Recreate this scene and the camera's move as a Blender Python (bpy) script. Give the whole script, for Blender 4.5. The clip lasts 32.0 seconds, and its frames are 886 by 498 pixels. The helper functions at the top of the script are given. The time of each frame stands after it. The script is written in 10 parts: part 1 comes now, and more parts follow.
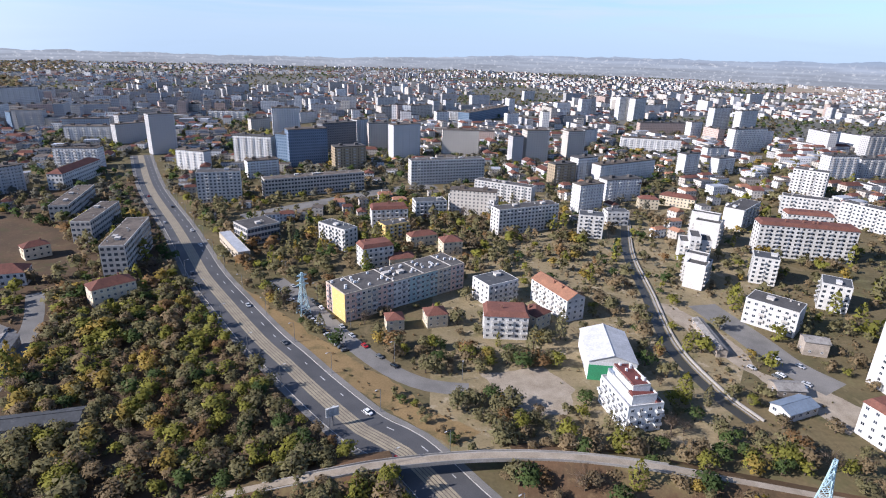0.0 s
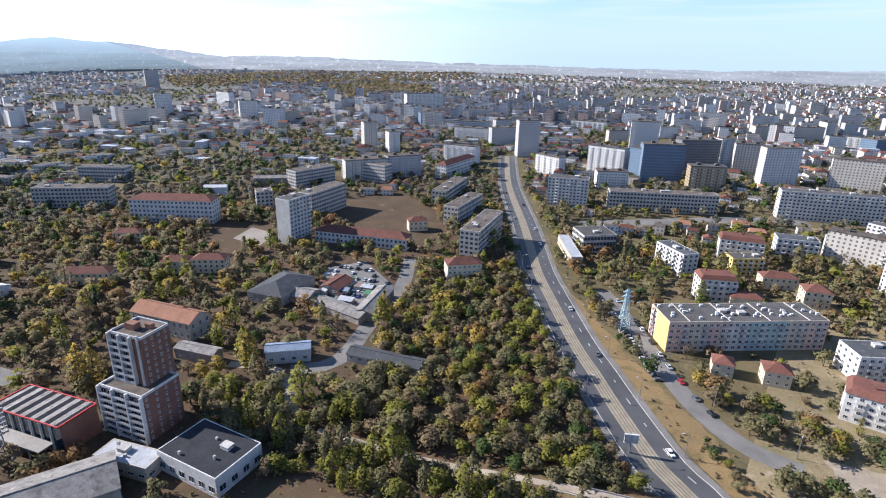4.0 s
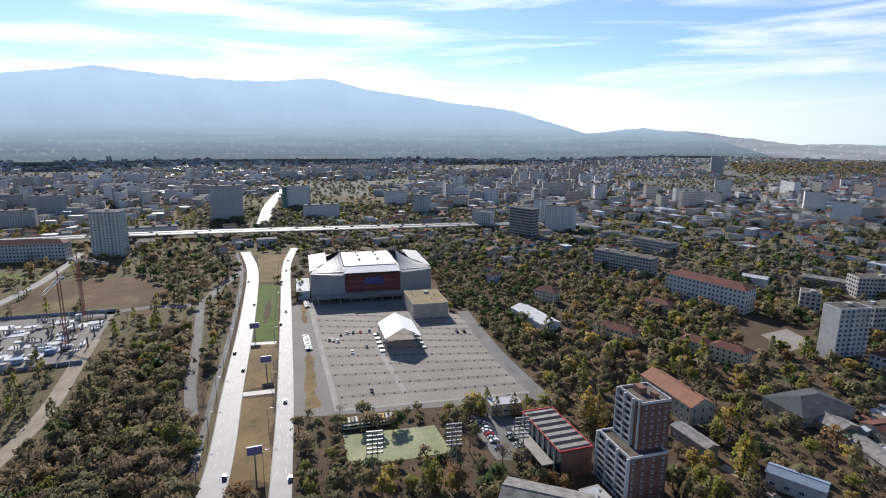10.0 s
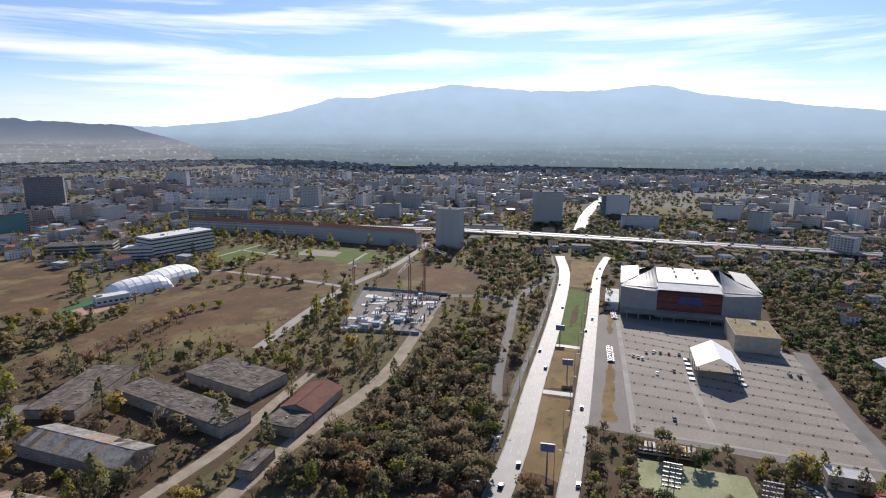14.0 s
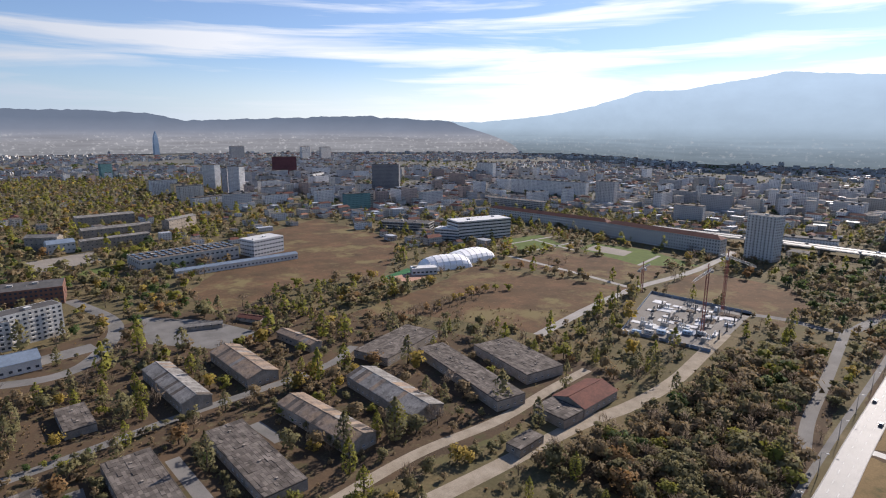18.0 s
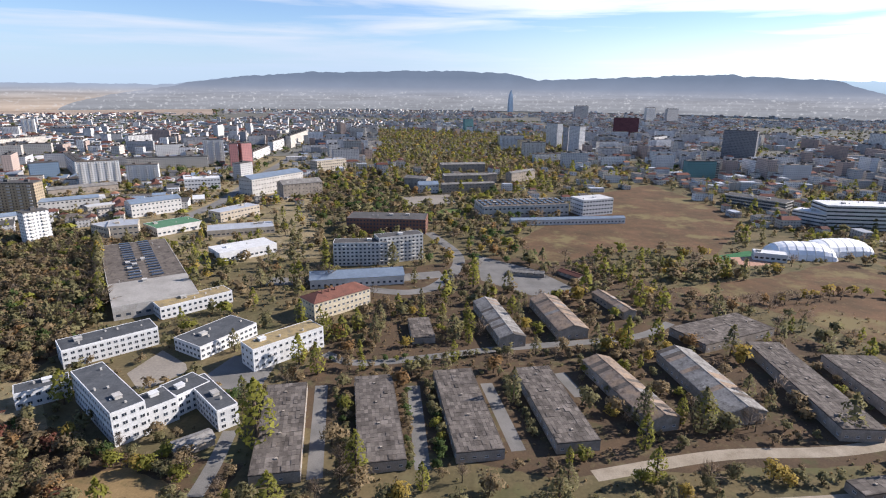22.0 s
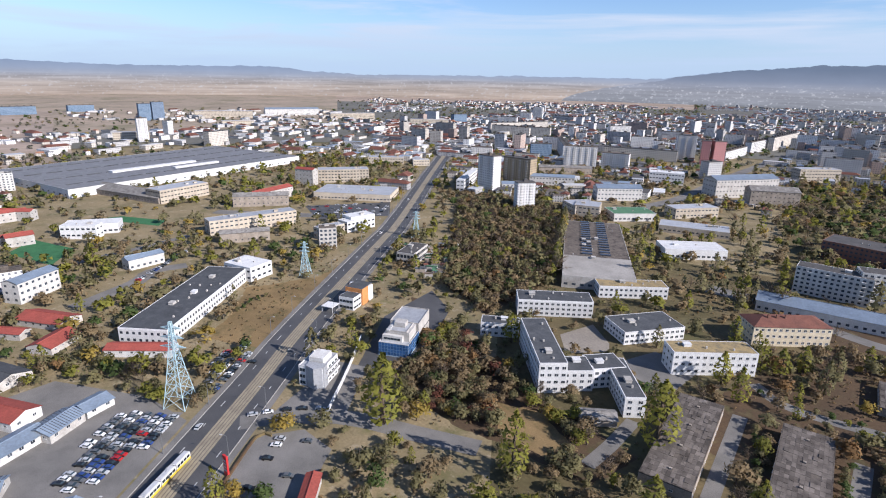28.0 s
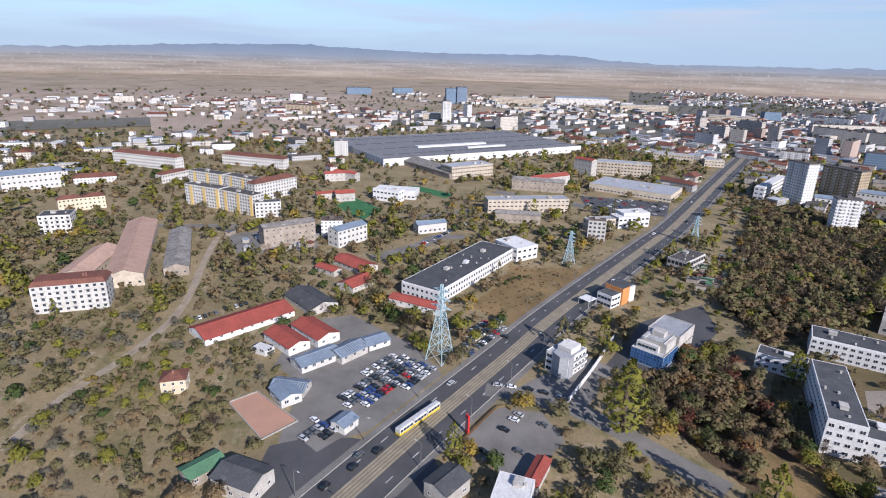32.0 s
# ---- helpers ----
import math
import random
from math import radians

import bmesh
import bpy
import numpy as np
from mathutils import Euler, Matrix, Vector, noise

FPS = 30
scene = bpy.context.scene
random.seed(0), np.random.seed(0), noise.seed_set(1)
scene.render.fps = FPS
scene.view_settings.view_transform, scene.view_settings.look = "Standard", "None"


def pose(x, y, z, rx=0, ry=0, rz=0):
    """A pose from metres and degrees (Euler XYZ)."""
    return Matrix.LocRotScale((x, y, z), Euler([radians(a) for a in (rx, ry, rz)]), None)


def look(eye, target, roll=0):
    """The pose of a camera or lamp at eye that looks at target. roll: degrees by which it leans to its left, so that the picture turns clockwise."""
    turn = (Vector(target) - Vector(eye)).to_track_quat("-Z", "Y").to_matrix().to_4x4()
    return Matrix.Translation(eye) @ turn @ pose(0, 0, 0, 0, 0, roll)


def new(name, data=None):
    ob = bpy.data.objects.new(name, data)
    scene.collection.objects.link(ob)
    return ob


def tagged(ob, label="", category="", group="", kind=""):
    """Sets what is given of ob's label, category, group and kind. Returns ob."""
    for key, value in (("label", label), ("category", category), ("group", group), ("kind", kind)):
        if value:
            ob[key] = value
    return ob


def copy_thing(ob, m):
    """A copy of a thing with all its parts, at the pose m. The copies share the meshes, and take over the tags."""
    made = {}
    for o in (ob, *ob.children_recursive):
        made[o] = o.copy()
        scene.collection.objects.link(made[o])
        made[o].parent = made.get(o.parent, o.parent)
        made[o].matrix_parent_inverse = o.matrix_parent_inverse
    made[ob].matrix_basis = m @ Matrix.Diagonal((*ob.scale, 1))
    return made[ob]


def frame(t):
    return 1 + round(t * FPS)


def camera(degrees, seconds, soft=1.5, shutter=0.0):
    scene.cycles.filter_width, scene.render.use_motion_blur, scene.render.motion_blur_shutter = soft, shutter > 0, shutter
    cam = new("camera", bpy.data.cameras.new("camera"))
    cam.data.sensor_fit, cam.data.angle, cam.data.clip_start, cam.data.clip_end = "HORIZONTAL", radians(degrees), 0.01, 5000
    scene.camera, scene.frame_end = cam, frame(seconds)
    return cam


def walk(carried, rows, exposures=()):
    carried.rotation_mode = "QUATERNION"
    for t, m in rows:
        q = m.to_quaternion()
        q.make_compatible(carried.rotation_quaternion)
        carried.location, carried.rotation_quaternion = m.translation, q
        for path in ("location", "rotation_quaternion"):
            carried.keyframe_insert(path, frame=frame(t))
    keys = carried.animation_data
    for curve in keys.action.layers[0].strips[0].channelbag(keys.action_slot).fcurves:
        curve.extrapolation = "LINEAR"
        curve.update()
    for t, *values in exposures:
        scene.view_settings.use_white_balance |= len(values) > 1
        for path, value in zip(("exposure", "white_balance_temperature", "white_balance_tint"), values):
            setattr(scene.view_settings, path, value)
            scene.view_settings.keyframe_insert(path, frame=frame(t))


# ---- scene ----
cam = camera(76.86, 32.0, soft=1.08)
EYE = (0.0, 0.0, 138.0)
PATH = [
    (0.0, 70.07, -1.79, 0.65), (0.5, 70.03, -1.73, 5.18), (1.0, 70.02, -1.66, 9.41), (1.5, 69.99, -1.61, 13.83),
    (2.0, 69.96, -1.59, 17.85), (2.5, 69.91, -1.47, 22.05), (3.0, 69.88, -1.46, 26.06), (3.5, 69.87, -1.28, 30.79),
    (5.5, 73.56, -1.22, 49.66), (6.0, 74.61, -1.05, 54.36), (6.5, 75.37, -1.02, 59.55), (7.0, 75.98, -0.95, 64.14),
    (7.5, 76.34, -0.91, 68.59), (8.0, 76.38, -0.81, 72.97), (8.5, 76.60, -0.71, 76.98), (9.0, 77.30, -0.63, 80.92),
    (9.5, 77.89, -0.63, 84.42), (10.0, 77.94, -0.51, 88.12), (10.5, 78.24, -0.35, 92.10), (11.0, 78.31, -0.23, 96.25),
    (11.5, 78.35, -0.24, 100.42), (12.0, 78.42, -0.20, 104.57), (12.5, 78.47, -0.16, 108.66), (13.0, 78.51, -0.12, 112.38),
    (13.5, 78.57, -0.11, 116.21), (14.0, 78.62, -0.07, 120.03), (14.5, 78.68, 0.02, 123.80), (16.5, 78.62, -0.08, 138.19),
    (17.0, 78.59, -0.14, 141.96), (17.5, 78.43, -0.22, 145.78), (18.0, 78.04, -0.26, 149.68), (18.5, 77.59, -0.30, 153.83),
    (19.0, 77.20, -0.32, 157.13), (19.5, 76.79, -0.39, 160.93), (20.0, 76.34, -0.46, 164.72), (20.5, 75.74, -0.46, 169.22),
    (21.0, 74.94, -0.53, 173.97), (21.5, 74.09, -0.63, 178.97), (22.0, 73.90, -0.65, 183.19), (22.5, 73.93, -0.69, 186.76),
    (23.0, 73.94, -0.71, 190.44), (23.5, 73.93, -0.72, 194.01), (24.0, 73.92, -0.70, 197.43), (24.5, 73.92, -0.73, 201.34),
    (25.0, 73.90, -0.69, 205.33), (25.5, 73.86, -0.77, 209.73), (27.5, 72.88, -1.02, 224.77), (28.0, 72.70, -1.11, 228.65),
    (28.5, 72.70, -1.25, 232.49), (29.0, 72.69, -1.29, 236.06), (29.5, 72.68, -1.25, 239.31), (30.0, 72.67, -1.33, 242.95),
    (30.5, 72.62, -1.36, 246.91), (31.0, 72.41, -1.48, 250.76), (31.5, 71.74, -1.57, 254.00), (32.0, 71.01, -1.65, 256.95),
   
]
walk(cam, [(t, pose(*EYE, a, b, c)) for t, a, b, c in PATH],
     [(0, 0.68, 6080, 18), (3.5, 0.95, 6150, 16), (6, 0.97, 6080, 12), (8, 0.62, 6150, 12), (10, 0.42, 6350, 13), (14, 0.31, 6550, 15), (17, 0.28, 6650, 17), (19, 0.50, 6700, 17), (21, 0.60, 6550, 16), (23, 0.76, 6400, 16), (25, 0.74, 6330, 16), (28, 0.55, 6200, 17), (32, 0.42, 6150, 18)])

# ---- world, sun, exposure ----
SUN_AZ, SUN_EL = 108.0, 31.0
world = bpy.data.worlds.new("sky")
scene.world = world
world.use_nodes = True
wn, wl = world.node_tree.nodes, world.node_tree.links
wn.clear()
sky = wn.new("ShaderNodeTexSky")
sky.sky_type, sky.sun_disc = "NISHITA", False
sky.sun_elevation, sky.sun_rotation = radians(SUN_EL), radians(360 - SUN_AZ)
sky.air_density, sky.dust_density, sky.ozone_density, sky.altitude = 1.0, 0.3, 3.0, 600
coord = wn.new("ShaderNodeTexCoord")
squash = wn.new("ShaderNodeMapping")
squash.inputs["Scale"].default_value = (0.9, 1.1, 13.0)
cirrus = wn.new("ShaderNodeTexNoise")
cirrus.inputs["Scale"].default_value, cirrus.inputs["Detail"].default_value = 2.3, 7.0
cirrus.inputs["Roughness"].default_value, cirrus.inputs["Distortion"].default_value = 0.55, 0.4
veil = wn.new("ShaderNodeMapRange")
veil.inputs["From Min"].default_value, veil.inputs["From Max"].default_value = 0.47, 0.66
veil.inputs["To Min"].default_value, veil.inputs["To Max"].default_value = 0.05, 0.9
cloud = wn.new("ShaderNodeMix")
cloud.data_type = "RGBA"
back = wn.new("ShaderNodeBackground")
back.inputs["Strength"].default_value = 0.088
out = wn.new("ShaderNodeOutputWorld")
wl.new(coord.outputs["Generated"], squash.inputs["Vector"])
wl.new(squash.outputs["Vector"], cirrus.inputs["Vector"])
wl.new(cirrus.outputs["Fac"], veil.inputs["Value"])
# the cirrus lies low; cleared overhead, out of view, to weaken the sky's fill
high = wn.new("ShaderNodeMapRange")
high.inputs["From Min"].default_value, high.inputs["From Max"].default_value = 0.22, 0.5
high.inputs["To Min"].default_value, high.inputs["To Max"].default_value = 1.0, 0.08
thin = wn.new("ShaderNodeMath")
thin.operation = "MULTIPLY"
axis = wn.new("ShaderNodeSeparateXYZ")
wl.new(coord.outputs["Generated"], axis.inputs["Vector"])
wl.new(axis.outputs["Z"], high.inputs["Value"])
wl.new(veil.outputs["Result"], thin.inputs[0])
wl.new(high.outputs["Result"], thin.inputs[1])
wl.new(thin.outputs[0], cloud.inputs["Factor"])
azure = wn.new("ShaderNodeMix")
azure.data_type, azure.blend_type = "RGBA", "MULTIPLY"
azure.inputs["Factor"].default_value, azure.inputs["B"].default_value = 1.0, (0.86, 0.98, 1.14, 1)
wl.new(sky.outputs["Color"], azure.inputs["A"])
wl.new(azure.outputs["Result"], cloud.inputs["A"])
# thin cloud is brighter towards the sun
sun_way = wn.new("ShaderNodeVectorMath")
sun_way.operation = "DOT_PRODUCT"
sun_way.inputs[1].default_value = (-math.sin(radians(SUN_AZ)), math.cos(radians(SUN_AZ)), 0.35)
glow = wn.new("ShaderNodeMapRange")
glow.interpolation_type = "SMOOTHSTEP"
glow.inputs["From Min"].default_value, glow.inputs["From Max"].default_value = 0.1, 1.05
bright = wn.new("ShaderNodeMix")
bright.data_type = "RGBA"
bright.inputs["A"].default_value, bright.inputs["B"].default_value = (5.4, 6.1, 6.9, 1), (11.5, 12.0, 12.0, 1)
wl.new(coord.outputs["Generated"], sun_way.inputs[0])
wl.new(sun_way.outputs["Value"], glow.inputs["Value"])
wl.new(glow.outputs["Result"], bright.inputs["Factor"])
wl.new(bright.outputs["Result"], cloud.inputs["B"])
height_z = wn.new("ShaderNodeSeparateXYZ")
low = wn.new("ShaderNodeMapRange")
low.interpolation_type = "SMOOTHSTEP"
low.inputs["From Min"].default_value, low.inputs["From Max"].default_value = 0.0, 0.12
low.inputs["To Min"].default_value, low.inputs["To Max"].default_value = 0.85, 0.0
haze = wn.new("ShaderNodeMix")
haze.data_type = "RGBA"
pale = wn.new("ShaderNodeMix")
pale.data_type = "RGBA"
pale.inputs["A"].default_value, pale.inputs["B"].default_value = (3.75, 5.1, 6.6, 1), (10.4, 11.2, 11.2, 1)
wl.new(glow.outputs["Result"], pale.inputs["Factor"])
wl.new(pale.outputs["Result"], haze.inputs["B"])
wl.new(coord.outputs["Generated"], height_z.inputs["Vector"])
wl.new(height_z.outputs["Z"], low.inputs["Value"])
wl.new(low.outputs["Result"], haze.inputs["Factor"])
wl.new(cloud.outputs["Result"], haze.inputs["A"])
wl.new(haze.outputs["Result"], back.inputs["Color"])
wl.new(back.outputs["Background"], out.inputs["Surface"])

sun = new("sun", bpy.data.lights.new("sun", "SUN"))
sun.data.energy, sun.data.angle, sun.data.color = 5.0, radians(0.6), (1.0, 0.95, 0.87)
az, el = radians(SUN_AZ), radians(SUN_EL)
SUN_DIR = Vector((-math.sin(az) * math.cos(el), math.cos(az) * math.cos(el), math.sin(el)))
sun.matrix_world = look(SUN_DIR * 900, (0, 0, 0))

# ---- materials ----
def mat(name, colour, colour2=None, scale=0.5, rough=0.85, metal=0.0, bump=0.0, fine=4.0, island=0.0, rnd=0.0, spread=(0.35, 0.68)):
    """A surface with large stains, fine grain and, if asked, a shade of its own for each piece."""
    m = bpy.data.materials.new(name)
    m.use_nodes = True
    nodes, links = m.node_tree.nodes, m.node_tree.links
    b = nodes["Principled BSDF"]
    b.inputs["Roughness"].default_value, b.inputs["Metallic"].default_value = rough, metal
    b.inputs["Specular IOR Level"].default_value = 0.5 if rough < 0.8 else 0.12
    c2 = colour2 or tuple(c * 0.72 for c in colour)
    tc = nodes.new("ShaderNodeTexCoord")
    big = nodes.new("ShaderNodeTexNoise")
    big.inputs["Scale"].default_value, big.inputs["Detail"].default_value, big.inputs["Roughness"].default_value = scale, 6.0, 0.62
    ramp = nodes.new("ShaderNodeMapRange")
    ramp.inputs["From Min"].default_value, ramp.inputs["From Max"].default_value = spread
    mix = nodes.new("ShaderNodeMix")
    mix.data_type = "RGBA"
    mix.inputs["A"].default_value, mix.inputs["B"].default_value = (*colour, 1), (*c2, 1)
    links.new(tc.outputs["Object"], big.inputs["Vector"])
    links.new(big.outputs["Fac"], ramp.inputs["Value"])
    links.new(ramp.outputs["Result"], mix.inputs["Factor"])
    grain = nodes.new("ShaderNodeTexNoise")
    grain.inputs["Scale"].default_value, grain.inputs["Detail"].default_value = fine, 4.0
    links.new(tc.outputs["Object"], grain.inputs["Vector"])
    last = mix.outputs["Result"]

    def shade(source, amount, last):
        r = nodes.new("ShaderNodeMapRange")
        r.inputs["To Min"].default_value, r.inputs["To Max"].default_value = 1 - amount, 1 + amount
        h = nodes.new("ShaderNodeHueSaturation")
        links.new(source, r.inputs["Value"])
        links.new(r.outputs["Result"], h.inputs["Value"])
        links.new(last, h.inputs["Color"])
        return h.outputs["Color"]
    last = shade(grain.outputs["Fac"], 0.35, last)
    if island:
        geo = nodes.new("ShaderNodeNewGeometry")
        last = shade(geo.outputs["Random Per Island"], island, last)
    if rnd:
        info = nodes.new("ShaderNodeObjectInfo")
        last = shade(info.outputs["Random"], rnd, last)
    links.new(last, b.inputs["Base Color"])
    if bump:
        bn = nodes.new("ShaderNodeBump")
        bn.inputs["Strength"].default_value, bn.inputs["Distance"].default_value = bump, 0.08
        links.new(grain.outputs["Fac"], bn.inputs["Height"])
        links.new(bn.outputs["Normal"], b.inputs["Normal"])
    return m


M = {}
M["earth"] = mat("earth", (0.15, 0.115, 0.062), (0.085, 0.075, 0.038), 0.02, 0.95, fine=0.6, bump=0.3)
def add_tone(m, colour, scale, lo, hi):
    """A further tone in patches over a ground material."""
    nodes, links = m.node_tree.nodes, m.node_tree.links
    b = nodes["Principled BSDF"]
    src = b.inputs["Base Color"].links[0].from_socket
    tc = nodes.new("ShaderNodeTexCoord")
    tex = nodes.new("ShaderNodeTexNoise")
    tex.inputs["Scale"].default_value, tex.inputs["Detail"].default_value, tex.inputs["Roughness"].default_value = scale, 8.0, 0.7
    r = nodes.new("ShaderNodeMapRange")
    r.inputs["From Min"].default_value, r.inputs["From Max"].default_value = lo, hi
    mix = nodes.new("ShaderNodeMix")
    mix.data_type = "RGBA"
    mix.inputs["B"].default_value = (*colour, 1)
    links.new(tc.outputs["Object"], tex.inputs["Vector"])
    links.new(tex.outputs["Fac"], r.inputs["Value"])
    links.new(r.outputs["Result"], mix.inputs["Factor"])
    links.new(src, mix.inputs["A"])
    links.new(mix.outputs["Result"], b.inputs["Base Color"])


add_tone(M["earth"], (0.21, 0.16, 0.095), 0.07, 0.54, 0.68)
add_tone(M["earth"], (0.085, 0.09, 0.038), 0.035, 0.53, 0.70)
add_tone(M["earth"], (0.045, 0.04, 0.025), 0.22, 0.57, 0.72)
# greyer earth for the far ground, with distance haze put into its colour
M["hazed_far_earth"] = mat("hazed_far_earth", (0.15, 0.145, 0.125), (0.105, 0.105, 0.09), 0.01, 0.95, fine=0.1)
add_tone(M["hazed_far_earth"], (0.20, 0.19, 0.165), 0.02, 0.55, 0.7)
M["plain"] = mat("plain", (0.36, 0.285, 0.225), (0.27, 0.22, 0.18), 0.004, 0.95, fine=0.05)
M["plain_grass"] = mat("plain_grass", (0.33, 0.265, 0.20), (0.25, 0.205, 0.155), 0.004, 0.95, fine=0.05)
M["dry_grass"] = mat("dry_grass", (0.15, 0.088, 0.05), (0.075, 0.052, 0.030), 0.03, 0.95, fine=1.2, bump=0.4)
add_tone(M["dry_grass"], (0.085, 0.06, 0.036), 0.09, 0.5, 0.68)
add_tone(M["dry_grass"], (0.19, 0.13, 0.07), 0.25, 0.56, 0.72)
add_tone(M["dry_grass"], (0.17, 0.135, 0.065), 0.02, 0.52, 0.62)
# lighter copy of dry_grass: brightness seen away from the sun is painted in
M["meadow"] = mat("meadow", (0.24, 0.165, 0.08), (0.15, 0.105, 0.052), 0.03, 0.95, fine=1.2, bump=0.4)
add_tone(M["meadow"], (0.10, 0.085, 0.04), 0.09, 0.52, 0.68)
add_tone(M["plain"], (0.23, 0.185, 0.13), 0.006, 0.5, 0.62)
add_tone(M["plain_grass"], (0.20, 0.175, 0.115), 0.007, 0.5, 0.62)
# leaf litter, also darkened to carry shade under trees and between storehouses
M["litter"] = mat("litter", (0.105, 0.07, 0.043), (0.062, 0.045, 0.03), 0.06, 0.95, fine=1.0, bump=0.4)
add_tone(M["litter"], (0.15, 0.12, 0.065), 0.12, 0.54, 0.7)
add_tone(M["litter"], (0.07, 0.075, 0.032), 0.05, 0.55, 0.7)
M["scrub"] = mat("scrub", (0.26, 0.205, 0.12), (0.17, 0.14, 0.08), 0.03, 0.95, fine=0.9, bump=0.4)
add_tone(M["scrub"], (0.12, 0.115, 0.05), 0.045, 0.53, 0.68)
add_tone(M["scrub"], (0.36, 0.305, 0.22), 0.11, 0.56, 0.72)
add_tone(M["scrub"], (0.10, 0.08, 0.045), 0.3, 0.57, 0.72)
M["dirt"] = mat("dirt", (0.34, 0.29, 0.225), (0.23, 0.19, 0.14), 0.15, 0.95, fine=2.0)
M["lawn"] = mat("lawn", (0.11, 0.145, 0.04), (0.08, 0.105, 0.035), 0.12, 0.95, fine=3.0)
M["asphalt"] = mat("asphalt", (0.078, 0.077, 0.077), (0.052, 0.052, 0.053), 0.06, 0.72, fine=2.5)
M["asphalt_light"] = mat("asphalt_light", (0.20, 0.19, 0.175), (0.13, 0.125, 0.115), 0.06, 0.85, fine=2.5)
# road towards the sun: base paler than asphalt, some glare put into it
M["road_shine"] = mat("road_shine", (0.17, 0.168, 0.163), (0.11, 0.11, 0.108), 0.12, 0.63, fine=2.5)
M["concrete"] = mat("concrete", (0.34, 0.32, 0.29), (0.25, 0.235, 0.21), 0.08, 0.85, fine=1.5)
M["plaza"] = mat("plaza", (0.27, 0.24, 0.20), (0.21, 0.185, 0.155), 0.03, 0.8, fine=0.8)
M["plaza_dark"] = mat("plaza_dark", (0.20, 0.185, 0.165), (0.165, 0.15, 0.13), 0.05, 0.8, fine=0.8)
M["tram_bed"] = mat("tram_bed", (0.33, 0.285, 0.20), (0.24, 0.205, 0.15), 0.2, 0.9, fine=3.0)
M["rail"] = mat("rail", (0.16, 0.13, 0.11), rough=0.45, metal=0.7)
M["paint"] = mat("paint", (0.50, 0.50, 0.48), (0.26, 0.26, 0.25), 0.6, 0.7)
M["kerb"] = mat("kerb", (0.42, 0.40, 0.37), (0.30, 0.29, 0.26), 0.5, 0.85)
# matt and dark: shade down in the channel is put into this colour
M["water"] = mat("water", (0.035, 0.036, 0.03), (0.05, 0.045, 0.035), rough=0.55)
M["court_red"] = mat("court_red", (0.42, 0.24, 0.17), (0.36, 0.22, 0.16), 0.15, 0.9)
M["court_green"] = mat("court_green", (0.05, 0.16, 0.07), (0.035, 0.11, 0.05), 0.15, 0.9)
M["pitch"] = mat("pitch", (0.33, 0.33, 0.20), (0.20, 0.22, 0.11), 0.06, 0.9, fine=1.0)

WALLS = dict(white=((0.57, 0.56, 0.535), (0.45, 0.435, 0.405)), grey=((0.46, 0.44, 0.41), (0.33, 0.31, 0.28)), cream=((0.62, 0.54, 0.40), (0.50, 0.43, 0.31)),
             brick=((0.235, 0.12, 0.088), (0.17, 0.09, 0.068)), pink=((0.60, 0.43, 0.35), (0.50, 0.35, 0.29)), yellow=((0.66, 0.47, 0.17), (0.52, 0.38, 0.16)),
             beige=((0.50, 0.44, 0.35), (0.36, 0.31, 0.25)), blue=((0.36, 0.46, 0.55), (0.28, 0.37, 0.46)), teal=((0.36, 0.48, 0.47), (0.30, 0.40, 0.40)),
             orange=((0.62, 0.27, 0.10), (0.5, 0.22, 0.08)), block=((0.36, 0.31, 0.26), (0.22, 0.19, 0.155)), snow=((0.63, 0.63, 0.625), (0.54, 0.54, 0.53)), green=((0.05, 0.30, 0.14), (0.05, 0.24, 0.12)))
for key, (a, b2) in WALLS.items():
    M["wall_" + key] = mat("wall_" + key, a, b2, 0.22, 0.88, fine=1.6, rnd=0.10)
ROOFS = dict(bitumen=((0.095, 0.09, 0.086), (0.06, 0.058, 0.056)), felt=((0.145, 0.122, 0.102), (0.082, 0.069, 0.058)), red=((0.17, 0.075, 0.055), (0.115, 0.055, 0.044)), coral=((0.34, 0.085, 0.065), (0.26, 0.07, 0.055)), orange=((0.29, 0.145, 0.09), (0.21, 0.11, 0.072)),
             maroon=((0.18, 0.06, 0.05), (0.13, 0.05, 0.045)), metal=((0.36, 0.37, 0.385), (0.27, 0.28, 0.29)), blue_metal=((0.20, 0.25, 0.31), (0.15, 0.19, 0.24)), rust=((0.30, 0.215, 0.145), (0.20, 0.17, 0.145)),
             eternit=((0.27, 0.255, 0.235), (0.165, 0.155, 0.14)), white=((0.58, 0.58, 0.57), (0.47, 0.47, 0.46)), green=((0.09, 0.19, 0.11), (0.07, 0.15, 0.09)), salmon=((0.46, 0.31, 0.24), (0.36, 0.24, 0.185)), dark=((0.034, 0.036, 0.041), (0.024, 0.025, 0.028)),
             plant=((0.19, 0.195, 0.205), (0.14, 0.145, 0.155)), moss=((0.30, 0.225, 0.11), (0.19, 0.15, 0.09)), slate=((0.085, 0.09, 0.095), (0.06, 0.063, 0.067)))
for key, (a, b2) in ROOFS.items():
    M["roof_" + key] = mat("roof_" + key, a, b2, 0.16, 0.5 if "metal" in key else 0.85, fine=1.1, rnd=0.12, metal=0.0, island=0.22)
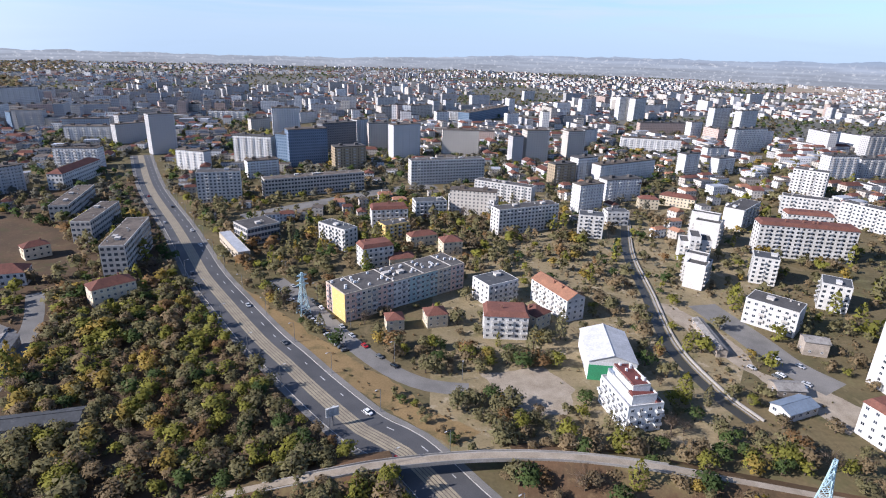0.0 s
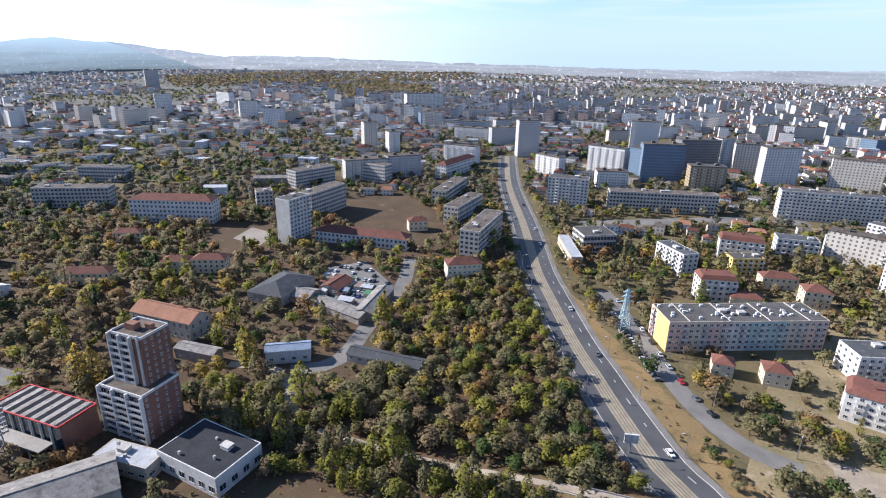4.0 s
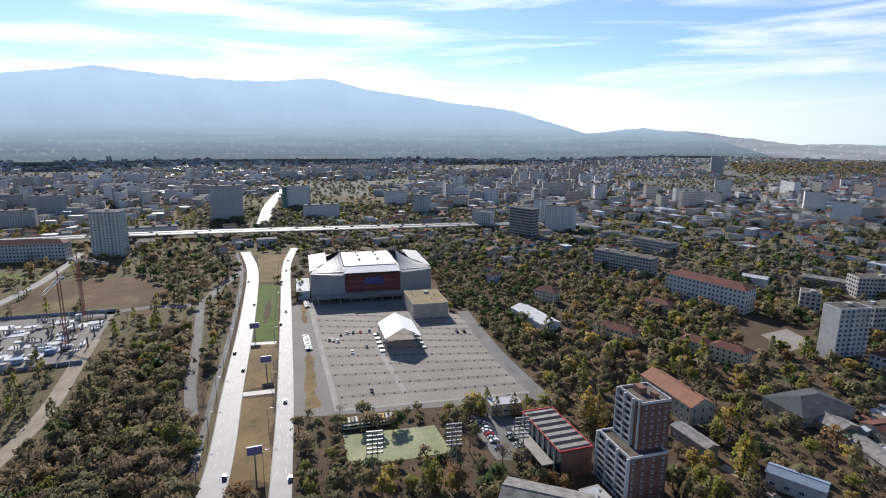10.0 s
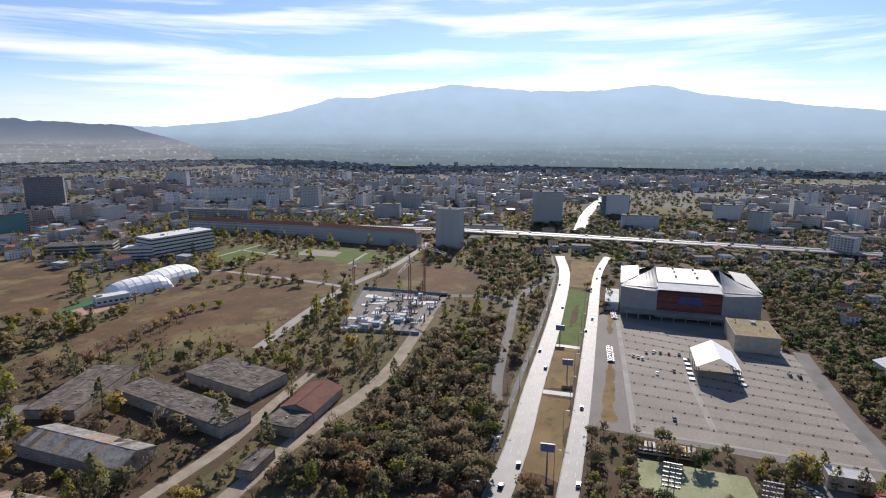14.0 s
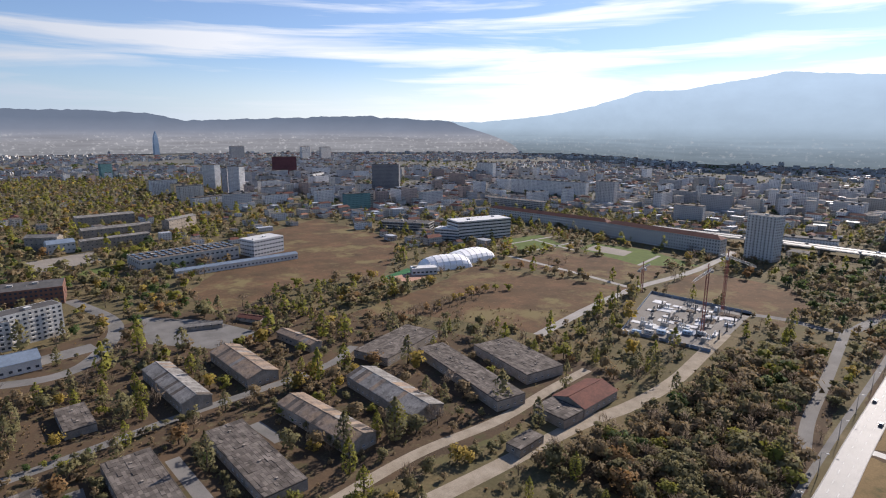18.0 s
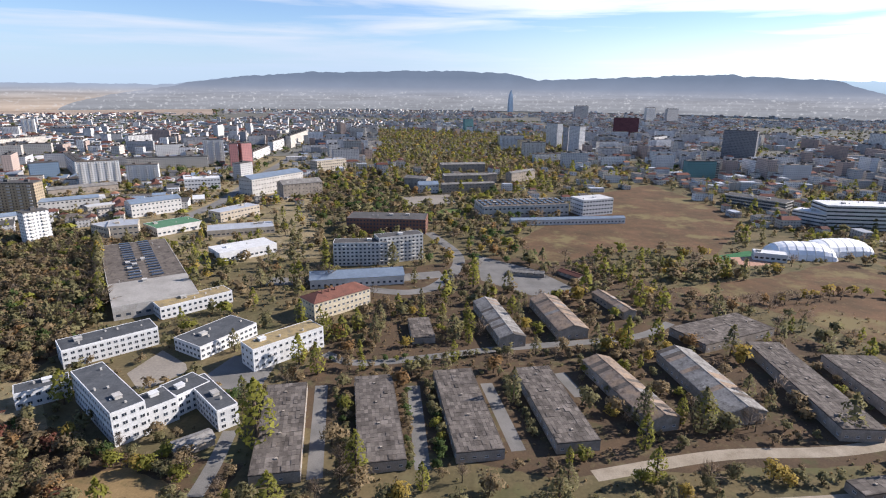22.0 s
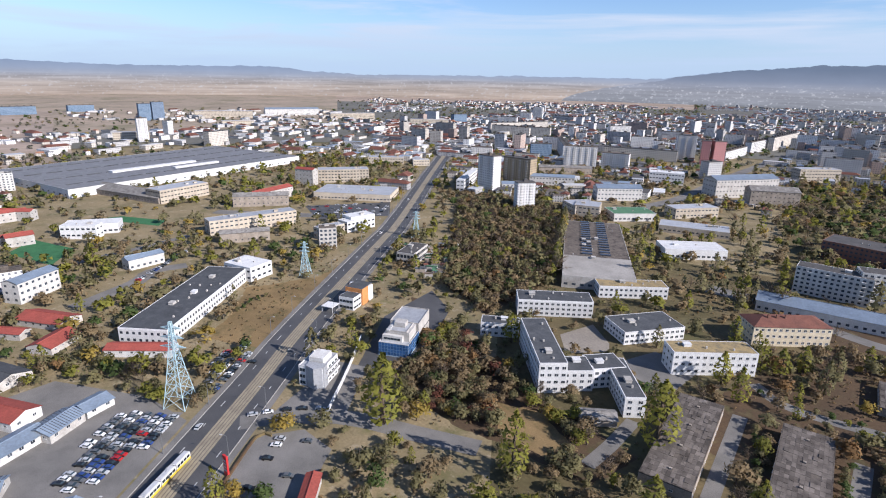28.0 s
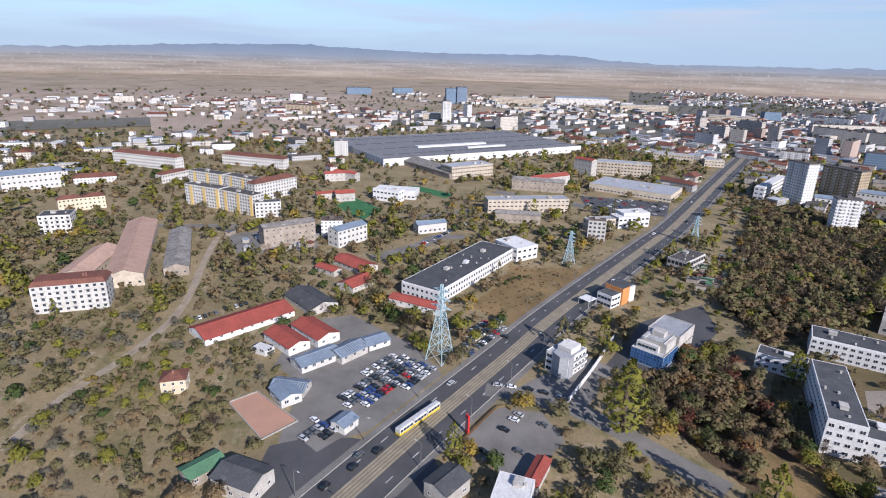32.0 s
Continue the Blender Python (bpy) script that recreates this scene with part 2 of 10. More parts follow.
for key, tone, scale, lo, hi in (("felt", (0.045, 0.04, 0.036), 0.22, 0.5, 0.66), ("felt", (0.17, 0.145, 0.12), 0.4, 0.57, 0.72), ("bitumen", (0.15, 0.14, 0.13), 0.3, 0.57, 0.72), ("eternit", (0.10, 0.092, 0.082), 0.35, 0.5, 0.68), ("eternit", (0.40, 0.38, 0.35), 0.2, 0.57, 0.7),
                               ("rust", (0.13, 0.095, 0.075), 0.3, 0.5, 0.66), ("red", (0.10, 0.05, 0.04), 0.4, 0.54, 0.72), ("slate", (0.14, 0.14, 0.14), 0.25, 0.56, 0.72), ("moss", (0.14, 0.13, 0.10), 0.35, 0.52, 0.68), ("metal", (0.20, 0.20, 0.205), 0.3, 0.55, 0.72)):
    add_tone(M["roof_" + key], tone, scale, lo, hi)
M["roof_panel_felt"] = mat("roof_panel_felt", (0.165, 0.142, 0.122), (0.085, 0.072, 0.062), 0.16, 0.9, fine=1.3, island=0.34, bump=0.4)
add_tone(M["roof_panel_felt"], (0.06, 0.052, 0.046), 0.3, 0.55, 0.7)
M["glass"] = mat("glass", (0.045, 0.055, 0.07), (0.03, 0.037, 0.05), 0.5, 0.12, rnd=0.5)
M["glass_blue"] = mat("glass_blue", (0.05, 0.12, 0.26), (0.03, 0.08, 0.18), 0.3, 0.10, rnd=0.3)
M["glass_dark"] = mat("glass_dark", (0.03, 0.045, 0.055), (0.02, 0.03, 0.04), 0.3, 0.08, rnd=0.3)
M["frame_white"] = mat("frame_white", (0.58, 0.58, 0.565), rough=0.6)
M["steel"] = mat("steel", (0.30, 0.31, 0.32), (0.22, 0.22, 0.22), 0.8, 0.45, metal=0.6)
M["pylon_blue"] = mat("pylon_blue", (0.42, 0.58, 0.62), (0.33, 0.46, 0.50), 0.4, 0.6)
M["black"] = mat("black", (0.02, 0.02, 0.02), rough=0.6)
M["rubber"] = mat("rubber", (0.018, 0.018, 0.018), rough=0.9)
M["tent_white"] = mat("tent_white", (0.84, 0.84, 0.84), (0.76, 0.76, 0.76), 0.2, 0.6)
M["arena_grey"] = mat("arena_grey", (0.29, 0.285, 0.28), (0.245, 0.24, 0.235), 0.1, 0.55, fine=0.8)
M["arena_roof"] = mat("arena_roof", (0.56, 0.53, 0.47), (0.47, 0.445, 0.40), 0.05, 0.6)
M["crane_red"] = mat("crane_red", (0.34, 0.12, 0.09), rough=0.6)
M["sign_red"] = mat("sign_red", (0.55, 0.03, 0.03), rough=0.5)
M["sign_purple"] = mat("sign_purple", (0.19, 0.16, 0.30), (0.13, 0.11, 0.2), 0.4, 0.5)
M["tram_yellow"] = mat("tram_yellow", (0.70, 0.50, 0.03), rough=0.4)
M["tram_grey"] = mat("tram_grey", (0.50, 0.51, 0.52), rough=0.5)
M["bark"] = mat("bark", (0.13, 0.10, 0.075), (0.08, 0.06, 0.045), 1.0, 0.95)
LEAF = dict(olive=((0.17, 0.152, 0.072), (0.12, 0.11, 0.054)), green=((0.075, 0.105, 0.032), (0.048, 0.072, 0.024)), yellow=((0.30, 0.215, 0.05), (0.21, 0.16, 0.042)),
            orange=((0.21, 0.125, 0.055), (0.16, 0.10, 0.045)), brown=((0.21, 0.155, 0.085), (0.15, 0.115, 0.066)), twig=((0.21, 0.165, 0.125), (0.15, 0.115, 0.085)), fir=((0.040, 0.062, 0.030), (0.028, 0.045, 0.022)), lime=((0.20, 0.19, 0.035), (0.13, 0.13, 0.03)), red=((0.15, 0.06, 0.04), (0.11, 0.05, 0.035)))
# grey-green for far trees with haze in the colour; also in near scrub
LEAF["dull"] = ((0.15, 0.142, 0.105), (0.11, 0.106, 0.08))
LEAF["dry"] = ((0.26, 0.18, 0.09), (0.19, 0.13, 0.07))
for key, (a, b2) in LEAF.items():
    a, b2 = tuple(c * 1.3 for c in a), tuple(c * 1.3 for c in b2)
    m = mat("leaf_" + key, a, b2, 0.12, 0.8, island=0.18, fine=0.7)
    nodes, links = m.node_tree.nodes, m.node_tree.links
    face = nodes["Principled BSDF"]
    face.inputs["Specular IOR Level"].default_value = 0.2
    through_light = nodes.new("ShaderNodeBsdfTranslucent")
    both = nodes.new("ShaderNodeMixShader")
    both.inputs["Fac"].default_value = 0.45
    links.new(face.inputs["Base Color"].links[0].from_socket, through_light.inputs["Color"])
    links.new(face.outputs["BSDF"], both.inputs[1])
    links.new(through_light.outputs["BSDF"], both.inputs[2])
    links.new(both.outputs["Shader"], nodes["Material Output"].inputs["Surface"])
    M["leaf_" + key] = m
PAINTS = dict(white=(0.72, 0.72, 0.72), black=(0.015, 0.016, 0.018), silver=(0.42, 0.43, 0.44), grey=(0.11, 0.115, 0.12), blue=(0.03, 0.06, 0.20), red=(0.40, 0.02, 0.02), yellow=(0.65, 0.45, 0.02), green=(0.03, 0.09, 0.05))
for key, a in PAINTS.items():
    M["car_" + key] = mat("car_" + key, a, tuple(c * 0.85 for c in a), 0.7, 0.28)


def facade(name, wall, glass, bay, storey):
    """The wall of a far house: rows of windows too small to be built."""
    m = mat(name, wall, tuple(c * 0.8 for c in wall), 0.1, 0.8, island=0.22)
    nodes, links = m.node_tree.nodes, m.node_tree.links
    b = nodes["Principled BSDF"]
    src = b.inputs["Base Color"].links[0].from_socket
    uv = nodes.new("ShaderNodeUVMap")
    sep = nodes.new("ShaderNodeSeparateXYZ")
    links.new(uv.outputs["UV"], sep.inputs["Vector"])
    hits = []
    for axis, size, lo in (("X", bay, 0.42), ("Y", storey, 0.5)):
        d = nodes.new("ShaderNodeMath")
        d.operation = "DIVIDE"
        d.inputs[1].default_value = size
        f = nodes.new("ShaderNodeMath")
        f.operation = "FRACT"
        g = nodes.new("ShaderNodeMath")
        g.operation = "LESS_THAN"
        g.inputs[1].default_value = lo
        links.new(sep.outputs[axis], d.inputs[0])
        links.new(d.outputs[0], f.inputs[0])
        links.new(f.outputs[0], g.inputs[0])
        hits.append(g.outputs[0])
    both = nodes.new("ShaderNodeMath")
    both.operation = "MULTIPLY"
    links.new(hits[0], both.inputs[0])
    links.new(hits[1], both.inputs[1])
    mix = nodes.new("ShaderNodeMix")
    mix.data_type = "RGBA"
    links.new(both.outputs[0], mix.inputs["Factor"])
    links.new(src, mix.inputs["A"])
    mix.inputs["B"].default_value = (*glass, 1)
    links.new(mix.outputs["Result"], b.inputs["Base Color"])
    return m


FAR_WALLS = [facade("far_white", (0.66, 0.65, 0.63), (0.17, 0.18, 0.2), 3.2, 2.9), facade("far_grey", (0.47, 0.46, 0.45), (0.13, 0.14, 0.15), 3.0, 2.9),
             facade("far_beige", (0.54, 0.50, 0.44), (0.15, 0.145, 0.145), 3.4, 3.0), facade("far_pink", (0.45, 0.35, 0.30), (0.14, 0.13, 0.13), 3.3, 3.0), facade("far_glass", (0.20, 0.24, 0.28), (0.05, 0.08, 0.12), 2.4, 3.4),
             facade("far_maroon", (0.17, 0.07, 0.075), (0.06, 0.03, 0.035), 3.0, 3.2), facade("far_dark", (0.20, 0.205, 0.215), (0.04, 0.045, 0.055), 2.6, 3.2), facade("far_teal", (0.14, 0.27, 0.27), (0.05, 0.10, 0.11), 2.6, 3.4),
             facade("far_blue", (0.17, 0.23, 0.30), (0.03, 0.07, 0.13), 2.4, 3.4), facade("far_tan", (0.36, 0.29, 0.2), (0.08, 0.065, 0.05), 3.4, 3.2),
             facade("far_rose", (0.50, 0.24, 0.23), (0.2, 0.12, 0.12), 3.0, 2.9), facade("far_sand", (0.62, 0.50, 0.32), (0.2, 0.16, 0.12), 3.2, 2.9), facade("far_slate", (0.17, 0.22, 0.29), (0.05, 0.075, 0.11), 2.4, 3.4)]


# ---- mesh tools ----
class Shape:
    """Faces gathered for one mesh."""

    def __init__(self):
        self.v, self.f, self.m, self.uv = [], [], [], []

    def poly(self, pts, k=0, uv=None):
        n = len(self.v)
        self.v += [tuple(p) for p in pts]
        self.f.append(tuple(range(n, n + len(pts))))
        self.m.append(k)
        self.uv.append(uv)

    def box(self, x0, x1, y0, y1, z0, z1, k=0, bottom=False):
        n = len(self.v)
        self.v += [(x0, y0, z0), (x1, y0, z0), (x1, y1, z0), (x0, y1, z0), (x0, y0, z1), (x1, y0, z1), (x1, y1, z1), (x0, y1, z1)]
        fs = [(0, 1, 5, 4), (1, 2, 6, 5), (2, 3, 7, 6), (3, 0, 4, 7), (4, 5, 6, 7)] + ([(3, 2, 1, 0)] if bottom else [])
        self.f += [tuple(n + i for i in q) for q in fs]
        self.m += [k] * len(fs)
        self.uv += [None] * len(fs)

    def bar(self, a, b, w, k=0):
        """A square bar from a to b."""
        a, b = Vector(a), Vector(b)
        d = (b - a).normalized()
        s = d.cross(Vector((0, 0, 1)) if abs(d.z) < 0.9 else Vector((1, 0, 0))).normalized() * w / 2
        u = d.cross(s).normalized() * w / 2
        c = [s + u, s - u, -s - u, -s + u]
        n = len(self.v)
        self.v += [tuple(a + q) for q in c] + [tuple(b + q) for q in c]
        for i in range(4):
            j = (i + 1) % 4
            self.f.append((n + i, n + 4 + i, n + 4 + j, n + j))
            self.m.append(k)
            self.uv.append(None)

    def tube(self, x, y, z0, z1, r0, r1, n=8, k=0):
        b = len(self.v)
        for z, r in ((z0, r0), (z1, r1)):
            self.v += [(x + r * math.cos(6.2832 * i / n), y + r * math.sin(6.2832 * i / n), z) for i in range(n)]
        self.f += [(b + i, b + (i + 1) % n, b + n + (i + 1) % n, b + n + i) for i in range(n)] + [tuple(b + n + i for i in range(n))]
        self.m += [k] * (n + 1)
        self.uv += [None] * (n + 1)

    def mesh(self, name, mats):
        seen, remap, verts = {}, [], []
        for p in self.v:
            key = (round(p[0], 3), round(p[1], 3), round(p[2], 3))
            if key not in seen:
                seen[key] = len(verts)
                verts.append(p)
            remap.append(seen[key])
        faces = [tuple(remap[i] for i in f) for f in self.f]
        me = bpy.data.meshes.new(name)
        me.from_pydata(verts, [], faces)
        for m in mats:
            me.materials.append(M[m] if isinstance(m, str) else m)
        me.polygons.foreach_set("material_index", self.m)
        if any(u is not None for u in self.uv):
            lay = me.uv_layers.new()
            flat = []
            for face, u in zip(self.f, self.uv):
                for i in range(len(face)):
                    flat += u[i] if u else (0.9, 0.9)
            lay.data.foreach_set("uv", flat)
        me.update()
        return me


def part(name, shape, mats, parent=None, label="", m=None):
    me = shape if isinstance(shape, bpy.types.Mesh) else shape.mesh(name, mats if isinstance(mats, (list, tuple)) else [mats])
    ob = new(name, me)
    if parent is not None:
        ob.parent = parent
    if m is not None:
        ob.matrix_basis = m
    if label:
        tagged(ob, label=label)
    return ob


def thing(name, label, category, m, group="", kind=""):
    return_ob = new(name)
    return_ob.matrix_basis = m
    return_ob.empty_display_size = 0.5
    return tagged(return_ob, label, category, group, kind)


RECTS, LINES, CLEAR = [], [], []


def inside(px, py, poly):
    """Which of the points lie in a polygon."""
    hit = np.zeros(len(px), bool)
    n = len(poly)
    for i in range(n):
        (x0, y0), (x1, y1) = poly[i], poly[(i + 1) % n]
        if y0 == y1:
            continue
        c = (y0 > py) != (y1 > py)
        hit ^= c & (px < (x1 - x0) * (py - y0) / (y1 - y0) + x0)
    return hit


def smooth(pts, step=6.0):
    """A soft line through a few points."""
    p = [np.array(q, float) for q in pts]
    p = [2 * p[0] - p[1]] + p + [2 * p[-1] - p[-2]]
    res = []
    for i in range(1, len(p) - 2):
        n = max(2, int(np.linalg.norm(p[i + 1] - p[i]) / step))
        for k in range(n):
            t = k / n
            a, b, c, d = p[i - 1], p[i], p[i + 1], p[i + 2]
            res.append(0.5 * (2 * b + (c - a) * t + (2 * a - 5 * b + 4 * c - d) * t * t + (3 * b - a - 3 * c + d) * t ** 3))
    res.append(p[-2])
    return np.array(res)


def sides(line):
    d = np.gradient(line[:, :2], axis=0)
    d /= np.linalg.norm(d, axis=1, keepdims=True)
    return np.stack([-d[:, 1], d[:, 0]], 1)


def strip(name, pts, w0, w1, z, material, label="", kind="structure", category="road", keep=None, step=6.0):
    """A flat band along a line, from offset w0 to w1 across it."""
    line = smooth(pts, step)
    n = sides(line)
    zz = line[:, 2] if line.shape[1] > 2 else np.zeros(len(line))
    a, b = line[:, :2] + n * w0, line[:, :2] + n * w1
    s = Shape()
    s.v = [(*q, h + z) for q, h in zip(a, zz)] + [(*q, h + z) for q, h in zip(b, zz)]
    k = len(line)
    s.f = [(i + k, i, i + 1, i + 1 + k) if w1 > w0 else (i, i + k, i + k + 1, i + 1) for i in range(k - 1)]
    s.m, s.uv = [0] * (k - 1), [None] * (k - 1)
    ob = part(name, s, [material])
    tagged(ob, label, category, kind=kind)
    if keep is not False:
        LINES.append((line[:, :2], max(abs(w0), abs(w1)) + (2.0 if keep is None else keep)))
    return ob


def kerb(pts, off, z=0.0, step=6.0):
    line = smooth(pts, step)
    n = sides(line)
    s = Shape()
    for i in range(len(line) - 1):
        a, b = line[i, :2] + n[i] * off, line[i + 1, :2] + n[i + 1] * off
        s.bar((*a, z + 0.07), (*b, z + 0.07), 0.3)
    return tagged(part("kerb", s, ["kerb"]), "worn grey concrete kerb along the road", "kerb", kind="structure")


def patch(name, pts, z, material, label, category="ground", clear=True):
    s = Shape()
    a = sum(pts[i][0] * pts[(i + 1) % len(pts)][1] - pts[(i + 1) % len(pts)][0] * pts[i][1] for i in range(len(pts)))
    ring = pts if a > 0 else pts[::-1]
    if material in ("dirt", "meadow", "litter", "dry_grass", "lawn", "pitch"):
        ragged = []
        for p, q in zip(ring, list(ring[1:]) + [ring[0]]):
            n = max(1, int(math.dist(p, q) / 2.5))
            out_x, out_y = (q[1] - p[1]) / max(math.dist(p, q), 0.1), (p[0] - q[0]) / max(math.dist(p, q), 0.1)
            for i in range(n):
                x, y = p[0] + (q[0] - p[0]) * i / n, p[1] + (q[1] - p[1]) * i / n
                k = (2.6 * noise.noise((x * 0.07, y * 0.07, 3.0)) + 1.4 * noise.noise((x * 0.3, y * 0.3, 8.0))) * (0.25 if material in ("lawn", "pitch") else 1.0)
                ragged.append((x + out_x * k, y + out_y * k))
        ring = ragged
    s.poly([(x, y, z) for x, y in ring])
    if clear:
        CLEAR.append(pts)
    return tagged(part(name, s, [material]), label, category, kind="structure")

# ---- ground, roads and open areas ----
def ground_sheet():
    n, r = 96, 4850.0
    rings = [0, 60, 120, 200, 300, 420, 600, 850, 1200, 1700, 2400, 3300, 4100, r]
    s = Shape()
    s.v.append((0, 0, 0))
    for q in rings[1:]:
        s.v += [(q * math.cos(6.28318 * i / n), q * math.sin(6.28318 * i / n), 0) for i in range(n)]
    for i in range(n):
        s.f.append((0, 1 + i, 1 + (i + 1) % n))
    for k in range(len(rings) - 2):
        a, b = 1 + k * n, 1 + (k + 1) * n
        s.f += [(a + i, b + i, b + (i + 1) % n, a + (i + 1) % n) for i in range(n)]
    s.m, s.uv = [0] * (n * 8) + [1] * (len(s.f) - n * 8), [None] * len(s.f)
    return tagged(part("ground", s, ["earth", "hazed_far_earth"]), "brown autumn ground with dry grass and bare earth", "ground", kind="structure")


ground_sheet()
for k, (a0, a1, r0, r1) in enumerate(((239, 263, 1500, 2310), (262.9, 300, 1350, 2300), (239, 300, 2290, 4700), (205, 239.1, 3000, 4750), (299.9, 330, 2600, 4700), (262, 284, 1000, 1360))):
    arc = [(-math.sin(radians(a)) * r0, math.cos(radians(a)) * r0) for a in np.linspace(a0, a1, 10)] + [(-math.sin(radians(a)) * r1, math.cos(radians(a)) * r1) for a in np.linspace(a1, a0, 10)]
    patch("plain", arc, 0.02 + 0.01 * k, "plain" if k % 2 else "plain_grass", "flat brown farm plain in the distance", "field", clear=k not in (0, 1, 5))
def fan(a0, a1, r0, r1, n=16):
    return [(-math.sin(radians(a)) * r0, math.cos(radians(a)) * r0) for a in np.linspace(a0, a1, n)] + [(-math.sin(radians(a)) * r1, math.cos(radians(a)) * r1) for a in np.linspace(a1, a0, n)]


patch("scrubland", fan(222, 304, 110, 1180), 0.006, "scrub", "tan dry grassland with bare earth", "ground", clear=False)
patch("scrubland", fan(196, 222, 460, 1180), 0.007, "scrub", "tan dry grassland with bare earth", "ground", clear=False)
patch("scrubland", fan(328, 361, 165, 560), 0.008, "scrub", "tan dry grassland with bare earth", "ground", clear=False)
patch("leaf_ground", fan(28, 110, 130, 640), 0.009, "litter", "dark brown ground with leaf litter under the trees", "ground", clear=False)
NORTH = [(-11, 165), (-28, 177), (-51, 201), (-71, 224), (-88, 243), (-120, 284), (-147, 320), (-176, 365), (-208, 414), (-289, 534), (-377, 685)][::-1] + [(9, 140), (34, 110)]
SOUTH = [(34, 110), (85, 55), (128, 17)] + [(171, -27), (202, -61), (231, -93), (260, -124), (308, -180), (384, -271), (431, -326), (649, -557), (851, -774)]
strip("road", NORTH, -9.8, 9.8, 0.04, "asphalt", "grey asphalt boulevard with a tram bed", step=8)
strip("road", SOUTH, -11.5, 11.5, 0.05, "asphalt", "grey asphalt boulevard with a tram bed and parked cars", step=8)
for line, half, a, b in ((NORTH, 9.8, -4.2, 2.0), (SOUTH, 11.5, -3.4, 3.2)):
    strip("tram_bed", line, a, b, 0.075, "tram_bed", "sandy stone tram bed between the lanes", step=8)
    for c in (0.18, 0.40, 0.60, 0.82):
        m = a + (b - a) * c
        strip("tram_rail", line, m - 0.16, m + 0.16, 0.10, "rail", "dark steel tram rail", category="rail", step=8)
    for off in (-half, half):
        kerb(line, off)
    for off in (-half - 1.6, half + 1.6):
        strip("pavement", line, off - 1.3, off + 1.3, 0.10, "asphalt_light", "grey concrete pavement beside the boulevard", category="pavement", step=8)
DUAL_L, DUAL_R = [(40, -32), (-120, -68)] + [(-210, -85), (-283, -103), (-408, -133), (-540, -169), (-627, -203)], [(40, -4), (-120, -40)] + [(-206, -58), (-279, -74), (-405, -104), (-558, -140), (-650, -153)]
for line, half in ((DUAL_L, 5.3), (DUAL_R, 4.2)):
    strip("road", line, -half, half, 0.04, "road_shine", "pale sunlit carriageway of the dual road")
    kerb(line, -half)
    kerb(line, half)
strip("road", [(-410, -241), (-425, -215), (-433, -180), (-477, -180), (-541, -180)], -4, 4, 0.03, "asphalt_light", "pale curved slip road", keep=0.5)
strip("pavement", [(-210, -85), (-283, -103), (-408, -133), (-540, -169), (-627, -203)], 8, 11, 0.035, "asphalt_light", "grey footway beside the dual road", category="pavement")
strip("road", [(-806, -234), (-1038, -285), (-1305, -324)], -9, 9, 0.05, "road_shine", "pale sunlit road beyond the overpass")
strip("road", [(-414, 30), (-332, 46), (-266, 64)], -4.5, 4.5, 0.045, "asphalt_light", "grey service road beside the parking ground")
patch("parking_ground", [(-258, -43), (-277, 57), (-407, 26), (-422, -89)], 0.03, "plaza", "wide beige parking ground with faint bay rows", "parking")
patch("plaza_edge", [(-250, -70), (-268, 60), (-330, 50), (-445, 10), (-450, -100), (-420, -105)], 0.025, "plaza_dark", "grey paved edge of the parking ground", "pavement")
patch("lawn", [(-490, -152), (-491, -130), (-352, -97), (-351, -115)], 0.03, "lawn", "green mown lawn between the carriageways", "lawn")
for key in ([(-342, -113), (-348, -96), (-287, -83), (-281, -97)], [(-271, -96), (-274, -79), (-200, -61), (-202, -78)], [(-611, -183), (-616, -153), (-502, -132), (-499, -152)]):
    patch("median", key, 0.03, "meadow", "brown dry grass median", "grass")
for key in [[(-410, 246), (-369, 277), (-319, 237), (-346, 202)], [(-391, 354), (-355, 427), (-279, 389), (-222, 308), (-255, 315), (-326, 306)]]:
    patch("campus_lawn", key, 0.024, "litter", "olive brown autumn lawn of the campus", "lawn")
patch("campus_court", [(-361, 235), (-373, 261), (-346, 263), (-331, 236)], 0.05, "plaza", "pale paved court with planted squares", "yard")
strip("service_lane", [(-182, 140), (-171, 159), (-187, 201), (-204, 246), (-229, 285)], -4.5, 4.5, 0.036, "asphalt_light", "grey lane between the yards")
strip("dirt_road", [(-208, 126), (-186, 136), (-155, 120)], -2.5, 2.5, 0.034, "dirt", "pale trodden lane through the trees")
patch("flower_bed", [(-386, -117), (-440, -128), (-450, -126), (-413, -117), (-388, -113)], 0.05, "litter", "dark shaped flower bed in the median lawn", "flower bed")
for key in ([(-336, -75), (-336, -72), (-262, -53), (-262, -59)], [(-461, -104), (-460, -101), (-388, -85), (-387, -88)]):
    patch("verge", key, 0.055, "meadow", "narrow brown grass verge beside the parking ground", "grass")
patch("yard", [(-3, -462), (-50, -426), (-79, -378), (-43, -367), (-8, -396)], 0.036, "asphalt_light", "pale broken concrete yard", "yard")
patch("training_pitch", [(-235, -37), (-243, 5), (-220, 13), (-210, -31)], 0.05, "pitch", "worn yellow-green training pitch", "pitch")
patch("car_park", [(-250, 21), (-259, 41), (-213, 53), (-214, 31)], 0.04, "asphalt_light", "small grey asphalt car park", "parking")
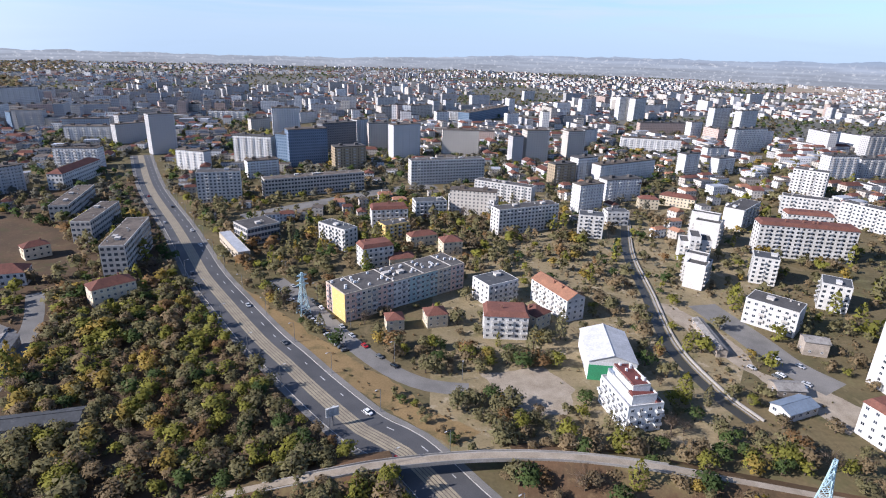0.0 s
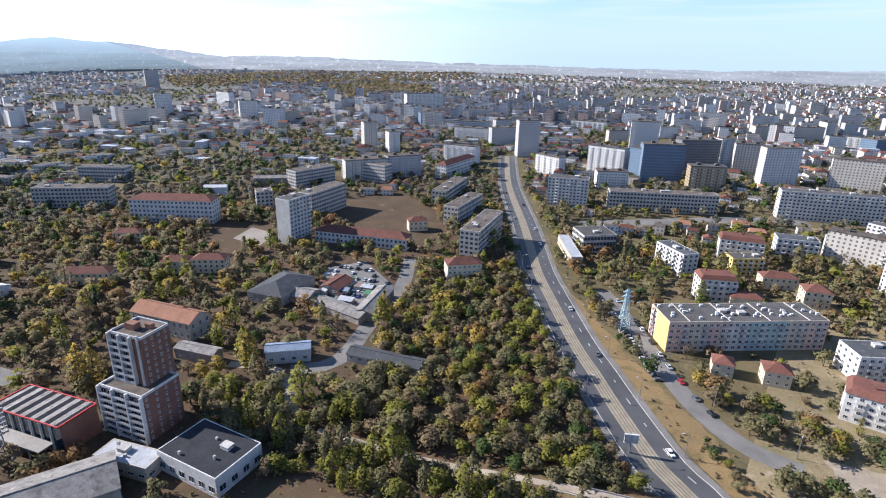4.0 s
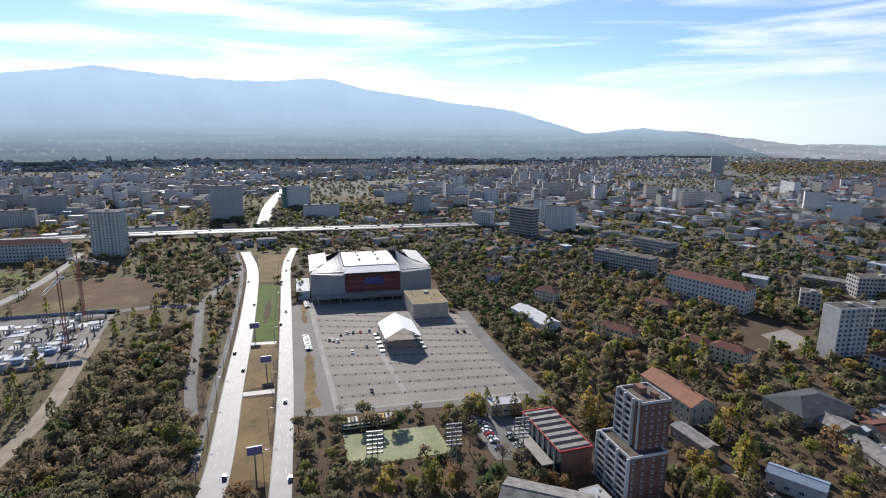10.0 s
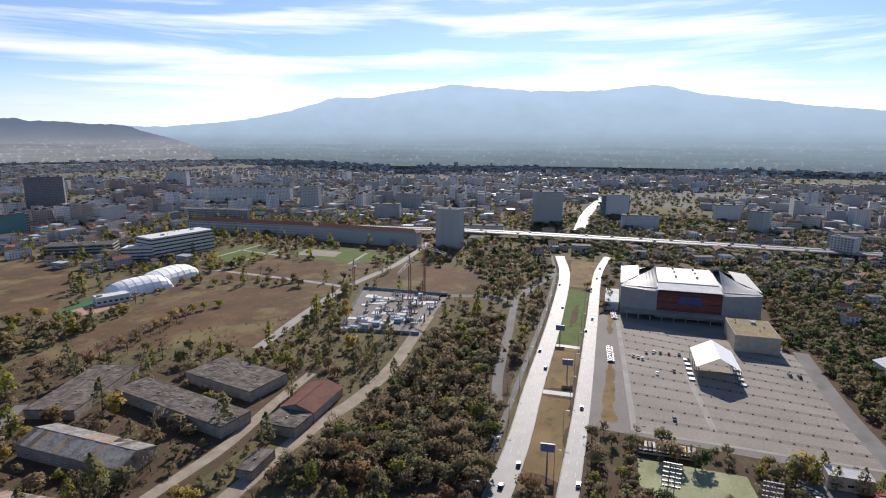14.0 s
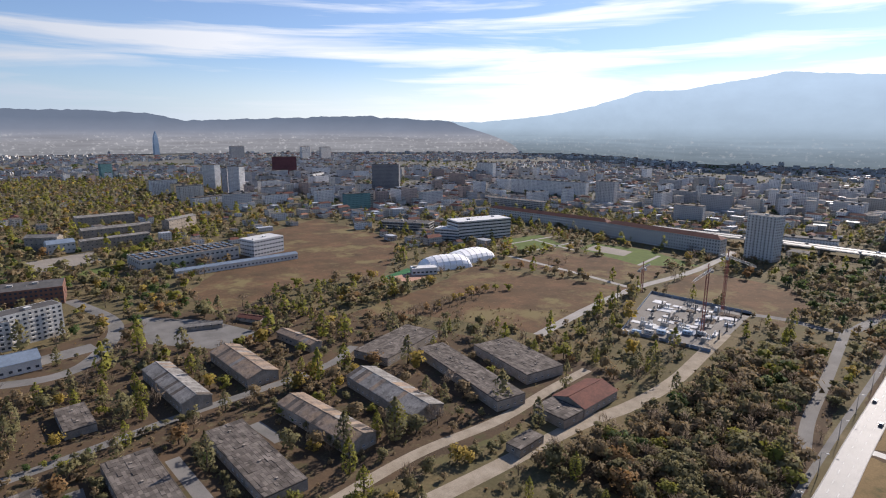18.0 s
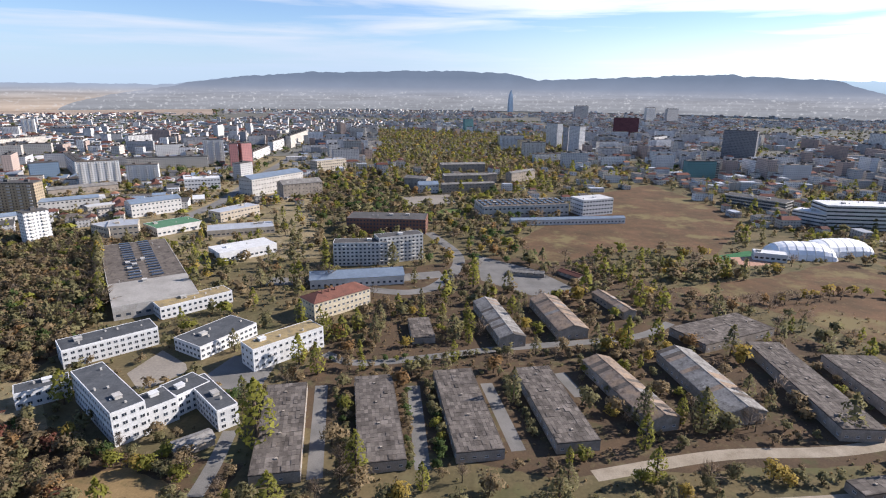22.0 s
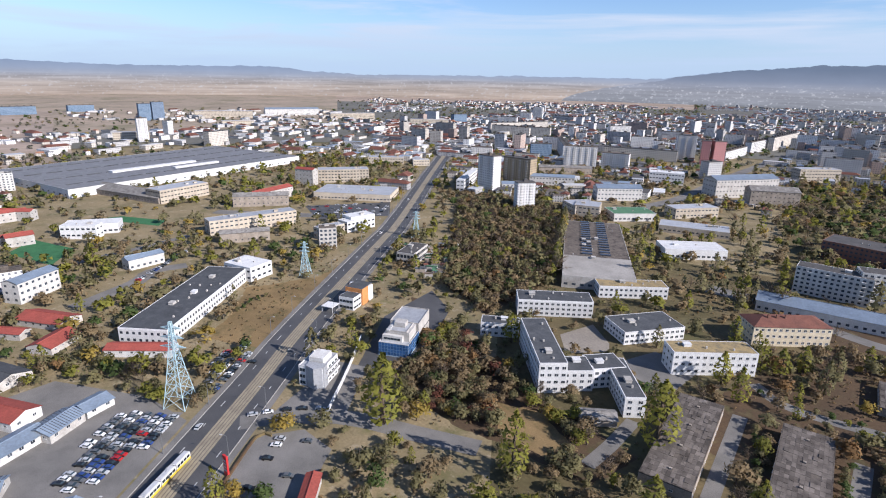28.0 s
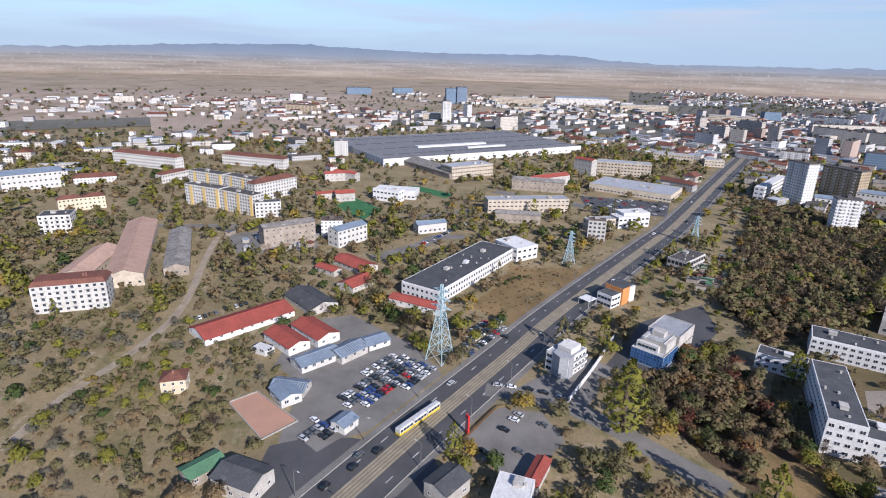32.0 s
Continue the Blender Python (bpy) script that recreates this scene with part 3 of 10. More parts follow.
FIELDS = [[(-180, -779), (-270, -858), (-300, -700), (-292, -600), (-225, -500), (-215, -480), (-160, -500), (-60, -440), (-43, -509)], [(-222, -420), (-262, -440), (-317, -474), (-393, -328), (-242, -286), (-222, -317), (-190, -362), (-136, -388)], [(-335, -470), (-447, -489), (-488, -364), (-418, -340)], [(-410, -318), (-501, -343), (-519, -261), (-467, -216), (-404, -207), (-427, -242)]]
for key in FIELDS:
    patch("field", key, 0.02, "dry_grass", "brown field of dry grass", "field")
patch("lawn", [(-419, -572), (-491, -579), (-470, -498), (-405, -512)], 0.03, "lawn", "green lawn with paths before the institute", "lawn")
patch("lawn", [(-473, -486), (-512, -500), (-540, -440), (-521, -354), (-468, -391)], 0.03, "lawn", "green lawn with paths before the institute", "lawn")
patch("forecourt", [(-476, -478), (-489, -429), (-516, -440), (-508, -490)], 0.035, "plaza", "pale paved forecourt of the institute", "yard")
for key in ([(-400, -500), (-470, -512), (-520, -520)], [(-468, -390), (-525, -410)], [(-395, -545), (-500, -560)], [(-462, -480), (-462, -560)]):
    strip("footpath", key, -2, 2, 0.04, "concrete", "pale path across the lawns", category="path")
patch("building_site", [(-297, -258), (-395, -313), (-415, -235), (-318, -203)], 0.03, "plaza_dark", "grey trodden ground of a building site", "building site")
patch("sports_court", [(-223, -475), (-250, -480), (-250, -457), (-222, -448)], 0.05, "court_red", "red sports court beside the air domes", "court")
strip("dirt_road", [(-48, -179), (-101, -195), (-149, -201), (-194, -214), (-230, -223)], -3.2, 3.2, 0.03, "dirt", "pale dirt road", step=5)
strip("dirt_road", [(-85, -164), (-128, -170), (-180, -178), (-217, -179), (-261, -187), (-312, -204), (-357, -219)], -4.2, 4.2, 0.035, "dirt", "pale rutted dirt road", step=5)
strip("dirt_road", [(-242, -282), (-318, -309), (-395, -331), (-501, -346), (-621, -381)], -4, 4, 0.04, "concrete", "straight concrete road across the field")
strip("dirt_road", [(-375, -493), (-387, -402), (-393, -326)], -3, 3, 0.045, "concrete", "straight concrete path across the field")
strip("service_lane", [(77, -269), (53, -260), (-17, -282), (-94, -303), (-124, -326)], -3.2, 3.2, 0.035, "asphalt_light", "grey lane beside the storehouses")
for key in ([(70, -236), (55, -170)], [(26, -239), (16, -178)], [(-9, -244), (-21, -192)], [(-46, -257), (-53, -235)]):
    strip("yard_lane", key, -3.0, 3.0, 0.035, "asphalt_light", "pale concrete yard lane between the storehouses")
# dark patch: litter plus the shadow on this ground, put into its colour
patch("storehouse_ground", [(86, -401), (-17, -458), (-93, -457), (-181, -334), (-236, -245), (-240, -202), (-105, -187), (-31, -177), (89, -208), (71, -323)], 0.012, "litter", "brown ground with leaf litter, darkened for shade among the storehouses", "ground", clear=False)
# wood floors: tree shade is painted in along with the litter
for k, key in enumerate(([(-237, 269), (-203, 299), (-147, 303), (-100, 247), (-60, 201), (-31, 167), (-33, 152), (-71, 140), (-137, 137)], [(178, -131), (264, -210), (206, -199), (140, -181), (84, -177), (87, -150)], [(491, -465), (306, -509), (237, -323), (223, -286), (214, -227), (270, -242)])):
    patch("wood_floor", key, 0.014 + 0.004 * k, "litter", "brown wood floor with leaf litter, darkened for tree shade", "ground", clear=False)
patch("wood_floor", [(-141, -165), (-223, -162), (-317, -191), (-381, -168), (-321, -129), (-176, -82)], 0.0165, "litter", "brown wood floor with leaf litter, darkened for tree shade", "ground", clear=False)
patch("car_yard", [(-261, 238), (-250, 262), (-208, 242), (-186, 194), (-208, 191)], 0.03, "asphalt_light", "grey yard with parked cars among low sheds", "yard")
patch("junction", [(156, 27), (181, 20), (183, 7), (180, -10), (166, -37), (148, -42), (143, -36)], 0.046, "asphalt", "wide grey asphalt junction of the boulevard", "road")
strip("side_street", [(481, 125), (471, 49), (467, -21), (483, -103), (501, -157)], -4, 4, 0.04, "asphalt_light", "grey street past the market sheds")
patch("market_ground", [(450, 68), (464, 1), (405, -3), (398, 54)], 0.03, "asphalt_light", "grey trampled market ground", "yard")
patch("office_yard", [(210, -132), (194, -143), (210, -181), (233, -214), (265, -227), (251, -178)], 0.053, "asphalt", "dark asphalt yard before the blue office", "yard")
patch("office_yard", [(198, -80), (180, -93), (176, -103), (207, -136), (221, -128), (207, -97)], 0.057, "asphalt_light", "grey paved yard round the angular office", "yard")
patch("verge", [(-121, 305), (-48, 234), (-3, 192), (17, 177), (6, 168), (-17, 186), (-57, 223), (-107, 279)], 0.025, "meadow", "tan dry grass verge beside the boulevard", "grass")
patch("dirt_lot", [(124, 305), (137, 294), (150, 258), (151, 226), (174, 210), (183, 194), (161, 183), (151, 213), (139, 236), (127, 283)], 0.025, "dirt", "pale bare earth yard among the apartment houses", "yard")
patch("dirt_lot", [(19, 218), (48, 225), (60, 208), (51, 187), (29, 194)], 0.025, "dirt", "pale rubble-strewn clearing", "yard")
patch("glade", [(147, -162), (127, -172), (105, -163), (108, -149), (128, -146)], 0.025, "meadow", "tan grass glade below the school", "grass")
patch("schoolyard", [(169, -240), (165, -266), (145, -252), (140, -244), (153, -224)], 0.04, "plaza", "pale paved schoolyard", "yard")
patch("schoolyard", [(130, -239), (124, -263), (99, -259), (98, -226), (117, -230)], 0.045, "asphalt_light", "grey asphalt yard between the hostels", "yard")
strip("service_lane", [(94, -158), (95, -175), (98, -197)], -3, 3, 0.04, "asphalt_light", "grey lane past the small shed")
strip("road", [(-433, -178), (-348, -148), (-286, -127), (-251, -112)], -3, 3, 0.035, "asphalt_light", "grey slip road beside the wood")
strip("crossover", [(-347, -115), (-350, -97)], -2.5, 2.5, 0.05, "road_shine", "pale crossover in the median")
strip("crossover", [(-276, -97), (-280, -80)], -2.5, 2.5, 0.05, "road_shine", "pale crossover in the median")
strip("service_lane", [(42, -535), (11, -455), (19, -395), (43, -366), (103, -377)], -5, 5, 0.035, "asphalt_light", "grey bent lane")
strip("service_lane", [(148, -380), (80, -388), (22, -408)], -8, 8, 0.03, "asphalt_light", "grey concrete channel road behind the hostels")
strip("service_road", [(-102, 316), (-68, 275), (-44, 242), (-22, 218), (-4, 207), (13, 205)], -4.6, 4.6, 0.035, "asphalt_light", "grey service road with parked cars")
strip("stream_bed", [(157, 470), (134, 383), (124, 313), (115, 250), (119, 209), (126, 188)], -2.6, 2.6, 0.03, "water", "dark narrow stream in its channel", category="water")
strip("stream_wall", [(157, 470), (134, 383), (124, 313), (115, 250), (119, 209), (126, 188)], 3.0, 4.0, 0.35, "concrete", "low concrete wall along the stream", category="wall")
strip("service_road", [(153, 299), (162, 259), (167, 232), (177, 214)], -9, 9, 0.03, "asphalt_light", "grey yard road among the apartment houses")
strip("road", [(-166, 442), (-117, 492), (-50, 555), (-10, 573)], -9, 9, 0.045, "asphalt_light", "grey cross street")
strip("side_street", [(202, -70), (191, -92), (172, -109), (150, -121), (127, -134)], -5, 5, 0.055, "asphalt_light", "grey side street leaving the boulevard")
for key in ([(167, -49), (189, -71), (181, -88), (163, -90), (143, -66)], [(213, -7), (241, -36), (224, -55), (193, -17), (201, -6)], [(186, 11), (195, 3), (182, -8), (174, 3)]):
    patch("car_park", key, 0.06, "asphalt_light", "grey asphalt car park", "parking")
patch("workshop_yard", [(282.0, 11.0), (287.0, -18.0), (246.0, -47.0), (217.0, -54.0), (183.0, -17.0), (175.0, 11.0), (183.0, 17.0), (222.0, 9.0), (239.0, 21.0)], 0.033, "asphalt_light", "grey asphalt yard between low workshops", "yard")
patch("ball_court", [(212, 38), (218, 27), (194, 10), (185, 23)], 0.05, "court_red", "pinkish clay ball court with a low rim", "court")
strip("footpath", [(196, 113), (228, 105), (265, 87), (312, 75), (397, 75), (443, 74)], -2.2, 2.2, 0.03, "dirt", "pale trodden earth footpath")
strip("road", [(571, -195), (519, -244), (454, -310)], -8, 8, 0.045, "asphalt_light", "grey cross street with traffic")
patch("meadow", [(286, -88), (345, -134), (336, -180), (361, -234), (291, -155), (255, -105)], 0.02, "meadow", "brown meadow beside the long white hall", "grass")
for key in ([(607, -95), (605, -117), (563, -146), (546, -134)], [(528, -20), (560, -41), (513, -62), (476, -42)]):
    patch("football_pitch", key, 0.05, "court_green", "green artificial football pitch", "pitch")
patch("car_park", [(540, -280), (501, -365), (450, -327), (482, -262)], 0.05, "asphalt", "dark supermarket car park", "parking")
strip("service_lane", [(417, -118), (419, -95), (402, -80), (378, -40)], -6, 6, 0.03, "asphalt_light", "grey yard lane beside the long white hall")

strip("road", [(311, -571), (309, -664), (331, -817), (351, -986), (375, -1263), (344, -1636)], -8, 8, 0.045, "asphalt_light", "grey street between the works halls")
patch("yard", [(96, -712), (30, -747), (21, -686), (79, -655)], 0.04, "plaza", "pale grey works yard", "yard")
patch("football_pitch", [(63, -624), (26, -652), (8, -638), (44, -611)], 0.05, "lawn", "bright green small football pitch", "pitch")
patch("sports_court", [(-212, -477), (-250, -498), (-257, -473), (-218, -454)], 0.04, "court_green", "green and red sports courts", "court")

# bridge with its ramps, across the boulevard
BR = [(-32, 147), (-14, 152), (15, 157), (45, 158), (74, 156), (101, 153), (147, 145)]
DECK = [(-140, 118, 0.05), (-95, 130, 0.3), (-62, 140, 3.0), (BR[0][0], BR[0][1], 5.6)] + [(x, y, 5.7) for x, y in BR[1:4]] + [(BR[4][0], BR[4][1], 4.6), (BR[5][0], BR[5][1], 2.4), (BR[6][0], BR[6][1], 0.4), (BR[6][0] + 60, BR[6][1] - 12, 0.06)]
strip("dirt_road", DECK, -1.45, 1.45, 0.12, "dirt", "pale dirt track over the concrete bridge")
br = thing("bridge", "concrete road bridge with a dirt track over the boulevard", "bridge", pose(0, 0, 0), kind="structure")
line = smooth(DECK, 6.0)
nn = sides(line)
for name, o0, o1, z0, z1, lo, hi in (("deck", -2.1, 2.1, -0.8, 0.0, 3.0, 9), ("parapet", -2.25, -2.05, -0.9, 0.6, 4.4, 9), ("parapet", 2.05, 2.25, -0.9, 0.6, 4.4, 9)):
    s = Shape()
    for i in range(len(line) - 1):
        if line[i, 2] > lo:
            q = []
            for j in (i, i + 1):
                for o in (o0, o1):
                    for z in (z0, z1):
                        q.append((*(line[j, :2] + nn[j] * o), line[j, 2] + z))
            for f in ((0, 2, 6, 4), (1, 5, 7, 3), (0, 4, 5, 1), (2, 3, 7, 6)):
                s.poly([q[k] for k in f])
    part(name, s, ["concrete"], br)
s = Shape()
for i in range(len(line) - 1):
    on_road = abs(line[i, 0] - 2) < 20
    if not on_road:
        for sg in (1, -1):
            a, b = line[i], line[i + 1]
            w0, w1 = 3.6 + a[2] * 1.7, 3.6 + b[2] * 1.7
            q = [(*(a[:2] + nn[i] * sg * w0), 0), (*(b[:2] + nn[i + 1] * sg * w1), 0), (*(b[:2] + nn[i + 1] * sg * 1.4), b[2] + 0.08), (*(a[:2] + nn[i] * sg * 1.4), a[2] + 0.08)]
            s.poly(q if sg < 0 else q[::-1])
tagged(part("embankment", s, ["dry_grass"]), "grassy embankment carrying the track to the bridge", "embankment", kind="structure")

# overpass of the ring road
OV = [(-640, -520, 8), (-665, -440, 8)] + [(x, y, 8) for x, y in [(-673, -476), (-690, -374), (-727, -203), (-765, 4)][1:]] + [(-790, 120, 7), (-820, 300, 0.5)]
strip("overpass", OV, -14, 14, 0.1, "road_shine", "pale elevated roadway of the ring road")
ov = thing("overpass_structure", "concrete overpass on piers with low barriers", "overpass", pose(0, 0, 0), kind="structure")
line = smooth(OV, 18.0)
nn = sides(line)
for o in (-14.2, 0, 14.2):
    s = Shape()
    for i in range(len(line) - 1):
        a, b = line[i, :2] + nn[i] * o, line[i + 1, :2] + nn[i + 1] * o
        for z in (-0.5, 0.6):
            s.bar((*a, line[i, 2] + z), (*b, line[i + 1, 2] + z), 1.0 if z < 0 else 0.5)
    part("barrier", s, ["concrete"], ov)
for i in range(2, len(line) - 3, 2):
    s = Shape()
    s.box(-10, 10, -0.8, 0.8, 0, 7.0)
    part("pier", s, ["concrete"], ov, m=pose(line[i, 0], line[i, 1], 0, rz=math.degrees(math.atan2(nn[i, 1], nn[i, 0]))))

# lane marks
def dashes(pts, off, gap, length=3.0, wide=0.22, z=0.062, skip=()):
    line = smooth(pts, 2.0)
    n = sides(line)
    d = np.concatenate([[0], np.cumsum(np.linalg.norm(np.diff(line[:, :2], axis=0), axis=1))])
    s = Shape()
    for q in np.arange(0, d[-1] - length, gap):
        i, j = np.searchsorted(d, q), np.searchsorted(d, q + length)
        a, b = line[i, :2] + n[i] * off, line[min(j, len(line) - 1), :2] + n[min(j, len(line) - 1)] * off
        w, w2 = n[i] * wide, n[min(j, len(line) - 1)] * wide
        s.poly([(*(a - w), z), (*(b - w2), z), (*(b + w2), z), (*(a + w), z)][::-1])
    return tagged(part("lane_marks", s, ["paint"]), "white dashed lane marks", "road marking", kind="structure")


for line in (DUAL_L[2:], DUAL_R[2:]):
    dashes(line, -1.75, 9)
    dashes(line, 1.75, 9)
dashes(SOUTH, -7.5, 16, z=0.072)
dashes(SOUTH, 7.3, 16, z=0.072)
dashes(NORTH, 6.0, 16, z=0.062)
# rows of parking bays on the wide parking ground
LOT = [(-258, -43), (-277, 57), (-407, 26), (-422, -89)]
for k in range(1, 12):
    f = k / 12
    a = (LOT[0][0] * (1 - f) + LOT[3][0] * f, LOT[0][1] * (1 - f) + LOT[3][1] * f)
    b = (LOT[1][0] * (1 - f) + LOT[2][0] * f, LOT[1][1] * (1 - f) + LOT[2][1] * f)
    strip("parking_row", [a, ((a[0] + b[0]) / 2, (a[1] + b[1]) / 2), b], -1.6, 1.6, 0.05, "plaza_dark", "darker worn bay row across the parking ground", category="parking", keep=False)
strip("parking_edge", [LOT[3], ((LOT[0][0] + LOT[3][0]) / 2, (LOT[0][1] + LOT[3][1]) / 2), LOT[0], ((LOT[0][0] + LOT[1][0]) / 2, (LOT[0][1] + LOT[1][1]) / 2 ), LOT[1]][:3], -1.5, 1.5, 0.06, "concrete", "pale kerb strip round the parking ground", category="pavement", keep=False)
strip("parking_edge", [LOT[0], ((LOT[0][0] + LOT[1][0]) / 2, (LOT[0][1] + LOT[1][1]) / 2), LOT[1]], -1.0, 1.0, 0.06, "concrete", "pale kerb strip round the parking ground", category="pavement", keep=False)
s = Shape()
for i in range(11):
    for j in range(18):
        f, g = (i + 0.5) / 12 + 0.04, (j + 0.7) / 18.5
        a = np.array(LOT[0]) * (1 - f) + np.array(LOT[3]) * f
        b = np.array(LOT[1]) * (1 - f) + np.array(LOT[2]) * f
        p = a * (1 - g) + b * g
        s.box(p[0] - 0.55, p[0] + 0.55, p[1] - 0.4, p[1] + 0.4, 0.05, 0.35)
tagged(part("tree_pits", s, ["bark"]), "rows of small dark tree pits on the parking ground", "tree pit", kind="stuff")
strip("parking_walk", [(-277, -10), (-342, -30)] + [], -1.6, 1.6, 0.07, "concrete", "pale walkway across the parking ground", category="pavement", keep=False)

# ---- buildings ----
WIN = {}


def window_mesh(w, h, glass="glass"):
    key = (round(w, 2), round(h, 2), glass)
    if key not in WIN:
        s = Shape()
        f = 0.09
        for x0, x1, z0, z1 in ((-w / 2, w / 2, 0, f), (-w / 2, w / 2, h - f, h), (-w / 2, -w / 2 + f, f, h - f), (w / 2 - f, w / 2, f, h - f), (-f / 2, f / 2, f, h - f)):
            s.box(x0, x1, -0.07, 0.0, z0, z1, 0, True)
        s.poly([(-w / 2 + f, -0.02, f), (w / 2 - f, -0.02, f), (w / 2 - f, -0.02, h - f), (-w / 2 + f, -0.02, h - f)], 1)
        s.box(-w / 2 - 0.08, w / 2 + 0.08, -0.16, 0, -0.09, -0.01, 0, True)
        WIN[key] = s.mesh("window", ["frame_white", glass])
    return WIN[key]


def balcony_mesh(w, d, k):
    key = (round(w, 2), d, k)
    if key not in WIN:
        s = Shape()
        s.box(-w / 2, w / 2, -d, 0, -0.15, 0.02, 0, True)
        s.box(-w / 2, w / 2, -d, -d + 0.1, 0.02, 1.05, 1, True)
        s.box(-w / 2, -w / 2 + 0.1, -d + 0.1, 0, 0.02, 1.05, 1)
        s.box(w / 2 - 0.1, w / 2, -d + 0.1, 0, 0.02, 1.05, 1)
        WIN[key] = s.mesh("balcony", ["concrete", k])
    return WIN[key]


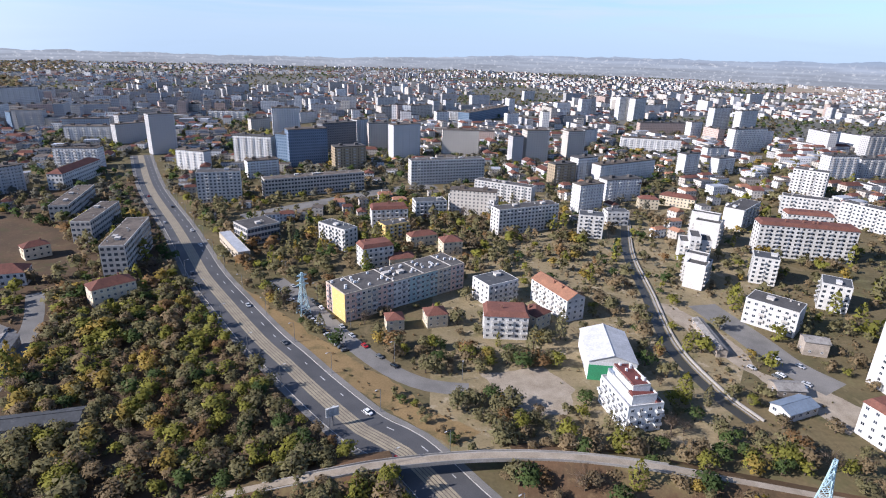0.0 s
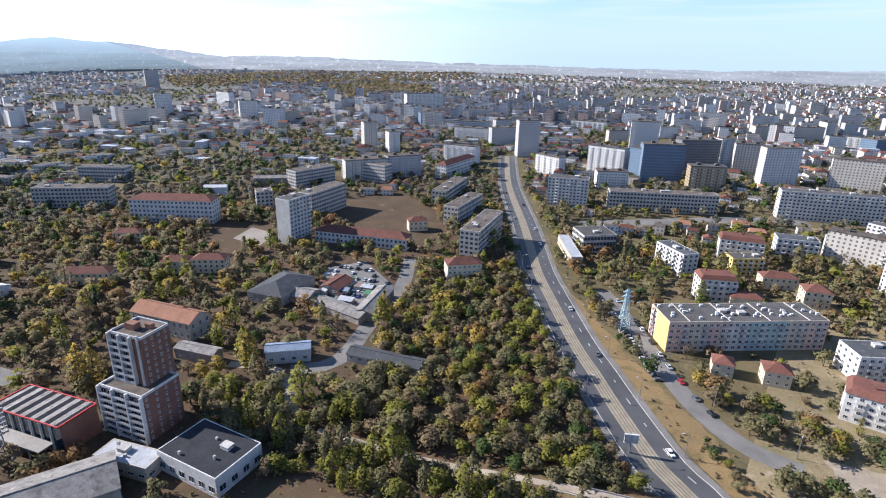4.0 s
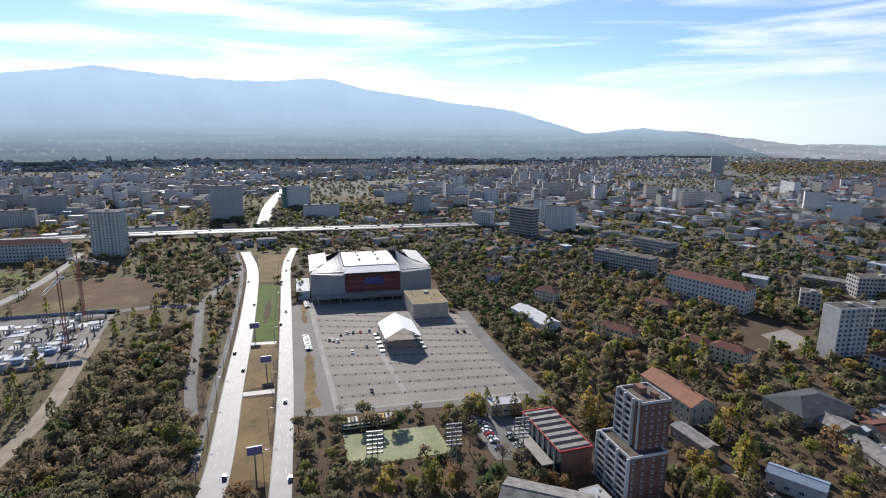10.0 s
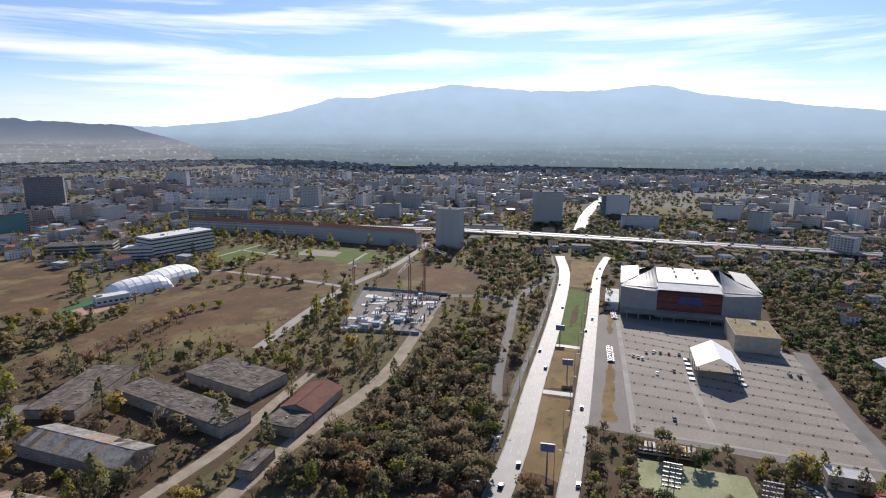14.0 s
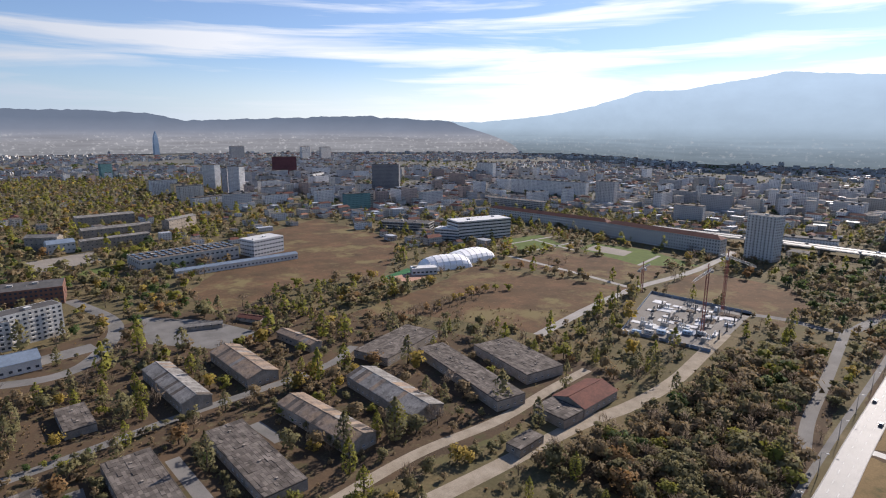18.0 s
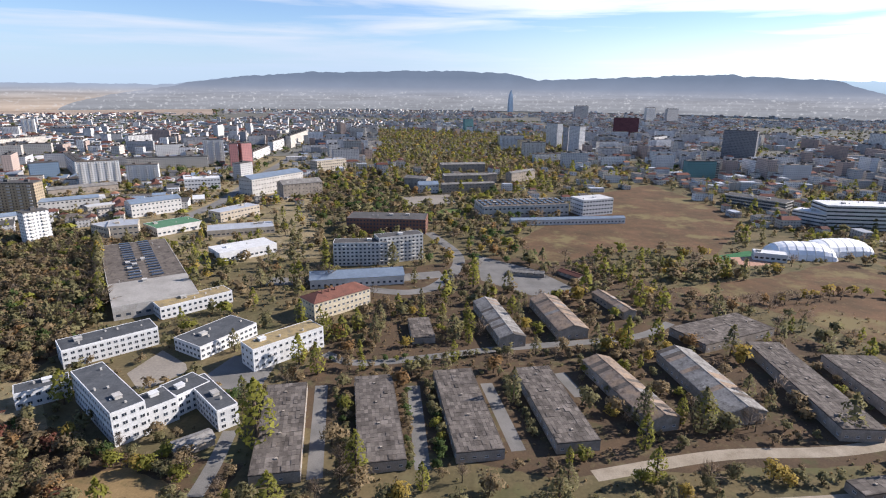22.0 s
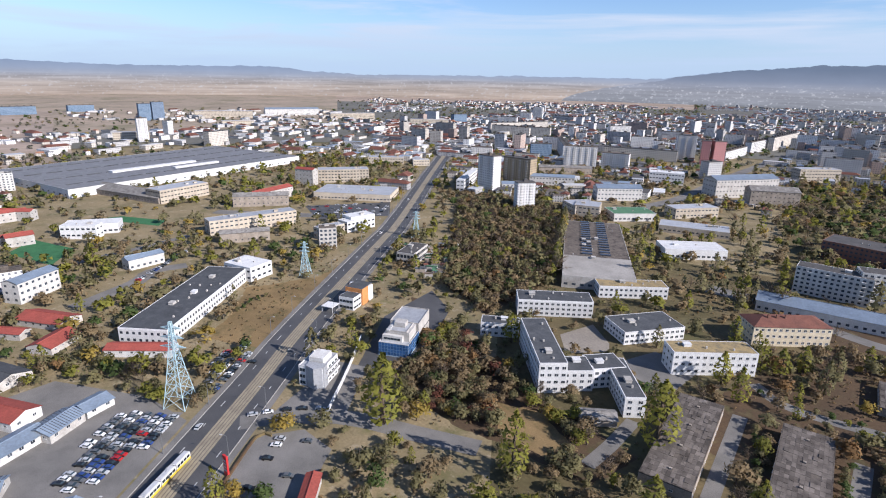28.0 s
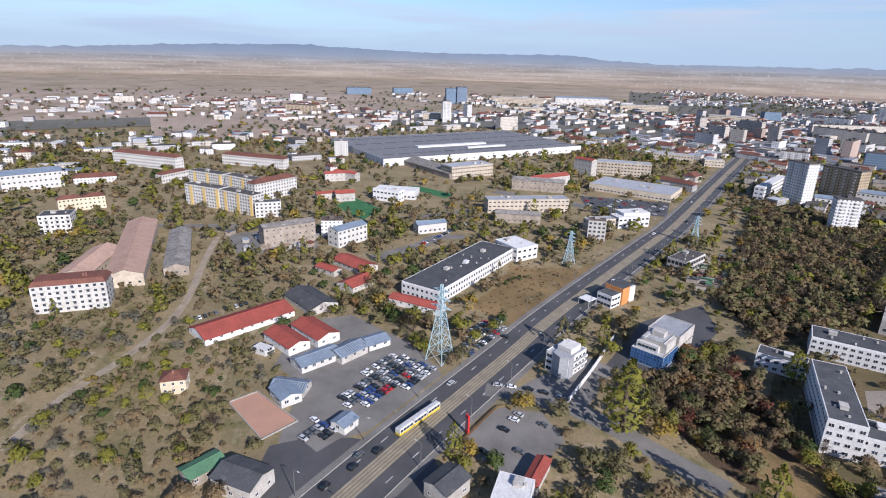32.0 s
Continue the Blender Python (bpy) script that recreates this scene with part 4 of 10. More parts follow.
# style: wall, roof, roof form, storey, bay, window width, window height, balconies, kind of house, label
STYLES = dict(
    office=("grey", "felt", "flat", 3.3, 3.0, 2.0, 1.7, 0, "office building", "grey concrete office block with rows of windows and a flat roof"),
    panel=("white", "bitumen", "flat", 2.9, 3.2, 1.7, 1.4, 3, "apartment building", "pale panel apartment slab with balconies and a flat roof"),
    apt=("white", "slate", "flat", 2.95, 3.2, 1.6, 1.5, 2, "apartment building", "white plastered apartment house with balconies"),
    redapt=("white", "red", "mansard", 2.95, 3.3, 1.5, 1.4, 2, "apartment building", "pale apartment house with balconies and a red mansard roof"),
    orangeapt=("white", "orange", "gable", 2.95, 3.3, 1.5, 1.4, 2, "apartment building", "white apartment house with balconies and an orange tiled roof"),
    yellow=("yellow", "bitumen", "flat", 2.95, 3.2, 1.6, 1.4, 2, "apartment building", "unfinished yellow apartment house with a flat roof"),
    yellowapt=("white", "bitumen", "flat", 2.9, 3.0, 1.6, 1.4, 0, "apartment building", "white and orange apartment house with a flat roof"),
    pastel=("pastel", "bitumen", "flat", 2.8, 3.1, 1.7, 1.4, 3, "apartment building", "long pastel apartment slab with chimneys on a dark roof"),
    cream=("white", "bitumen", "flat", 2.9, 3.4, 1.5, 1.4, 3, "tower block", "pale panel tower block with a flat roof"),
    terrace=("white", "bitumen", "flat", 2.9, 3.4, 1.6, 1.4, 2, "apartment building", "stepped white apartment tower with a flat roof"),
    stepped=("white", "maroon", "mansard", 2.95, 3.2, 1.5, 1.4, 2, "apartment building", "white apartment house with terraces and a dark red roof"),
    house=("cream", "red", "hip", 2.9, 3.0, 1.2, 1.3, 0, "house", "small plastered house with a red tiled hip roof"),
    school=("snow", "slate", "flat", 3.1, 3.0, 1.9, 1.5, 0, "school building", "white plastered school wing with a grey flat roof"),
    schoolbrown=("snow", "moss", "flat", 2.95, 3.1, 1.7, 1.4, 0, "hostel", "white four-storey hostel with a mossy brown flat roof"),
    hostel=("cream", "red", "hip", 2.9, 3.1, 1.6, 1.4, 0, "hostel", "cream hostel with a dark red hip roof"),
    bricktower=("brick", "felt", "flat", 2.75, 2.7, 1.3, 1.3, 9, "hotel tower", "derelict brown brick hotel tower with white concrete balconies"),
    glass=("grey", "bitumen", "flat", 3.4, 2.4, 2.2, 2.4, 0, "office building", "modern office building with bands of dark glass"),
    bluebox=("grey", "metal", "flat", 3.5, 2.2, 2.0, 2.6, 0, "office building", "modern grey office building with a blue glass front"),
    angular=("grey", "metal", "flat", 3.4, 3.4, 2.4, 1.5, 0, "office building", "angular white and grey office building"),
    redbox=("white", "metal", "flat", 3.2, 3.0, 1.8, 1.4, 0, "shop building", "white and orange shop building"),
    striped=("white", "white", "flat", 3.6, 2.0, 1.9, 1.6, 0, "office building", "modern white building with dark window bands"),
    redlong=("white", "red", "hip", 3.4, 3.2, 1.5, 1.7, 0, "institute building", "long pale building with a dark red hip roof"),
    brick=("brick", "bitumen", "flat", 3.0, 3.2, 1.6, 1.5, 0, "apartment building", "brown brick building with a flat roof"),
    whitelong=("snow", "slate", "flat", 3.0, 3.0, 1.5, 1.5, 0, "factory hall", "long white three-storey building with a dark roof"),
    flat=("beige", "metal", "flat", 4.0, 4.0, 2.4, 1.2, 0, "hall", "low beige hall with a pale flat roof"),
    shed=("block", "eternit", "gable_low", 4.0, 4.5, 1.2, 1.0, 0, "shed", "weathered shed with a grey sheet roof"),
    redshed=("grey", "coral", "gable_low", 4.0, 4.5, 1.2, 1.0, 0, "shed", "low shed with a red sheet roof"),
    redlow=("block", "red", "gable_low", 4.0, 4.5, 1.2, 1.0, 0, "shed", "low shed with a dull red roof"),
    redmetal=("snow", "coral", "gable_low", 4.5, 5.0, 1.5, 1.2, 0, "warehouse", "white hall with a red sheet-metal roof"),
    bluelow=("white", "blue_metal", "gable_low", 4.0, 4.0, 1.8, 1.5, 0, "shop row", "low shop row with a blue-grey sheet roof"),
    greenlow=("block", "green", "gable_low", 4.0, 4.0, 1.5, 1.2, 0, "shed", "low shed with a green sheet roof"),
    darkgable=("grey", "slate", "gable_low", 4.0, 4.0, 1.5, 1.2, 0, "shed", "long shed with a dark grey roof"),
    metalgable=("grey", "blue_metal", "gable_low", 4.5, 4.5, 1.6, 1.4, 0, "hall", "hall with a blue-grey standing-seam roof"),
    darkhall=("white", "dark", "flat", 5.0, 4.5, 2.6, 2.4, 0, "hall", "low pavilion with a black flat roof and white concrete frame"),
    stripehall=("brick", "stripes", "saw", 5.0, 4.5, 2.2, 3.0, 0, "sports hall", "brick sports hall with a striped saw roof and red edges"),
    redgable=("beige", "orange", "gable", 4.0, 3.6, 1.4, 2.4, 0, "boiler house", "old hall with a red tiled roof and brick chimneys"),
    hipgrey=("block", "slate", "hip", 4.0, 4.0, 1.5, 1.2, 0, "workshop", "workshop with a grey hip roof"),
    boxhall=("beige", "moss", "flat", 5.0, 9.0, 1.5, 1.2, 0, "hall", "blank beige hall with a pale brown flat roof"),
    tenthall=("snow", "white", "gable_low", 5.0, 9.0, 1.5, 1.2, 0, "tent hall", "white fabric sports tent"),
    whitehall=("white", "white", "gable_low", 5.0, 9.0, 1.5, 1.2, 0, "hall", "white metal hall with green end wall"),
    whitehall2=("snow", "white", "flat", 4.5, 4.0, 2.6, 1.5, 0, "hall", "white hall with a pale flat roof"),
    greenhall=("white", "green", "flat", 4.5, 4.0, 2.6, 1.5, 0, "hall", "hall with a green flat roof"),
    factory=("grey", "felt", "skylight", 5.0, 5.0, 2.6, 1.6, 0, "factory hall", "wide factory hall with rows of roof lights"),
    salmon=("beige", "salmon", "gable_low", 4.5, 5.0, 1.5, 1.2, 0, "warehouse", "long warehouse with a salmon pink roof"),
    bigware=("snow", "plant", "flat", 6.0, 12.0, 3.0, 1.5, 0, "warehouse", "huge logistics hall with a dark flat roof and white walls"),
    wareflat=("block", "felt", "flat", 3.6, 4.2, 1.4, 0.9, 0, "storehouse", "derelict storehouse with a patched dark felt roof"),
    waregable=("block", "eternit", "gable_low", 3.6, 4.2, 1.4, 0.9, 0, "storehouse", "derelict storehouse with a grey sheet gable roof"),
    rustgable=("block", "rust", "gable_low", 3.6, 4.2, 1.4, 0.9, 0, "storehouse", "derelict storehouse with a rust-patched gable roof"),
)
NEAR = 345.0
COUNT = [0]


def roof_shape(form, L, W, H, base):
    """The covering of a house and, for gables, its end walls."""
    s, g = Shape(), Shape()
    l, w, o = L / 2, W / 2, 0.45
    if form in ("gable", "gable_low"):
        rise = W * (0.26 if form == "gable" else 0.16)
        zo = -o * rise / w
        for a, b in ((-1, 0), (1, 0)):
            n = max(1, int(L / 6))
            for i in range(n):
                lift = 0.16
                x0, x1 = -l - o + (L + 2 * o) * i / n, -l - o + (L + 2 * o) * (i + 1) / n
                q = [(x0, a * (w + o), H + zo), (x1, a * (w + o), H + zo), (x1, 0, H + rise), (x0, 0, H + rise)]
                s.poly(q if a < 0 else q[::-1])
                s.poly([(x, y, z + lift) for x, y, z in (q if a < 0 else q[::-1])])
        s.bar((-l - o, 0, H + rise + 0.16), (l + o, 0, H + rise + 0.16), 0.35)
        for sg in (-1, 1):
            q = [(sg * l, -w, H), (sg * l, w, H), (sg * l, 0, H + rise)]
            g.poly(q if sg > 0 else q[::-1])
    elif form in ("hip", "mansard"):
        rise = min(W * 0.28, 4.0) if form == "hip" else 2.4
        inset = min(w, l) * 0.98 if form == "hip" else 1.4
        wy = 0.02 * w if form == "hip" else w - 1.4
        e = [(-l - o, -w - o, H), (l + o, -w - o, H), (l + o, w + o, H), (-l - o, w + o, H)]
        t = [(-l + inset, -wy, H + rise), (l - inset, -wy, H + rise), (l - inset, wy, H + rise), (-l + inset, wy, H + rise)]
        for i in range(4):
            s.poly([e[i], e[(i + 1) % 4], t[(i + 1) % 4], t[i]])
        s.poly(t)
        s.poly(e[::-1])
    elif form == "saw":
        n = 6
        s.box(-l, l, -w, w, H - 0.1, H)
        for i in range(n):
            x0 = -l + L * i / n
            x1 = -l + L * (i + 1) / n
            s.poly([(x0, -w, H + 0.05), (x0 + (x1 - x0) * 0.55, -w, H + 1.3), (x0 + (x1 - x0) * 0.55, w, H + 1.3), (x0, w, H + 0.05)][::-1], 0)
            s.poly([(x0 + (x1 - x0) * 0.55, -w, H + 1.3), (x1, -w, H + 0.05), (x1, w, H + 0.05), (x0 + (x1 - x0) * 0.55, w, H + 1.3)][::-1], 1)
            for y, sg in ((-w, 1), (w, -1)):
                q = [(x0, y, H), (x1, y, H), (x0 + (x1 - x0) * 0.55, y, H + 1.3)]
                s.poly(q if sg > 0 else q[::-1], 2)
        for y in (-w - 0.15, w + 0.15):
            s.bar((-l, y, H + 0.3), (l, y, H + 0.3), 0.7, 2)
    else:
        s.box(-l + 0.35, l - 0.35, -w + 0.35, w - 0.35, H - 0.3, H - 0.05)
    return s, g


# ---- houses with a form of their own ----
def panes(top, a, b, z0, z1, n, m, glass="glass", frame=0.12, mats=None):
    """A glazed front between two plan points, as single panes with slim bars."""
    a, b = Vector(a), Vector(b)
    d = (b - a).normalized()
    out = Vector((d.y, -d.x))
    rz = math.degrees(math.atan2(d.y, d.x))
    w, h = (b - a).length / n, (z1 - z0) / m
    key = ("pane", round(w, 2), round(h, 2), glass)
    if key not in WIN:
        s = Shape()
        s.box(-w / 2 + frame / 2, w / 2 - frame / 2, -0.06, 0.0, frame / 2, h - frame / 2, 0, True)
        WIN[key] = s.mesh("pane", [glass])
    for i in range(n):
        for j in range(m):
            p = a + d * w * (i + 0.5) + out * 0.03
            part("pane", WIN[key], None, top, m=pose(p.x, p.y, z0 + j * h, rz=rz))


def rim(top, x0, x1, y0, y1, z, h, material, t=0.3):
    s = Shape()
    for q in ((x0, x1, y0, y0 + t), (x0, x1, y1 - t, y1), (x0, x0 + t, y0 + t, y1 - t), (x1 - t, x1, y0 + t, y1 - t)):
        s.box(*q, z, z + h)
    part("parapet", s, [material], top)


def brick_tower(x, y, rot, L, W, H):
    """Brick block with a white concrete balcony grid on one long face."""
    top = thing("hotel_tower", "derelict brown brick hotel tower with white concrete balconies", "hotel tower", pose(x, y, 0, rz=rot))
    l, w = L / 2, W / 2
    s = Shape()
    s.box(-l, l, -w + 1.4, w, 0, H - 0.9)
    part("wall", s, ["wall_brick"], top)
    s = Shape()
    s.box(-l + 0.4, l - 0.4, -w + 1.8, w - 0.4, H - 0.95, H - 0.75)
    part("roof", s, ["roof_felt"], top)
    rim(top, -l, l, -w + 1.2, w, H - 0.9, 1.0, "wall_white", 0.4)
    nst = int(H / 2.75)
    st = (H - 1.2) / nst
    bays = 3 if L > 18 else 2
    x1 = l if L > 18 else l * 0.35
    bw = (x1 + l) / bays
    for k in range(bays + 1):
        s = Shape()
        cx = -l + k * bw
        s.box(cx - 0.3, cx + 0.3, -w, -w + 1.4, 0, H - 0.3)
        part("pilaster", s, ["wall_white"], top, "stained white concrete pilaster")
    for f in range(nst):
        for k in range(bays):
            cx = -l + (k + 0.5) * bw
            part("balcony", balcony_mesh(bw - 0.6, 1.3, "wall_white" if (f + k) % 5 else "wall_grey"), None, top, m=pose(cx, -w + 1.4, 0.5 + f * st))
            for o in (-0.24, 0.24):
                part("window", window_mesh(bw * 0.36, 1.9, "glass_dark"), None, top, m=pose(cx + o * bw, -w + 1.4, 0.6 + f * st))
        for k in range(4):
            part("window", window_mesh(0.9, 1.2), None, top, m=pose(l, -w + 3 + (W - 5) * k / 3, 1.2 + f * st, rz=90))
    if x1 < l:
        s = Shape()
        s.box(l * 0.72, l * 0.72 + 0.9, -w + 0.9, -w + 1.4, 0, H + 0.6)
        part("pilaster", s, ["wall_white"], top)
    for cx, cy, a, h in ((-l * 0.3, 0, 2.2, 1.8), (l * 0.4, w * 0.4, 1.4, 1.1)):
        s = Shape()
        s.box(cx - a, cx + a, cy - a * 0.7, cy + a * 0.7, H - 0.8, H + h)
        part("roof_hut", s, ["wall_brick"], top)
    return top


def stripe_hall(x, y, rot, L, W, H):
    top = thing("sports_hall", "brick sports hall with a dark striped roof and red edges", "sports hall", pose(x, y, 0, rz=rot))
    l, w = L / 2, W / 2
    s = Shape()
    s.box(-l, l, -w + 0.8, w, 0, H - 0.6)
    part("wall", s, ["wall_brick"], top)
    n = 7
    dx = L / n
    for i in range(n):
        x0 = -l + i * dx
        s = Shape()
        s.poly([(x0, -w, H - 0.3), (x0 + dx * 0.62, -w, H + 0.15), (x0 + dx * 0.62, w, H + 0.15), (x0, w, H - 0.3)])
        part("roof_panel", s, ["roof_eternit"], top, "pale grey sloping roof panel")
        s = Shape()
        s.poly([(x0 + dx * 0.62, -w, H + 0.15), (x0 + dx, -w, H - 0.3), (x0 + dx, w, H - 0.3), (x0 + dx * 0.62, w, H + 0.15)])
        part("roof_light", s, ["roof_dark"], top, "dark roof light band")
        s = Shape()
        s.box(x0 - 0.25, x0 + 0.25, -w, -w + 0.8, 0, H - 0.5)
        part("pilaster", s, ["wall_white"], top)
    panes(top, (-l, -w + 0.8), (l, -w + 0.8), 1.5, H - 1.2, 14, 3, "glass_dark")
    s = Shape()
    for a, b in (((-l, -w), (l, -w)), ((l, -w), (l, w)), ((l, w), (-l, w)), ((-l, w), (-l, -w))):
        s.bar((*a, H - 0.05), (*b, H - 0.05), 0.42)
    part("roof_edge", s, ["sign_red"], top, "red painted roof edge")
    s = Shape()
    s.box(-l, l - 4, -w - 5.5, -w, 4.6, 5.0, 0, True)
    for i in range(7):
        s.box(-l + 1 + i * 4.6, -l + 1.4 + i * 4.6, -w - 5.2, -w - 4.8, 0, 4.6)
    part("front_canopy", s, ["concrete"], top, "flat concrete canopy along the front")
    return top


def blue_box(x, y, rot, L, W, H):
    top = thing("office_building", "modern grey office building with a blue glass front", "office building", pose(x, y, 0, rz=rot))
    l, w = L / 2, W / 2
    for name, q, k in (("rear_hall", (-l, 1, -w, w, 0, H - 3.0), "wall_grey"), ("podium", (1, l, -w, w, 0.0, 7.0), "wall_blue"), ("upper_storey", (2.5, l - 4.5, -w + 2.2, w - 1.0, 7.0, H - 2.2), "wall_grey"), ("upper_box", (l - 11, l - 2.5, -w + 1.2, w - 4, 7.0, 10.4), "wall_white"), ("roof_hut", (4, 9, -3, 3, H - 2.2, H + 0.4), "wall_grey")):
        s = Shape()
        s.box(*q)
        part(name, s, [k], top)
    for x0, x1, z, k in ((-l, 1, H - 3.0, "roof_metal"), (2.5, l - 4.5, H - 2.2, "roof_metal"), (1, l, 7.0, "roof_metal")):
        s = Shape()
        a = w if z != H - 2.2 else w - 2.4
        s.box(x0 + 0.3, x1 - 0.3, -a + 0.3, a - 0.3, z, z + 0.06)
        part("roof", s, [k], top)
        rim(top, x0, x1, -a, a, z, 0.55, "wall_grey", 0.25)
    panes(top, (l, -w), (l, w), 0.6, 7.4, 10, 4, "glass_blue", 0.16)
    panes(top, (l, w), (1, w), 0.6, 7.4, 12, 4, "glass_blue", 0.16)
    panes(top, (1, -w), (l, -w), 0.6, 7.4, 12, 4, "glass_blue", 0.16)
    for a, b, n in (((1, w), (-l, w), 8), ((-l, -w), (1, -w), 8)):
        panes(top, a, b, 4.5, 6.0, n, 1, "glass_dark", 0.9)
    panes(top, (l - 2.5, -w + 2), (l - 2.5, w - 5), 8.0, 9.3, 5, 1, "glass_dark", 0.2)
    for i in range(6):
        s = Shape()
        s.box(3 + i * 2.2, 4.4 + i * 2.2, -w + 3.2, -w + 4.6, H - 2.1, H - 1.1)
        part("air_unit", s, ["frame_white"], top, "white roof air unit")
    return top


def angular_office(x, y, rot, L, W, H):
    top = thing("office_building", "angular white and dark grey office building", "office building", pose(x, y, 0, rz=rot))
    l, w = L / 2, W / 2
    s = Shape()
    s.box(-l, l - 1.5, -w, w, 0, H - 1.0)
    part("wall", s, ["wall_snow"], top)
    s = Shape()
    q = [(l - 1.5, -w + 3.5), (l + 0.6, w - 3.5), (l - 2.0, w + 0.5), (l - 5.5, w + 0.5), (l - 5.5, -w + 3.5)]
    for i in range(5):
        a, b = q[i], q[(i + 1) % 5]
        s.poly([(*a, 0), (*b, 0), (*b, H), (*a, H)])
    s.poly([(*p, H) for p in q])
    part("grey_wedge", s, ["roof_metal"], top, "dark grey plain angular wall")
    s = Shape()
    s.box(-l + 0.3, l - 1.8, -w + 0.3, w - 0.3, H - 1.0, H - 0.9)
    part("roof", s, ["roof_metal"], top)
    s = Shape()
    s.box(-l * 0.7, l * 0.3, -w * 0.5, w * 0.7, H - 0.9, H + 2.0)
    part("penthouse", s, ["wall_white"], top)
    rim(top, -l, l - 1.5, -w, w, H - 1.0, 0.6, "wall_snow", 0.3)
    for f in range(3):
        z = 0.8 + f * 3.2
        panes(top, (l - 1.5, -w + 0.4), (l - 1.5, -w + 3.2), z, z + 1.7, 2, 1, "glass_dark", 0.14)
        for i in range(4):
            part("window", window_mesh(2.0, 1.6, "glass_dark"), None, top, m=pose(-l + 2 + i * 3.2, w, z, rz=180))
            part("window", window_mesh(2.0, 1.6, "glass_dark"), None, top, m=pose(-l + 2 + i * 3.2, -w, z))
            if f:
                part("balcony", balcony_mesh(2.9, 1.3, "wall_snow"), None, top, m=pose(-l + 2 + i * 3.2, w, z - 0.5, rz=180))
    return top


def orange_shop(x, y, rot, L, W, H):
    top = thing("shop_building", "white shop house with an orange block and a dark roof", "shop building", pose(x, y, 0, rz=rot))
    l, w = L / 2, 6.0
    for name, q, k in (("front_block", (2, l, -w + 1, w - 1, 0, 8.0), "wall_snow"), ("orange_block", (-l + 6, 2, -w, w, 0, 10.6), "wall_orange"), ("rear_block", (-l, -l + 6, -w, w, 0, 9.6), "wall_snow")):
        s = Shape()
        s.box(*q)
        part(name, s, [k], top)
    for q in ((2.3, l - 0.3, -w + 1.3, w - 1.3, 8.0, 8.1), (-l + 0.3, 1.7, -w + 0.3, w - 0.3, 10.6, 10.75)):
        s = Shape()
        s.box(*q)
        part("roof", s, ["roof_slate"], top)
    for f in range(2):
        panes(top, (l, -w + 1.4), (l, w - 1.4), 0.8 + f * 3.8, 2.6 + f * 3.8, 4, 1, "glass_dark", 0.3)
        panes(top, (l - 0.4, w - 1), (2.6, w - 1), 0.8 + f * 3.8, 2.6 + f * 3.8, 3, 1, "glass_dark", 0.5)
    s = Shape()
    s.box(l + 1, l + 9, -w - 6, -w + 2, 3.6, 3.9, 0, True)
    for a, b in ((1.4, -5.6), (8.6, -5.6), (8.6, 1.6), (1.4, 1.6)):
        s.bar((l + a, -w + b, 0), (l + a, -w + b, 3.6), 0.2)
    part("canopy", s, ["wall_snow"], top, "white flat forecourt canopy")
    return top


